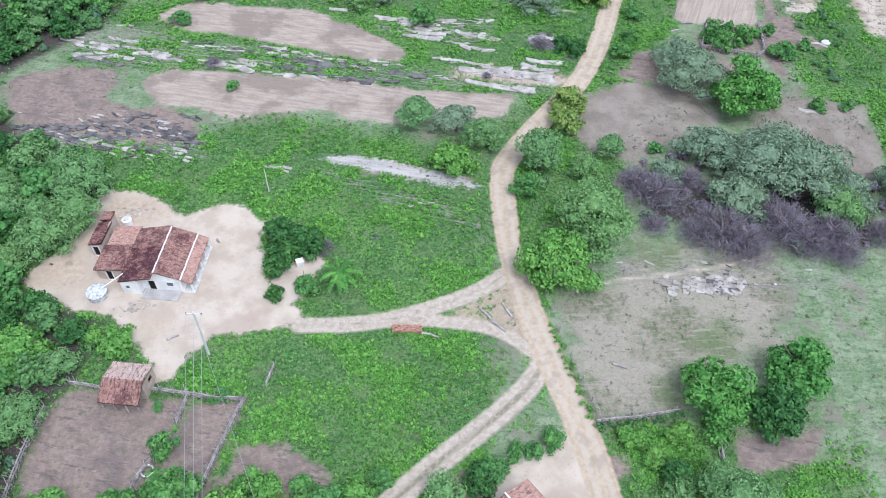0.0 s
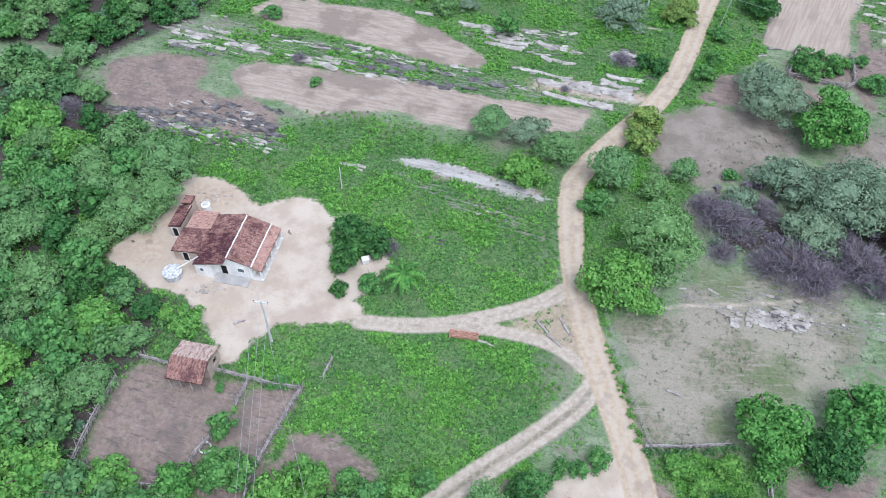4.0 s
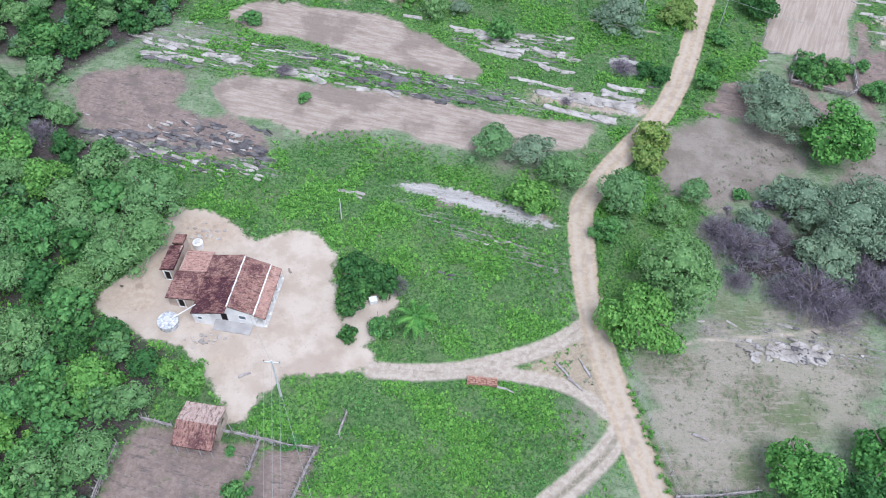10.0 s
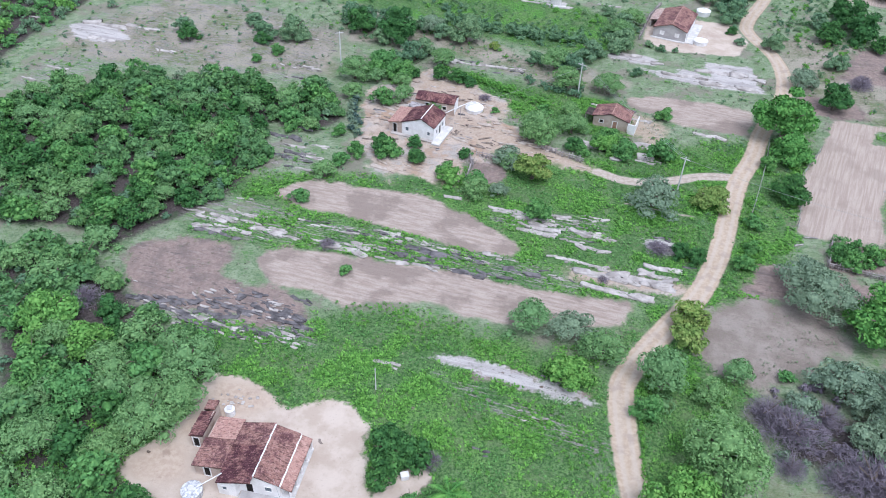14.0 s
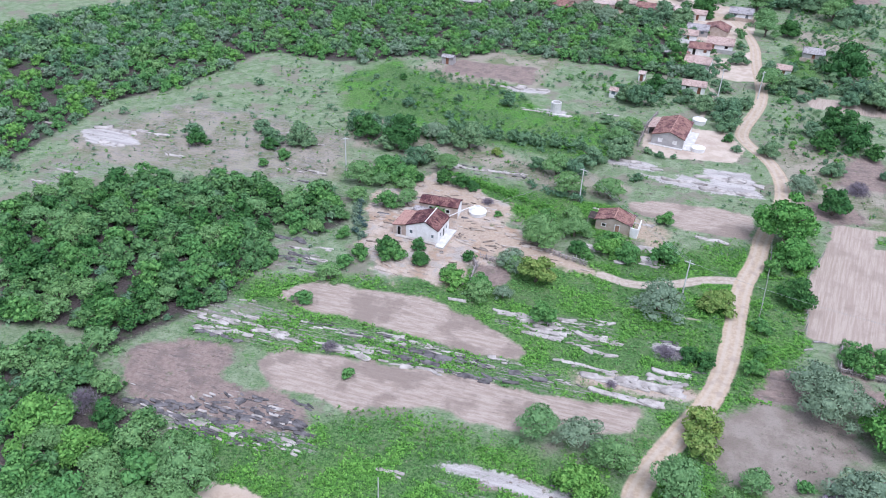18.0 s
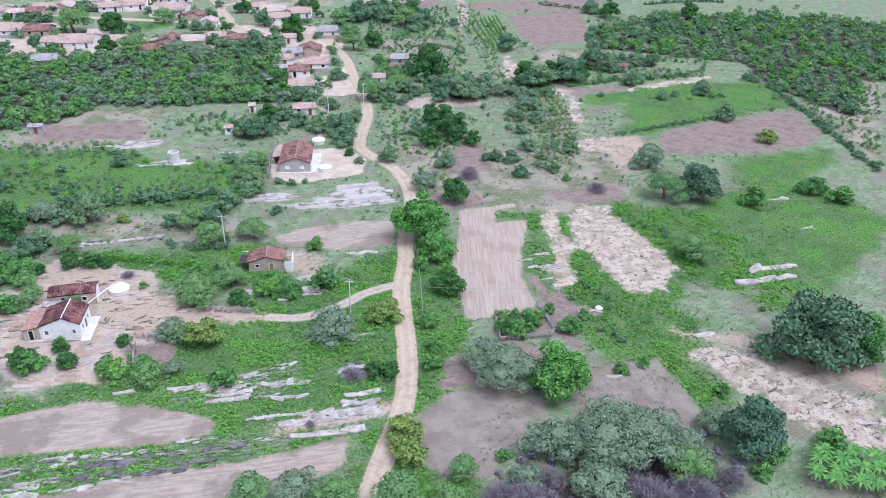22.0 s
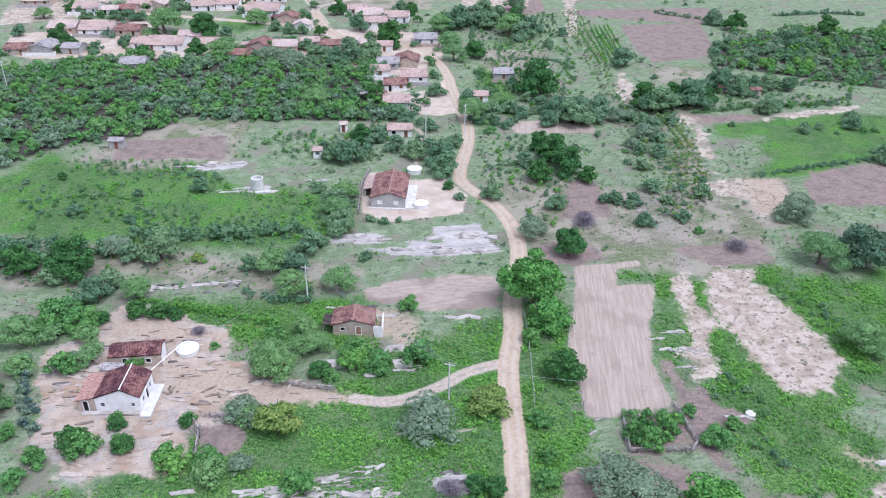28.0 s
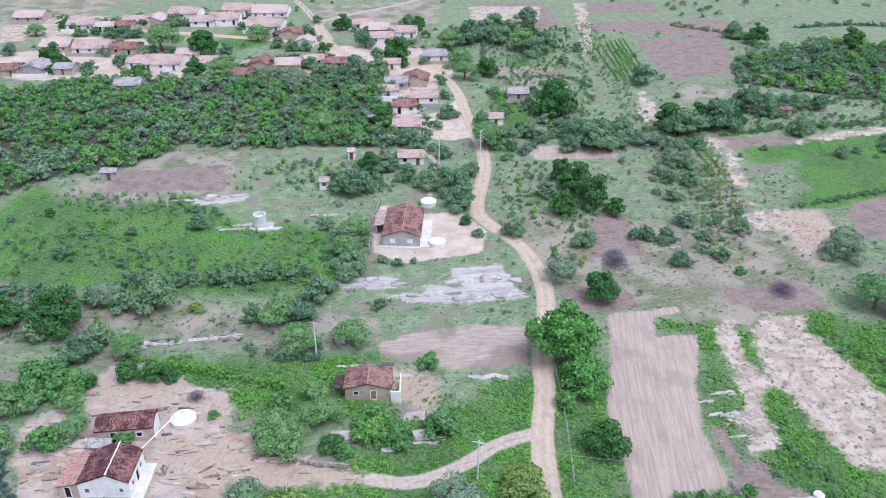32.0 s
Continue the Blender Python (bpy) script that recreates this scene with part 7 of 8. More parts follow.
wall(h0, [(0.4, 2.9), (8.1, 2.9)], 0.2, WHITE, [(1.5, 2.4, 0, 2.05), (4.0, 4.9, 1.0, 2.0)], "y", -2.8)
wall(h0, [(0.3, 2.2), (6.8, 2.2)], 0.18, TANWALL, [], "y", 6.5)
wall(h0, [(3.0, 2.85), (6.5, 2.2)], 0.18, TANWALL, [(4.2, 5.0, 0, 1.9)], "x", 0.3)
leaf_in(h0, "door", -0.5, 0.4, 0, 2.05, "x", 0.2, 0.2, DARK)
leaf_in(h0, "door", 1.5, 2.4, 0, 2.05, "y", -2.8, 0.2, DARK)
leaf_in(h0, "window", 4.0, 4.9, 1.0, 2.0, "y", -2.8, 0.2, DOORBLUE)
leaf_in(h0, "door", 4.2, 5.0, 0, 1.9, "x", 0.3, 0.18, DARK)
plain_house(43.2, 214.2, 6.4, "w", -12, 5.0, "roadside_house", "roadside houses")
plain_house(-50, 372.2, 10, "r", -14)
plain_house(-41, 366.6, 6.6, "w", -10)
plain_house(-34.6, 367.1, 7.6, "r", -18)
plain_house(-29.8, 372.9, 10.2, "r", -12)
plain_house(-23.2, 373.4, 9.1, "r", 70)
plain_house(-55, 342.2, 10.2, "r", -14)
plain_house(-42.8, 338, 12.2, "r", -10)
plain_house(-31.4, 333.2, 9.1, "r", -18)
plain_house(-66.3, 315.1, 7.4, "g", -12)
plain_house(-58.2, 315.3, 8.4, "g", 70)
plain_house(-25.8, 314.3, 7.7, "r", -15)
plain_house(-17.9, 312.6, 12.5, "r", -14)
plain_house(-27.8, 290.3, 8, "g", -10)
plain_house(-3.7, 309.4, 7.7, "r", -18)
plain_house(-10, 320.9, 7.9, "w", -12)
plain_house(13.6, 302.8, 8.6, "r", 70)
plain_house(22.1, 301, 8.6, "r", -15)
plain_house(6.3, 293.1, 7.4, "r", -14)
plain_house(19.1, 356, 13.5, "w", -18)
plain_house(4.1, 369.8, 11.5, "r", -12)
plain_house(27.1, 340.5, 7.8, "r", 70)
plain_house(23, 378.4, 14.4, "w", -15)
plain_house(10.1, 385.4, 12.1, "r", -14)
plain_house(30.9, 303.9, 7, "r", -10)
plain_house(37.6, 298.9, 6.8, "r", -18)
plain_house(47.3, 295.4, 6.2, "r", 70)
plain_house(56, 293.5, 5.8, "r", -15)
plain_house(59.7, 327.5, 9, "r", -14)
plain_house(59.8, 340.9, 11.2, "r", -10)
plain_house(69.7, 334.2, 9.9, "r", -18)
plain_house(72.6, 299.9, 8.4, "w", -12)
plain_house(59.6, 274.9, 8.2, "g", 70)
plain_house(52.9, 273.3, 7.2, "g", -15)
plain_house(58, 258.2, 8.3, "r", -14)
plain_house(50.3, 251.4, 6.7, "w", -10)
plain_house(47.6, 236.3, 7.6, "r", -18)
plain_house(48.7, 266, 6, "r", -12)
plain_house(42.8, 242.1, 4.2, "g", 70)
plain_house(72.8, 235.1, 4.2, "r", -15)
plain_house(86.7, 254.5, 6.3, "g", -14)
plain_house(-4.8, 367.7, 9.1, "w", -10)
plain_house(-11.4, 383.3, 11.8, "r", -18)
plain_house(-71, 390.3, 11.5, "r", -12)
plain_house(31.1, 327.7, 6.3, "w", 70)
plain_house(61.3, 309.2, 6.1, "r", -14)
plain_house(56.4, 349.2, 8.2, "r", -10)
plain_house(-48.7, 312.5, 6.3, "g", -18)
for k, (x, y, w) in enumerate(HOUSED):
    if k % 3 == 0:
        yw = thing("yard_wall", site(x, y, -14), "low plastered wall round a village yard", "wall", "yard walls")
        d = 0.4 * w + 3.5
        for a, b, along, at in ((-0.5 * w - 1, 0.5 * w + 1, "x", -d), (-d + 0.16, -0.4 * w - 1, "y", 0.5 * w + 0.85)):
            wall(yw, [(a, 1.3), (b, 1.3)], 0.15, (WHITE, TANWALL, GREYWALL)[(k // 3) % 3], [], along, at)
yard_rng = np.random.default_rng(61)
spots = [(x + yard_rng.choice((-1, 1)) * (0.5 * w + yard_rng.uniform(0.5, 4.5)), y + yard_rng.uniform(-6.5, 7.5), yard_rng.uniform(2.2, 6.2)) for x, y, w in HOUSED for _ in range(4)]
for j, kind in enumerate(("shade", "wood", "mango")):
    thicket("yard_trees", spots[j::3], LEAF[kind], "small dark trees in the yards between the village houses", "trees", 70 + j)
plain_house(-28.1, 221.6, 3.5, "g", -15, 2.6, "hut", "field huts")
plain_house(20.1, 204.2, 2.1, "w", -15, 2.6, "hut", "field huts")
plain_house(29.2, 220.1, 1.7, "w", -15, 2.6, "hut", "field huts")
plain_house(149.1, 225.2, 3.4, "r", -15, 2.6, "hut", "field huts")
plain_house(157.4, 220.7, 3.4, "r", -15, 2.6, "hut", "field huts")


# ---- tanks, poles, wires ----
def water_tank(x, y, r, h, label, dome=0.35, material=None, name="cistern"):
    t = thing(name, site(x, y, 20), label, "water tank")
    bm = bmesh.new()
    n = 20
    ring = [[bm.verts.new((rr * math.cos(k * math.tau / n), rr * math.sin(k * math.tau / n), z)) for k in range(n)] for rr, z in ((r, -0.05), (r, h * 0.5), (r * 0.985, h))]
    for a, b in zip(ring, ring[1:]):
        for k in range(n):
            bm.faces.new((a[k], a[(k + 1) % n], b[(k + 1) % n], b[k]))
    bm.faces.new(ring[-1])
    part("body", bm, material or TANKWHITE, t)
    bm = bmesh.new()
    rows = [[bm.verts.new((rr * math.cos(k * math.tau / n), rr * math.sin(k * math.tau / n), z)) for k in range(n)] for rr, z in ((r * 1.05, h + 0.004), (r * 1.05, h + 0.07), (r * 0.6, h + 0.07 + dome * 0.65), (r * 0.18, h + 0.07 + dome))]
    for a, b in zip(rows, rows[1:]):
        for k in range(n):
            bm.faces.new((a[k], a[(k + 1) % n], b[(k + 1) % n], b[k]))
    bm.faces.new(rows[-1])
    lid = part("lid", bm, material or TANKWHITE, t)
    bm = bmesh.new()
    box(bm, -0.3, -0.3, h + 0.05 + dome, 0.3, 0.3, h + 0.14 + dome)
    part("hatch", bm, CONCRETE, lid)
    return t


water_tank(-11.0, 131.0, 1.75, 0.6, "bright white domed plastered rainwater cistern", 1.0)
water_tank(38.3, 171.8, 1.6, 0.8, "low white round rainwater cistern by the grey house", 0.4)
water_tank(41.2, 189.6, 1.7, 1.0, "white round cistern behind the grey house", 0.5)
water_tank(-33.6, 39.9, 1.15, 0.8, "round grey-white cement tank with a patterned lid", 0.15, plain("stained_cement", (0.3, 0.31, 0.33), (0.74, 0.74, 0.73), 3.2, fine=6.0))
water_tank(-33.2, 51.2, 0.6, 0.9, "small white water drum", 0.2, name="water_drum")
water_tank(8.6, 13.4, 0.6, 1.3, "raised white water tank behind the tiled house", 0.2, name="water_drum")
well = thing("stone_well", site(4.2, 188.4, 0), "tall pale cylindrical well tower on a bare rock", "well")
bm = bmesh.new()
for rr, ri, z0, z1 in ((1.35, 1.1, -0.1, 3.0),):
    n = 18
    rings = [[bm.verts.new((q * math.cos(k * math.tau / n), q * math.sin(k * math.tau / n), z)) for k in range(n)] for q, z in ((rr, z0), (rr, z1), (ri, z1), (ri, z1 - 0.7))]
    for a, b in zip(rings, rings[1:]):
        for k in range(n):
            bm.faces.new((a[k], a[(k + 1) % n], b[(k + 1) % n], b[k]))
    bm.faces.new(rings[-1])
part("shaft", bm, CONCRETE, well)
bm = bmesh.new()
box(bm, -1.7, -2.2, -0.05, 2.6, -1.2, 0.35)
part("apron", bm, CONCRETE, well)


def pole(x, y, tall, arm=True, turn=0.0, r=0.13):
    p = thing("utility_pole", site(x, y, turn), "slim pale concrete electricity pole" if arm else "short white wooden post pole", "pole", "utility poles")
    bm = bmesh.new()
    tube(bm, [(0, 0, -0.1), (0, 0, tall * 0.5), (0, 0, tall)], (r, r * 0.8, r * 0.6), 8)
    part("shaft", bm, POLEMAT, p)
    if arm:
        bm = bmesh.new()
        box(bm, -0.9, -0.06, tall - 0.45, 0.9, 0.06, tall - 0.33)
        bar = part("crossarm", bm, POLEMAT, p)
        for k in (-0.8, 0.0, 0.8):
            bm = bmesh.new()
            tube(bm, [(k, 0, tall - 0.33), (k, 0, tall - 0.2), (k, 0, tall - 0.12)], (0.05, 0.07, 0.03), 6)
            part("insulator", bm, DARKWOOD, bar)
    return p


def cable(a, b, sag, r=0.02):
    bm = bmesh.new()
    pts = [tuple(np.array(a) + (np.array(b) - a) * s - np.array([0, 0, sag * 4 * s * (1 - s)])) for s in np.linspace(0, 1, 13)]
    tube(bm, pts, [r] * 13, 4)
    bmesh.ops.recalc_face_normals(bm, faces=bm.faces[:])
    me = bpy.data.meshes.new("power_cable")
    bm.to_mesh(me)
    bm.free()
    me.materials.append(WIRE)
    tagged(new("power_cable", me), "thin sagging grey power cable between poles", "cable", "power cables")


for x, y, tall, arm, turn in ((-19.0, 32.3, 8.0, True, 0), (-16.4, 57.7, 4.0, False, 0), (-41.2, 144.5, 8.0, True, 20), (9.5, 140.5, 7.5, True, -30), (26.6, 109.3, 7.0, True, -30), (-62.8, 274.0, 9.0, True, 0), (60.4, 211.2, 8.0, True, 40), (49.6, 211.1, 8.0, True, 30), (-9.0, -14.0, 8.0, True, 0)):
    pole(x, y, tall, arm, turn, 0.15 if arm else 0.09)
for k in (-0.8, 0.0, 0.8):
    cable((-19.0 + k, 32.3, 7.85), (-9.0 + k, -14.0, 7.85), 0.7)
    cable((9.5 + k * 0.87, 140.5 - k * 0.5, 7.35), (26.6 + k * 0.87, 109.3 - k * 0.5, 6.85), 0.5)
cable((-19.0, 32.3, 7.4), (-8.8, 11.5, 4.0), 0.4)
pole(-8.8, 11.5, 4.1, False, 0, 0.08)
cable((26.6, 109.3, 6.7), (60.0, 96.0, 6.0), 0.8)
cable((-19.0, 32.3, 6.6), (-24.3, 40.9, 3.4), 0.3)
cable((9.5, 140.5, 6.6), (-16.0, 123.5, 3.3), 0.6)


# ---- fences and walls ----
STICK = bmesh.new()
tube(STICK, [(0, 0, -0.1), (0.02, 0.01, 0.6), (0, 0.02, 1.25)], (0.07, 0.06, 0.04), 5)
POST = bpy.data.meshes.new("post")
STICK.to_mesh(POST)
STICK.free()
POST.materials.append(WOOD)


def fence(label, tall, step, dense, *pts):
    """Posts along a line, with brushwood or wires between them."""
    p = np.array(pts, float)
    f = thing("fence", Matrix.Identity(4), label, "fence", "fences")
    rng = np.random.default_rng(int(abs(p.sum()) * 10))
    bm = bmesh.new()
    for a, b in zip(p, p[1:]):
        far_to = float(np.hypot(*(b - a)))
        m = max(1, int(far_to / step))
        for i in range(m):
            q = a + (b - a) * i / m
            o = sub("post", POST, f)
            o.location, o.scale = (q[0], q[1], 0), (1.1, 1.1, tall / 1.2 * rng.uniform(0.85, 1.2))
            o.rotation_euler = (rng.uniform(-0.08, 0.08), rng.uniform(-0.08, 0.08), rng.uniform(0, 6))
        if dense:
            for i in range(int(far_to / 0.13)):
                q = a + (b - a) * rng.random() + rng.normal(size=2) * 0.12
                e = q + rng.normal(size=2) * 0.3
                tube(bm, [(q[0], q[1], -0.05), (e[0], e[1], tall * rng.uniform(0.5, 1.05))], (0.06, 0.035), 4)
            for z in (0.35, 0.7):
                tube(bm, [(a[0], a[1], z * tall), ((a[0] + b[0]) / 2, (a[1] + b[1]) / 2, (z + 0.08) * tall), (b[0], b[1], z * tall)], (0.07, 0.08, 0.07), 5)
        else:
            for z in (0.4, 0.7, 0.95):
                tube(bm, [(*a, z * tall), (*b, z * tall)], (0.012, 0.012), 3)
    part("brushwood" if dense else "strand", bm, WOOD if dense else WIRE, f)


fence("grey brushwood corral fence of crooked sticks", 1.3, 1.4, True, (-34.5, 25), (-35, 20), (-35, 15), (-31.5, 14), (-28, 13.5), (-23.5, 13.5))
fence("brushwood fence of the small corral", 1.2, 1.3, True, (-20, 27), (-17, 26.5), (-14, 26.5), (-15, 23), (-16.5, 16.5), (-16.5, 13.5))
fence("dark brushwood fence dividing the corrals", 1.1, 1.2, True, (-20, 27), (-20.5, 23.5))
fence("dark brushwood fence dividing the corrals", 1.1, 1.2, True, (-22, 19.5), (-23, 17.5), (-23.5, 13.5))
fence("dark brushwood fence beside the barn", 1.1, 1.2, True, (-33, 28), (-29.5, 27.5))
fence("dark brushwood fence beside the barn", 1.1, 1.2, True, (-24.5, 27.5), (-20, 27))
fence("dark stick fence along the field edge", 1.0, 1.5, True, (23.5, 25), (27.5, 25.5), (32.5, 26.5))
fence("dark stick fence along the field edge", 1.0, 1.5, True, (36, 25), (36, 21))
fence("sparse wire fence with thin posts along the road", 1.3, 2.4, False, (24, 25), (22.5, 30), (20.5, 36.5), (19, 42.5), (18, 48))
fence("sparse wire fence with thin posts along the road", 1.3, 2.4, False, (38.5, 104.5), (42, 115), (44.5, 123.5), (46, 129.5))
fence("sparse wire fence with thin posts by the plot", 1.3, 2.4, False, (55, 127), (49.5, 117.5), (47, 107.5), (45, 100.5))
fence("dark stick fence round the yard garden", 1.2, 1.2, True, (2, 119.5), (6.5, 117), (10.5, 115.5))
fence("dark stick fence of the yard pen", 1.2, 1.2, True, (-10.5, 114.5), (-9.5, 111.5), (-10, 106.5))
fence("dark stick fence of the yard pen", 1.2, 1.2, True, (-9, 114.5), (-5.5, 113.5), (-2.5, 112))
fence("grey stick fence of the kitchen garden", 1.1, 1.4, True, (50, 98.5), (48, 92.5), (56.5, 90.5), (58, 91.5), (59, 99.5))
fence("old stone and stick fence in the pasture", 0.7, 1.6, True, (-11.5, 31), (-12, 28.5))
fence("grey stick fence behind the grey house", 1.1, 1.6, True, (24, 171), (27.5, 185), (31, 193.5))


# ---- rocks ----
def rock_arrays(rng, rough=0.13):
    """A lumpy slab: a squashed ball with broken faces."""
    v, f = ball(9, 6)
    v[:9, :2] *= 0.1
    v[-9:, :2] *= 0.1
    v = np.sign(v) * np.abs(v) ** 0.5
    v = v * (1 + rough * rng.normal(size=(len(v), 1)))
    v[:, 1] += 0.14 * np.sin(v[:, 0] * 2.2 + rng.uniform(0, 6)) * rng.uniform(0.4, 1.2)
    v[:, 2] = v[:, 2].clip(-0.5, 0.5) + 0.1 * rng.normal(size=len(v)) + 0.25 * v[:, 1] * rng.normal()
    return v, f


ROCKS = {}
for s in range(9):
    for m, mat in (("pale", ROCK), ("dark", ROCKDARK)):
        v, f = rock_arrays(np.random.default_rng(s + 50))
        ROCKS[s, m] = mesh_of("boulder", v, f, mat)


def boulder(x, y, long, broad, high, turn=-8, shade="pale"):
    k = int(abs(x * 13 + y * 7))
    o = new("boulder", ROCKS[k % 9, shade])
    o.matrix_world = site(x, y, turn + k % 17 - 8) @ Matrix.Diagonal((long / 2, broad / 2, high, 1))
    tagged(o, "flat weathered pale grey rock outcrop in grass" if shade == "pale" else "dark weathered rock outcrop among weeds", "rock", "rock outcrops")


LEDGES = {"pale": [], "dark": []}


def boulders(shade, *spots):
    """A broken ledge at each spot: one large slab, with smaller pieces along the strata and below it."""
    for x, y, long in spots:
        k = int(abs(x * 31 + y * 17)) % 10
        if depth_in("road", [x], [y])[0] > -0.3 - 0.25 * long:
            x, long = x - 0.3 * long, long * 0.7
        s = long * (0.42 if long > 3.2 else 0.55 if long > 1.6 else 0.9)
        boulder(x, y, s * (1.05 + 0.04 * k), min(s * 0.34, long * (0.085 + 0.009 * k)), 0.08 + 0.018 * long, -8 + 5 * math.sin(k * 1.7), shade)
        for i, step in enumerate((-0.36, 0.36)[: 0 if long < 1.6 else 2]):
            LEDGES[shade].append((x + step * long, y - 0.14 * step * long + 0.15 * math.sin(k + i * 2.3), long * (0.34 + 0.03 * ((k + i) % 5))))
        LEDGES[shade].append((x + long * 0.3, y - 0.4 - 0.05 * k, long * 0.36))


boulders("pale", (-15.9, 62.3, 3.5), (22.1, 83.1, 6.3), (23, 92.5, 5.3), (16, 84, 5.5), (11.8, 86.6, 4.3), (22.3, 85.7, 7.2), (3, 94.7, 6.4), (11.2, 94.9, 3.6), (1, 98, 4.7), (13.4, 94.2, 2.7), (5.7, 98.5, 4.7), (-49.4, 88.3, 5.4), (-45.4, 90.5, 4.1), (-45.8, 94.4, 2.8), (-37.9, 87.3, 3.1), (-24.7, 85.3, 3.9), (-19.8, 87.9, 3.5), (-6.2, 84.9, 3.9), (-30.1, 89.4, 3.2), (6.7, 87.7, 3.9), (10.1, 87, 4.3), (-40, 86.7, 3.6), (-52.9, 90, 3.7), (-46.4, 86.6, 3.6))
boulders("pale", (-21, 89.4, 4), (-15.8, 88.1, 3.5), (-10.7, 86.9, 3.5), (-3.7, 86.7, 3), (7.5, 95.7, 2.7), (12.6, 98.9, 3.7), (-2.2, 97.9, 4.7), (8.4, 92.2, 3.6), (-99.2, 154.3, 10.5), (-102.3, 127.1, 3.5), (-96.3, 147.1, 6.4), (-99.1, 132.4, 4.8), (-117.3, 155.6, 5.3), (-80.6, 144.3, 5), (-90.3, 154.5, 7.9), (21.5, 123, 2.8), (21.7, 117.7, 3.2), (16.8, 118.2, 2.7), (11.3, 121.4, 3.8), (23.7, 118.2, 2), (68.4, 116.2, 4.4), (66.4, 111.8, 5.2), (65.7, 107.2, 3.3), (64.6, 115.2, 2.9))
boulders("pale", (14.5, 137.2, 4), (21.7, 132.8, 4.9), (35, 129.1, 5.9), (-9.3, 150.7, 6.2), (-4.3, 150.5, 5.2), (-14.3, 151, 6.2), (-19.2, 151.3, 5.1), (25, 159.5, 6.9), (20.9, 162.3, 5.8), (33.1, 154, 9.1), (41, 156.8, 10.5), (46.7, 155.4, 7), (41.6, 150.8, 10.1), (-9.6, 204.9, 9.5), (-2.3, 204.9, 8.3), (5.1, 187.1, 5.8), (17.7, 190.2, 5.3), (-1.7, 188.7, 5.1), (11.3, 98.4, 2.7), (8.2, 97.7, 3), (11.4, 94.9, 2.9), (5.3, 98.5, 3.7), (2.4, 98.7, 3), (24.2, 92.5, 5.2))
boulders("pale", (41, 91.2, 3.1), (-3.4, 98.8, 3.7), (55.9, 83.2, 2.2), (109.6, 95.4, 10.2), (105.4, 92.2, 12.1), (67.3, 94.9, 4.1), (82.9, 75.3, 2.1), (82, 81.6, 6.9), (133.8, 119.9, 5.3), (129.3, 106.3, 3.7), (61.2, 77.4, 2.8), (68.2, 110.8, 4.5), (22.5, 85.5, 7.9), (18.7, 84.6, 8.7), (13, 84.5, 7.7), (15.2, 81.1, 10), (24.6, 92.3, 5.5), (12.8, 94, 3.6), (2.5, 97.4, 5.4), (2.8, 93.5, 6.2), (-48.9, 85.9, 5.3), (-47.6, 89, 4.5), (-44.1, 86, 4.4), (-42.7, 88.4, 3.6))
boulders("pale", (-39.4, 86.8, 5.3), (-36.4, 85.9, 4.4), (-44.3, 90.4, 3.6), (-26.2, 84.2, 6.9), (-18.9, 82.8, 5.1), (-13.7, 82.4, 4.2), (-23, 85.8, 5.2), (-30, 85.6, 4.4), (20.3, 83.9, 12.4), (11.6, 90.8, 5.2), (6.4, 94.9, 9.9), (13, 93.8, 4.5), (2.7, 96.5, 6.4), (23.2, 87.5, 7.6), (-29.6, 63.8, 3.2), (-38.6, 65.5, 4.5), (-44.6, 66.6, 5.3), (-38.1, 108.6, 4.1), (-42.2, 111.7, 4.2), (-38.6, 104.7, 3), (-37.6, 112.5, 3.1))
boulders("dark", (-14.1, 85.6, 6.1), (0.8, 83.4, 5.1), (-17.8, 86.8, 4.4), (-3.3, 82.1, 5.1), (-30.3, 67.6, 4.7), (-33.7, 68.1, 4.7), (-38.9, 69, 4.7), (-46.5, 69.5, 4.8), (-30, 72.2, 3.2), (-48.8, 69.1, 4), (-41.6, 67.4, 4.7), (6.2, 63.1, 2.9), (-2.3, 50.5, 2), (22.7, 93.6, 3.6), (-45, 114.6, 6.3), (-41.3, 109.3, 4.1), (-42.7, 118.1, 4.3), (-20, 88.9, 3.6), (-25.4, 88.7, 3.6), (-8, 86, 3.5), (-33.2, 90.3, 2.7), (22.7, 95.4, 3), (-14.3, 152, 4.1), (-3.4, 149.2, 3.1))
boulders("dark", (18.4, 136.3, 5), (91.6, 75.7, 5.8), (93, 71.9, 7.6), (96.7, 68.2, 5.6), (90, 78, 4.9), (-7.1, 84.9, 4), (-10.9, 85.5, 4.8), (-15.5, 86.5, 4), (-47.3, 67.3, 5.4), (-42.7, 65.9, 4.5), (-34.6, 65.1, 4.5), (-30.3, 68.5, 3.8), (-33.6, 69, 4.6), (-38.3, 68.8, 4.6), (-48.8, 85.2, 3.5), (-44.9, 84.4, 3.5), (-15.7, 84.1, 6), (-10.3, 82.4, 5.9), (-6.9, 81.7, 5), (-19.3, 84.8, 4.3), (26.7, 88.7, 2.6), (-44.3, 108.4, 5.1), (-39.8, 107.3, 4))
for x, y, long, broad in ((10.6, 122, 3.5, 1.575), (21.4, 123.1, 3.3, 1.65), (21.8, 119.1, 3.4, 2.04), (16.5, 118.3, 2.7, 2.16), (-11.6, 100.6, 3.2, 0.64), (61.6, 77.3, 2.8, 0.98)):
    boulder(x, y, long, broad, 0.45)


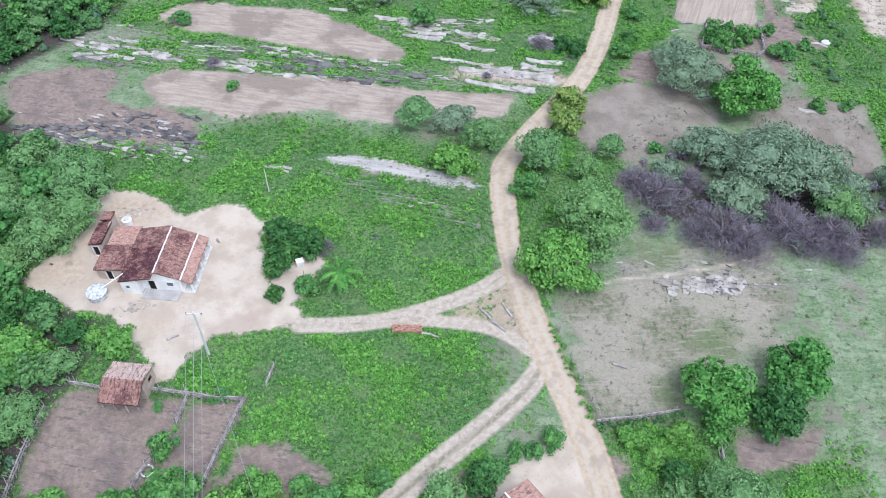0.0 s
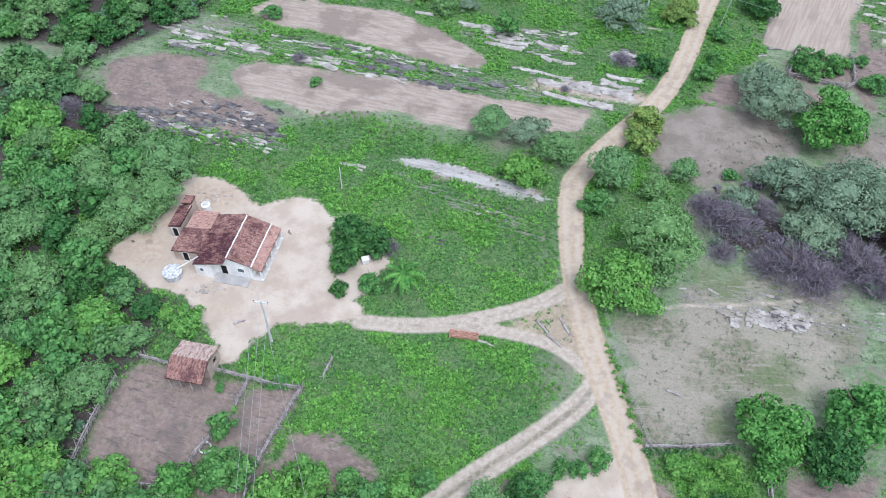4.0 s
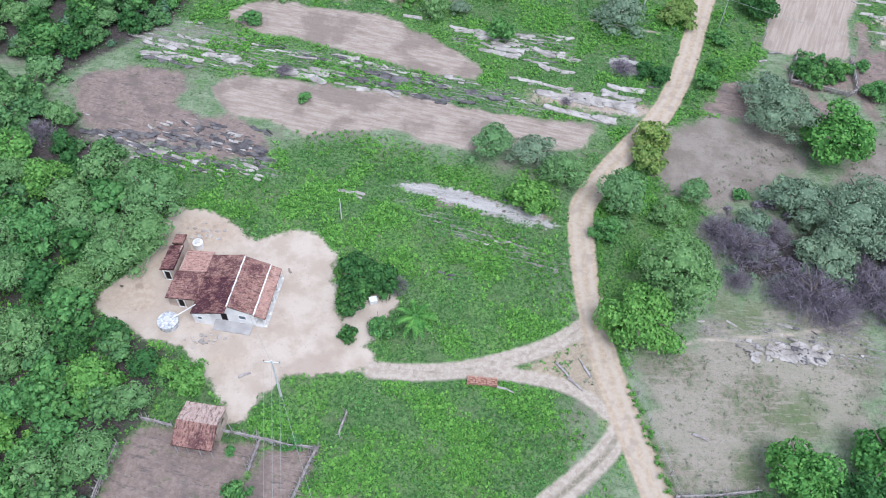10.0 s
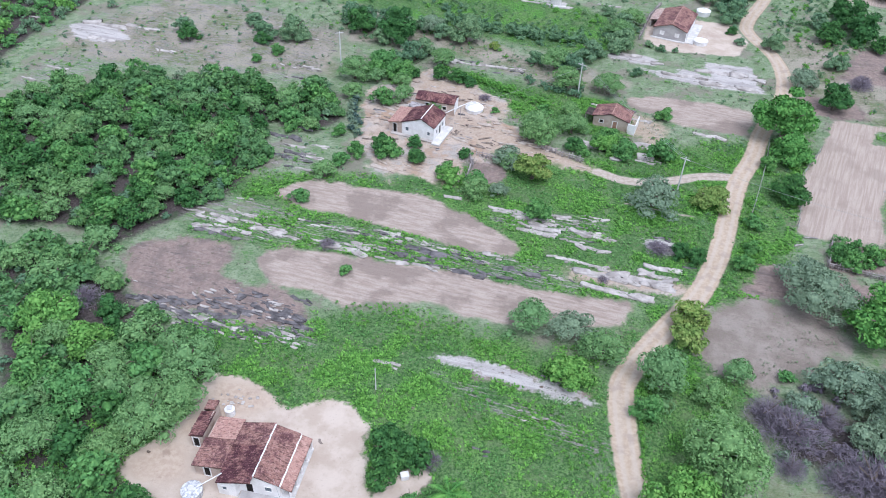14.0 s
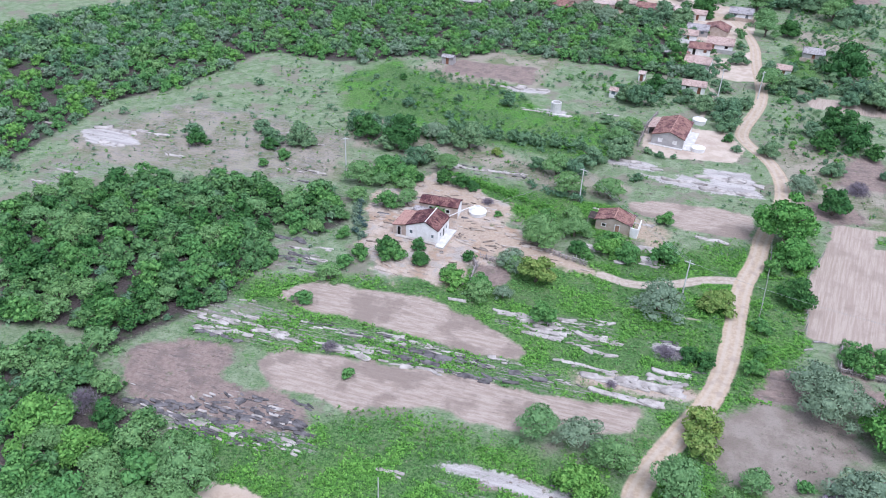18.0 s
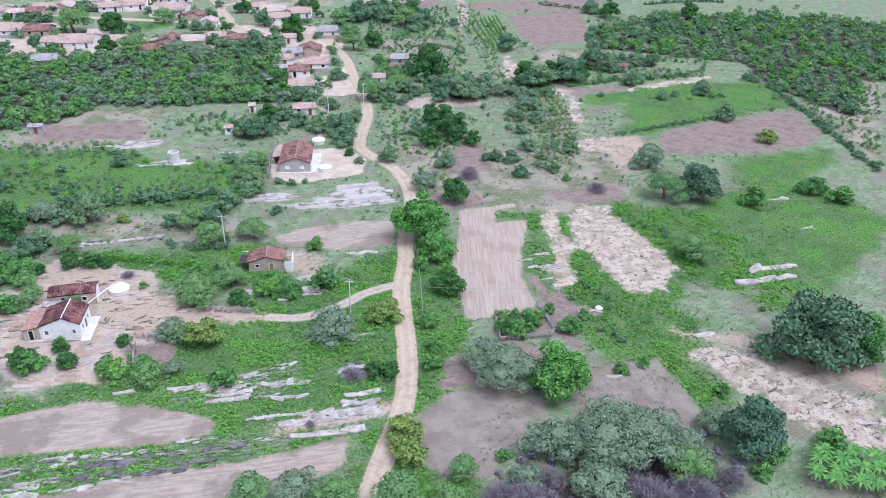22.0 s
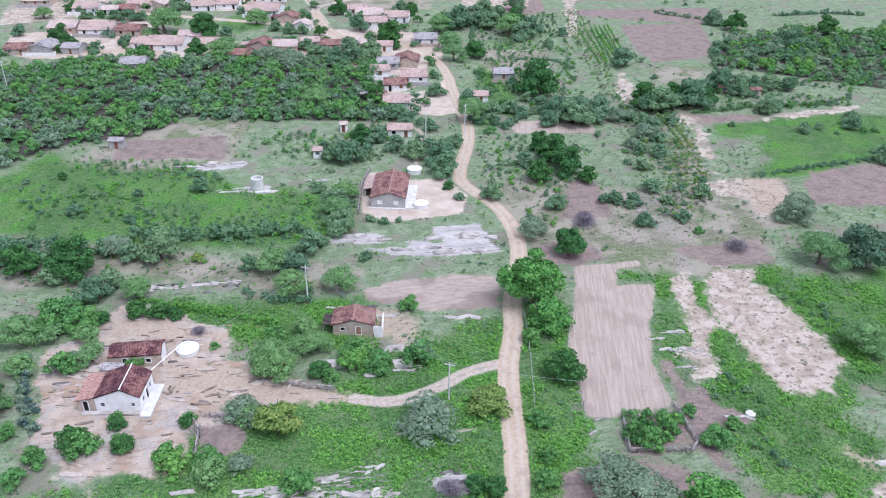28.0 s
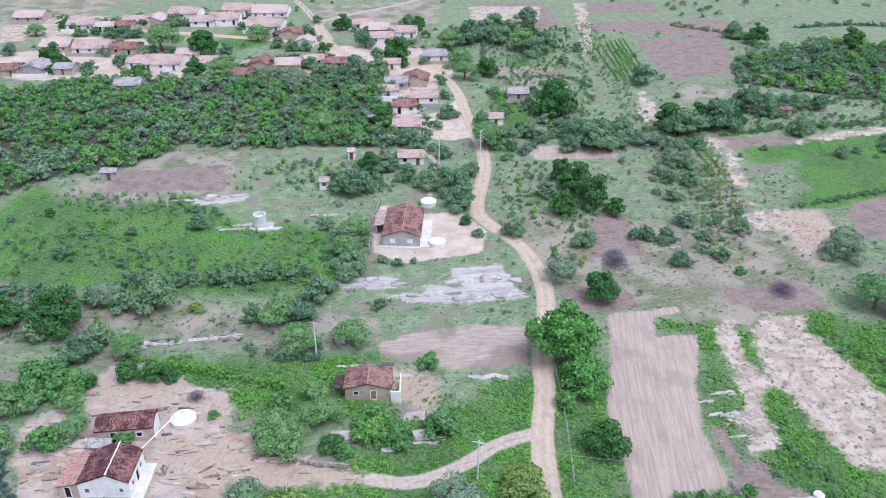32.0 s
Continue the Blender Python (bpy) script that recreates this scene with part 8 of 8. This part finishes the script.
def rubble(name, spots, material, label, seed, flat=0.5, squash=0.2):
    rng = np.random.default_rng(seed)
    vs, fs, n = [], [], 0
    for x, y, w in spots:
        v, f = rock_arrays(rng)
        a = radians(rng.normal(-8, 14))
        v = v * (w * 0.5, w * 0.5 * squash * rng.uniform(0.6, 1.4), w * 0.2 * flat)
        turn = np.array([[math.cos(a), -math.sin(a), 0], [math.sin(a), math.cos(a), 0], [0, 0, 1]])
        vs.append(v @ turn.T + (x, y, 0.03))
        fs.append(f + n)
        n += len(v)
    if vs:
        tagged(new(name, mesh_of(name, np.concatenate(vs), np.concatenate(fs), material)), label, "stones", kind="stuff")


for shade, spots in LEDGES.items():
    clear = np.maximum(depth_in("road", [p[0] for p in spots], [p[1] for p in spots]), depth_in("track", [p[0] for p in spots], [p[1] for p in spots]))
    LEDGES[shade] = [p for p, d in zip(spots, clear) if d < -0.5 - 0.5 * p[2]]
rubble("ledge_stones", LEDGES["pale"], ROCK, "broken pieces of pale rock ledges in rows", 7, 0.8, 0.27)
rubble("ledge_stones", LEDGES["dark"], ROCKDARK, "broken pieces of dark rock ledges in rows", 8, 0.9, 0.3)
stones = np.random.default_rng(23)
n = 9000
px, py = stones.uniform(-60, 110, n), stones.uniform(30, 175, n)
band = np.sin((py + 0.13 * px) * 1.35 + 1.2 * np.sin(px * 0.07)) > 0.25
ok = (depth_in("rocky", px, py) > -0.3) & band
spots = [(a, b, w) for a, b, w in zip(px[ok], py[ok], stones.gamma(2.0, 0.42, ok.sum()).clip(0.25, 3.4))]
rubble("outcrop_stones", spots[::3] + spots[1::3], ROCK, "rows of pale weathered stones breaking through the grass", 1)
rubble("outcrop_stones", spots[2::3], ROCKDARK, "rows of dark weathered stones in the grass", 2)
n = 5000
px, py = stones.uniform(-60, 110, n), stones.uniform(12, 180, n)
ok = ((depth_in("yard", px, py) > 0.4) & (stones.random(n) < 0.05)) | ((depth_in("soil", px, py) > 0.3) & (stones.random(n) < 0.45)) | ((depth_in("pale", px, py) > 0.2) & (stones.random(n) < 0.7))
rubble("loose_stones", [(a, b, w) for a, b, w in zip(px[ok], py[ok], stones.uniform(0.12, 0.55, ok.sum()))], RUBBLE, "loose stones and clods on bare ground", 4, 0.9, 0.8)
n = 90
px, py = stones.normal(39.6, 2.6, n), stones.normal(43.8, 0.75, n)
rubble("stone_heap", [(a, b, w) for a, b, w in zip(px, py, stones.uniform(0.35, 1.1, n))], ROCK, "heap of broken pale stone slabs", 5, 2.2, 0.6)
# every third slab dark: the shade in the gaps, put into stone colour
for k in range(34):
    boulder(39.8 + stones.normal() * 2.2, 43.7 + stones.normal() * 0.75, stones.uniform(0.7, 1.7), stones.uniform(0.4, 0.8), stones.uniform(0.25, 0.6), stones.uniform(-30, 30), "dark" if k % 3 == 0 else "pale")


# ---- garden and clutter ----
def palm(x, y, tall, spread_to):
    p = thing("coconut_palm", site(x, y, 0), "young coconut palm with drooping feathered fronds", "palm")
    bm = bmesh.new()
    tube(bm, [(0, 0, -0.1), (0.08, 0.05, tall * 0.5), (0.15, 0.1, tall)], (0.16, 0.12, 0.1), 8)
    part("trunk", bm, BARK, p)
    for k in range(13):
        a, up = k * 2.4, 0.75 if k % 3 == 0 else 0.35
        d, e = Vector((math.cos(a), math.sin(a), 0)), Vector((-math.sin(a), math.cos(a), 0))
        bm = bmesh.new()
        rib = [Vector((0.15, 0.1, tall)) + d * spread_to * s + Vector((0, 0, spread_to * (up * s - 0.75 * s * s))) for s in np.linspace(0, 1, 9)]
        tube(bm, rib, [0.035 * (1 - 0.8 * i / 8) for i in range(9)], 4)
        for i in range(1, 9):
            for side in (1, -1):
                for j in (0.0, 0.5):
                    q = rib[i] * (1 - j) + rib[i - 1] * j
                    w = spread_to * 0.2 * math.sin(math.pi * (0.15 + 0.8 * i / 9))
                    v = [bm.verts.new(c) for c in (q, q + e * side * w * 0.6 + d * 0.12 + Vector((0, 0, -0.05)), q + e * side * w + d * 0.3 + Vector((0, 0, -0.3)), q + d * 0.14)]
                    bm.faces.new(v)
        part("frond", bm, LEAF["fruit"], p)


palm(-5.4, 42.3, 2.6, 2.3)


def banana(x, y):
    p = thing("banana_plant", site(x, y, x * 40), "clump of broad-leaved banana plants", "banana plant", "banana plants")
    bm = bmesh.new()
    tube(bm, [(0, 0, -0.1), (0.05, 0, 1.1), (0.1, 0.05, 2.0)], (0.14, 0.11, 0.07), 7)
    part("stem", bm, LEAF["olive"], p)
    for k in range(11):
        a = k * 2.4
        d, e = Vector((math.cos(a), math.sin(a), 0)), Vector((-math.sin(a), math.cos(a), 0))
        bm = bmesh.new()
        rib = [Vector((0.1, 0.05, 1.9)) + d * 1.9 * s + Vector((0, 0, 1.6 * s - 1.7 * s * s)) for s in np.linspace(0, 1, 7)]
        wide = [0.04, 0.15, 0.2, 0.21, 0.19, 0.12, 0.02]
        left = [bm.verts.new(q + e * w + Vector((0, 0, -0.08))) for q, w in zip(rib, wide)]
        mid = [bm.verts.new(q) for q in rib]
        right = [bm.verts.new(q - e * w + Vector((0, 0, -0.08))) for q, w in zip(rib, wide)]
        for i in range(6):
            bm.faces.new((left[i], mid[i], mid[i + 1], left[i + 1]))
            bm.faces.new((mid[i], right[i], right[i + 1], mid[i + 1]))
        part("leaf", bm, LEAF["fruit"], p)


for x, y in ((77.2, 47.9), (79.0, 49.4), (75.4, 46.6), (80.4, 47.2), (78.2, 45.4), (74.0, 48.6), (81.8, 49.6), (82.6, 46.2), (76.3, 50.4), (84.0, 48.0), (85.2, 44.8), (80.6, 43.4), (83.4, 42.6), (86.4, 47.0), (78.0, 51.6), (79.6, 44.6)):
    banana(x, y)

pile = thing("brick_pile", site(2.95, 36.2, 0), "long low stack of red clay bricks on the grass", "bricks")
BR = bmesh.new()
box(BR, -0.14, -0.1, 0, 0.14, 0.1, 0.17)
bmesh.ops.bevel(BR, geom=BR.edges[:], offset=0.012, segments=1, affect="EDGES")
BRICK = bpy.data.meshes.new("brick")
BR.to_mesh(BRICK)
BR.free()
BRICK.materials.append(plain("fired_brick", (0.36, 0.19, 0.14), (0.47, 0.28, 0.21), 3.0))
for lay in range(3):
    for i in range(11):
        for j in range(4):
            if lay < 2 or (i * 5 + j * 3) % 4:
                o = sub("brick", BRICK, pile)
                o.location = (-1.6 + i * 0.31 + 0.03 * ((i + lay) % 2), -0.36 + j * 0.24 - 0.02 * (lay % 2), lay * 0.175)
                o.rotation_euler = (0, 0, 0.05 * math.sin(i * 3 + j * 5 + lay))


def log(x, y, long, turn, r=0.16, words="pale fallen log lying in dry grass"):
    bm = bmesh.new()
    tube(bm, [(-long / 2, 0, r * 0.8), (0, 0.06, r * 0.95), (long / 2, -0.02, r * 0.7)], (r, r * 0.9, r * 0.55), 7)
    bmesh.ops.recalc_face_normals(bm, faces=bm.faces[:])
    me = bpy.data.meshes.new("log")
    bm.to_mesh(me)
    bm.free()
    me.materials.append(WOOD)
    o = new("log", me)
    o.matrix_world = site(x, y, turn)
    tagged(o, words, "log", "fallen logs")


for x, y, long, turn in ((26.9, 32.0, 1.7, -20), (12.2, 38.4, 3.0, -50), (13.4, 37.0, 2.2, -40), (14.6, 39.2, 2.6, 120), (5.6, 35.5, 2.0, -15), (-23.5, 34.3, 1.4, 30), (-13.6, 44.9, 1.9, 80), (47.0, 99.5, 2.2, 5), (44.6, 97.2, 1.6, 20)):
    log(x, y, long, turn)


def heap(x, y, w, label, material, seed):
    rng = np.random.default_rng(seed)
    spots = [(x + rng.normal() * w * 0.25, y + rng.normal() * w * 0.12, rng.uniform(0.2, 0.5)) for _ in range(22)]
    rubble("debris_heap", spots, material, label, seed, 1.0, 0.8)


n = 2600
px, py = stones.uniform(-62, -26, n), stones.uniform(62, 86, n)
ok = (depth_in("stony", px, py) > -0.4) & (depth_in("forest", px, py) < 0)
spots = [(a, b, w) for a, b, w in zip(px[ok], py[ok], stones.gamma(2.0, 0.4, ok.sum()).clip(0.25, 2.4))]
rubble("broken_rock", spots[:330:2] + spots[1:330:4], ROCKDARK, "dark broken rock weathering out of bare soil", 71, 0.7, 0.3)
rubble("broken_rock", spots[3:330:4], ROCK, "pale broken rock weathering out of bare soil", 72, 0.6, 0.25)
n = 900
px, py = stones.uniform(-34, 14, n), stones.uniform(103, 146, n)
ok = (depth_in("rough", px, py) > 0.5) & (np.hypot(px + 19, py - 121) > 6.5) & (np.hypot(px + 18.4, py - 130.3) > 5.5)
spots = [(a, b, w) for a, b, w in zip(px[ok], py[ok], stones.gamma(2.2, 0.55, ok.sum()).clip(0.4, 3.6))]
LEDGE_TAN = plain("tan_ledge_rock", (0.4, 0.33, 0.27), (0.55, 0.485, 0.42), 0.7, depth=0.05, fine=5.0)
rubble("yard_ledges", spots[:150], LEDGE_TAN, "low tan rock ledges breaking through the yard", 66, 0.6, 0.2)
rubble("yard_ledges", spots[150:235], RUBBLE, "dark weathered rock edges in the yard", 67, 0.6, 0.14)
heap(-33.0, 53.5, 6.0, "scattered rubble behind the farmhouse", ROCK, 62)
heap(-29.5, 38.2, 4.5, "scrap stones and boards beside the house", ROCK, 63)
heap(-4.5, 118.8, 6.0, "brown rubble bank at the yard edge", RUBBLE, 64)
heap(-13.5, 121.6, 4.0, "stones beside the white platform", RUBBLE, 65)
white_box = thing("water_box", site(-10.6, 45.4, 20), "small white plastic water box under the trees", "water box")
bm = bmesh.new()
box(bm, -0.45, -0.35, 0, 0.45, 0.35, 0.75)
bmesh.ops.bevel(bm, geom=bm.edges[:], offset=0.06, segments=2, affect="EDGES")
part("body", bm, TANKWHITE, white_box)
bm = bmesh.new()
box(bm, -0.48, -0.38, 0.755, 0.48, 0.38, 0.82)
part("lid", bm, TANKWHITE, white_box)
ring = thing("feed_ring", site(-22.2, 18.4, 0), "thin pale concrete ring trough in the corral", "trough")
bm = bmesh.new()
loop = [(0.62 * math.cos(k * math.tau / 20), 0.62 * math.sin(k * math.tau / 20), 0.2) for k in range(21)]
tube(bm, loop, [0.09] * 21, 6)
part("rim", bm, TANKWHITE, ring)
bm = bmesh.new()
wall_of = [[bm.verts.new((r * math.cos(k * math.tau / 20), r * math.sin(k * math.tau / 20), z)) for k in range(20)] for r, z in ((0.66, -0.03), (0.64, 0.2), (0.56, 0.2), (0.56, 0.02))]
for lo, hi in zip(wall_of, wall_of[1:]):
    for k in range(20):
        bm.faces.new((lo[k], lo[(k + 1) % 20], hi[(k + 1) % 20], hi[k]))
part("bowl", bm, CONCRETE, ring)
cap_well = thing("well_cap", site(69.1, 95.0, 0), "pale round concrete well cover by the gully", "well")
bm = bmesh.new()
for rr, z0, z1 in ((0.75, -0.05, 0.22),):
    lo = [bm.verts.new((rr * math.cos(k * math.tau / 16), rr * math.sin(k * math.tau / 16), z0)) for k in range(16)]
    hi = [bm.verts.new((rr * 0.95 * math.cos(k * math.tau / 16), rr * 0.95 * math.sin(k * math.tau / 16), z1)) for k in range(16)]
    for k in range(16):
        bm.faces.new((lo[k], lo[(k + 1) % 16], hi[(k + 1) % 16], hi[k]))
    bm.faces.new(hi)
part("cover", bm, CONCRETE, cap_well)
gutter = thing("gutter_pipe", Matrix.Identity(4), "white gutter pipe leading rain to the cistern", "pipe")
bm = bmesh.new()
tube(bm, [(-15.9, 123.2, 3.2), (-13.4, 127.1, 2.8), (-11.6, 130.2, 2.2)], (0.09, 0.09, 0.09), 6)
part("pipe", bm, TANKWHITE, gutter)
for q in ((-13.4, 127.1, 2.75),):
    bm = bmesh.new()
    tube(bm, [(q[0], q[1], -0.05), q], (0.05, 0.04), 5)
    part("prop", bm, WOOD, gutter)
pipe = thing("gutter_pipe", Matrix.Identity(4), "pale pipe from the farmhouse roof to the tank", "pipe")
bm = bmesh.new()
tube(bm, [(-30.4, 41.3, 2.6), (-33.0, 40.1, 1.2)], (0.07, 0.07), 6)
part("pipe", bm, TANKWHITE, pipe)
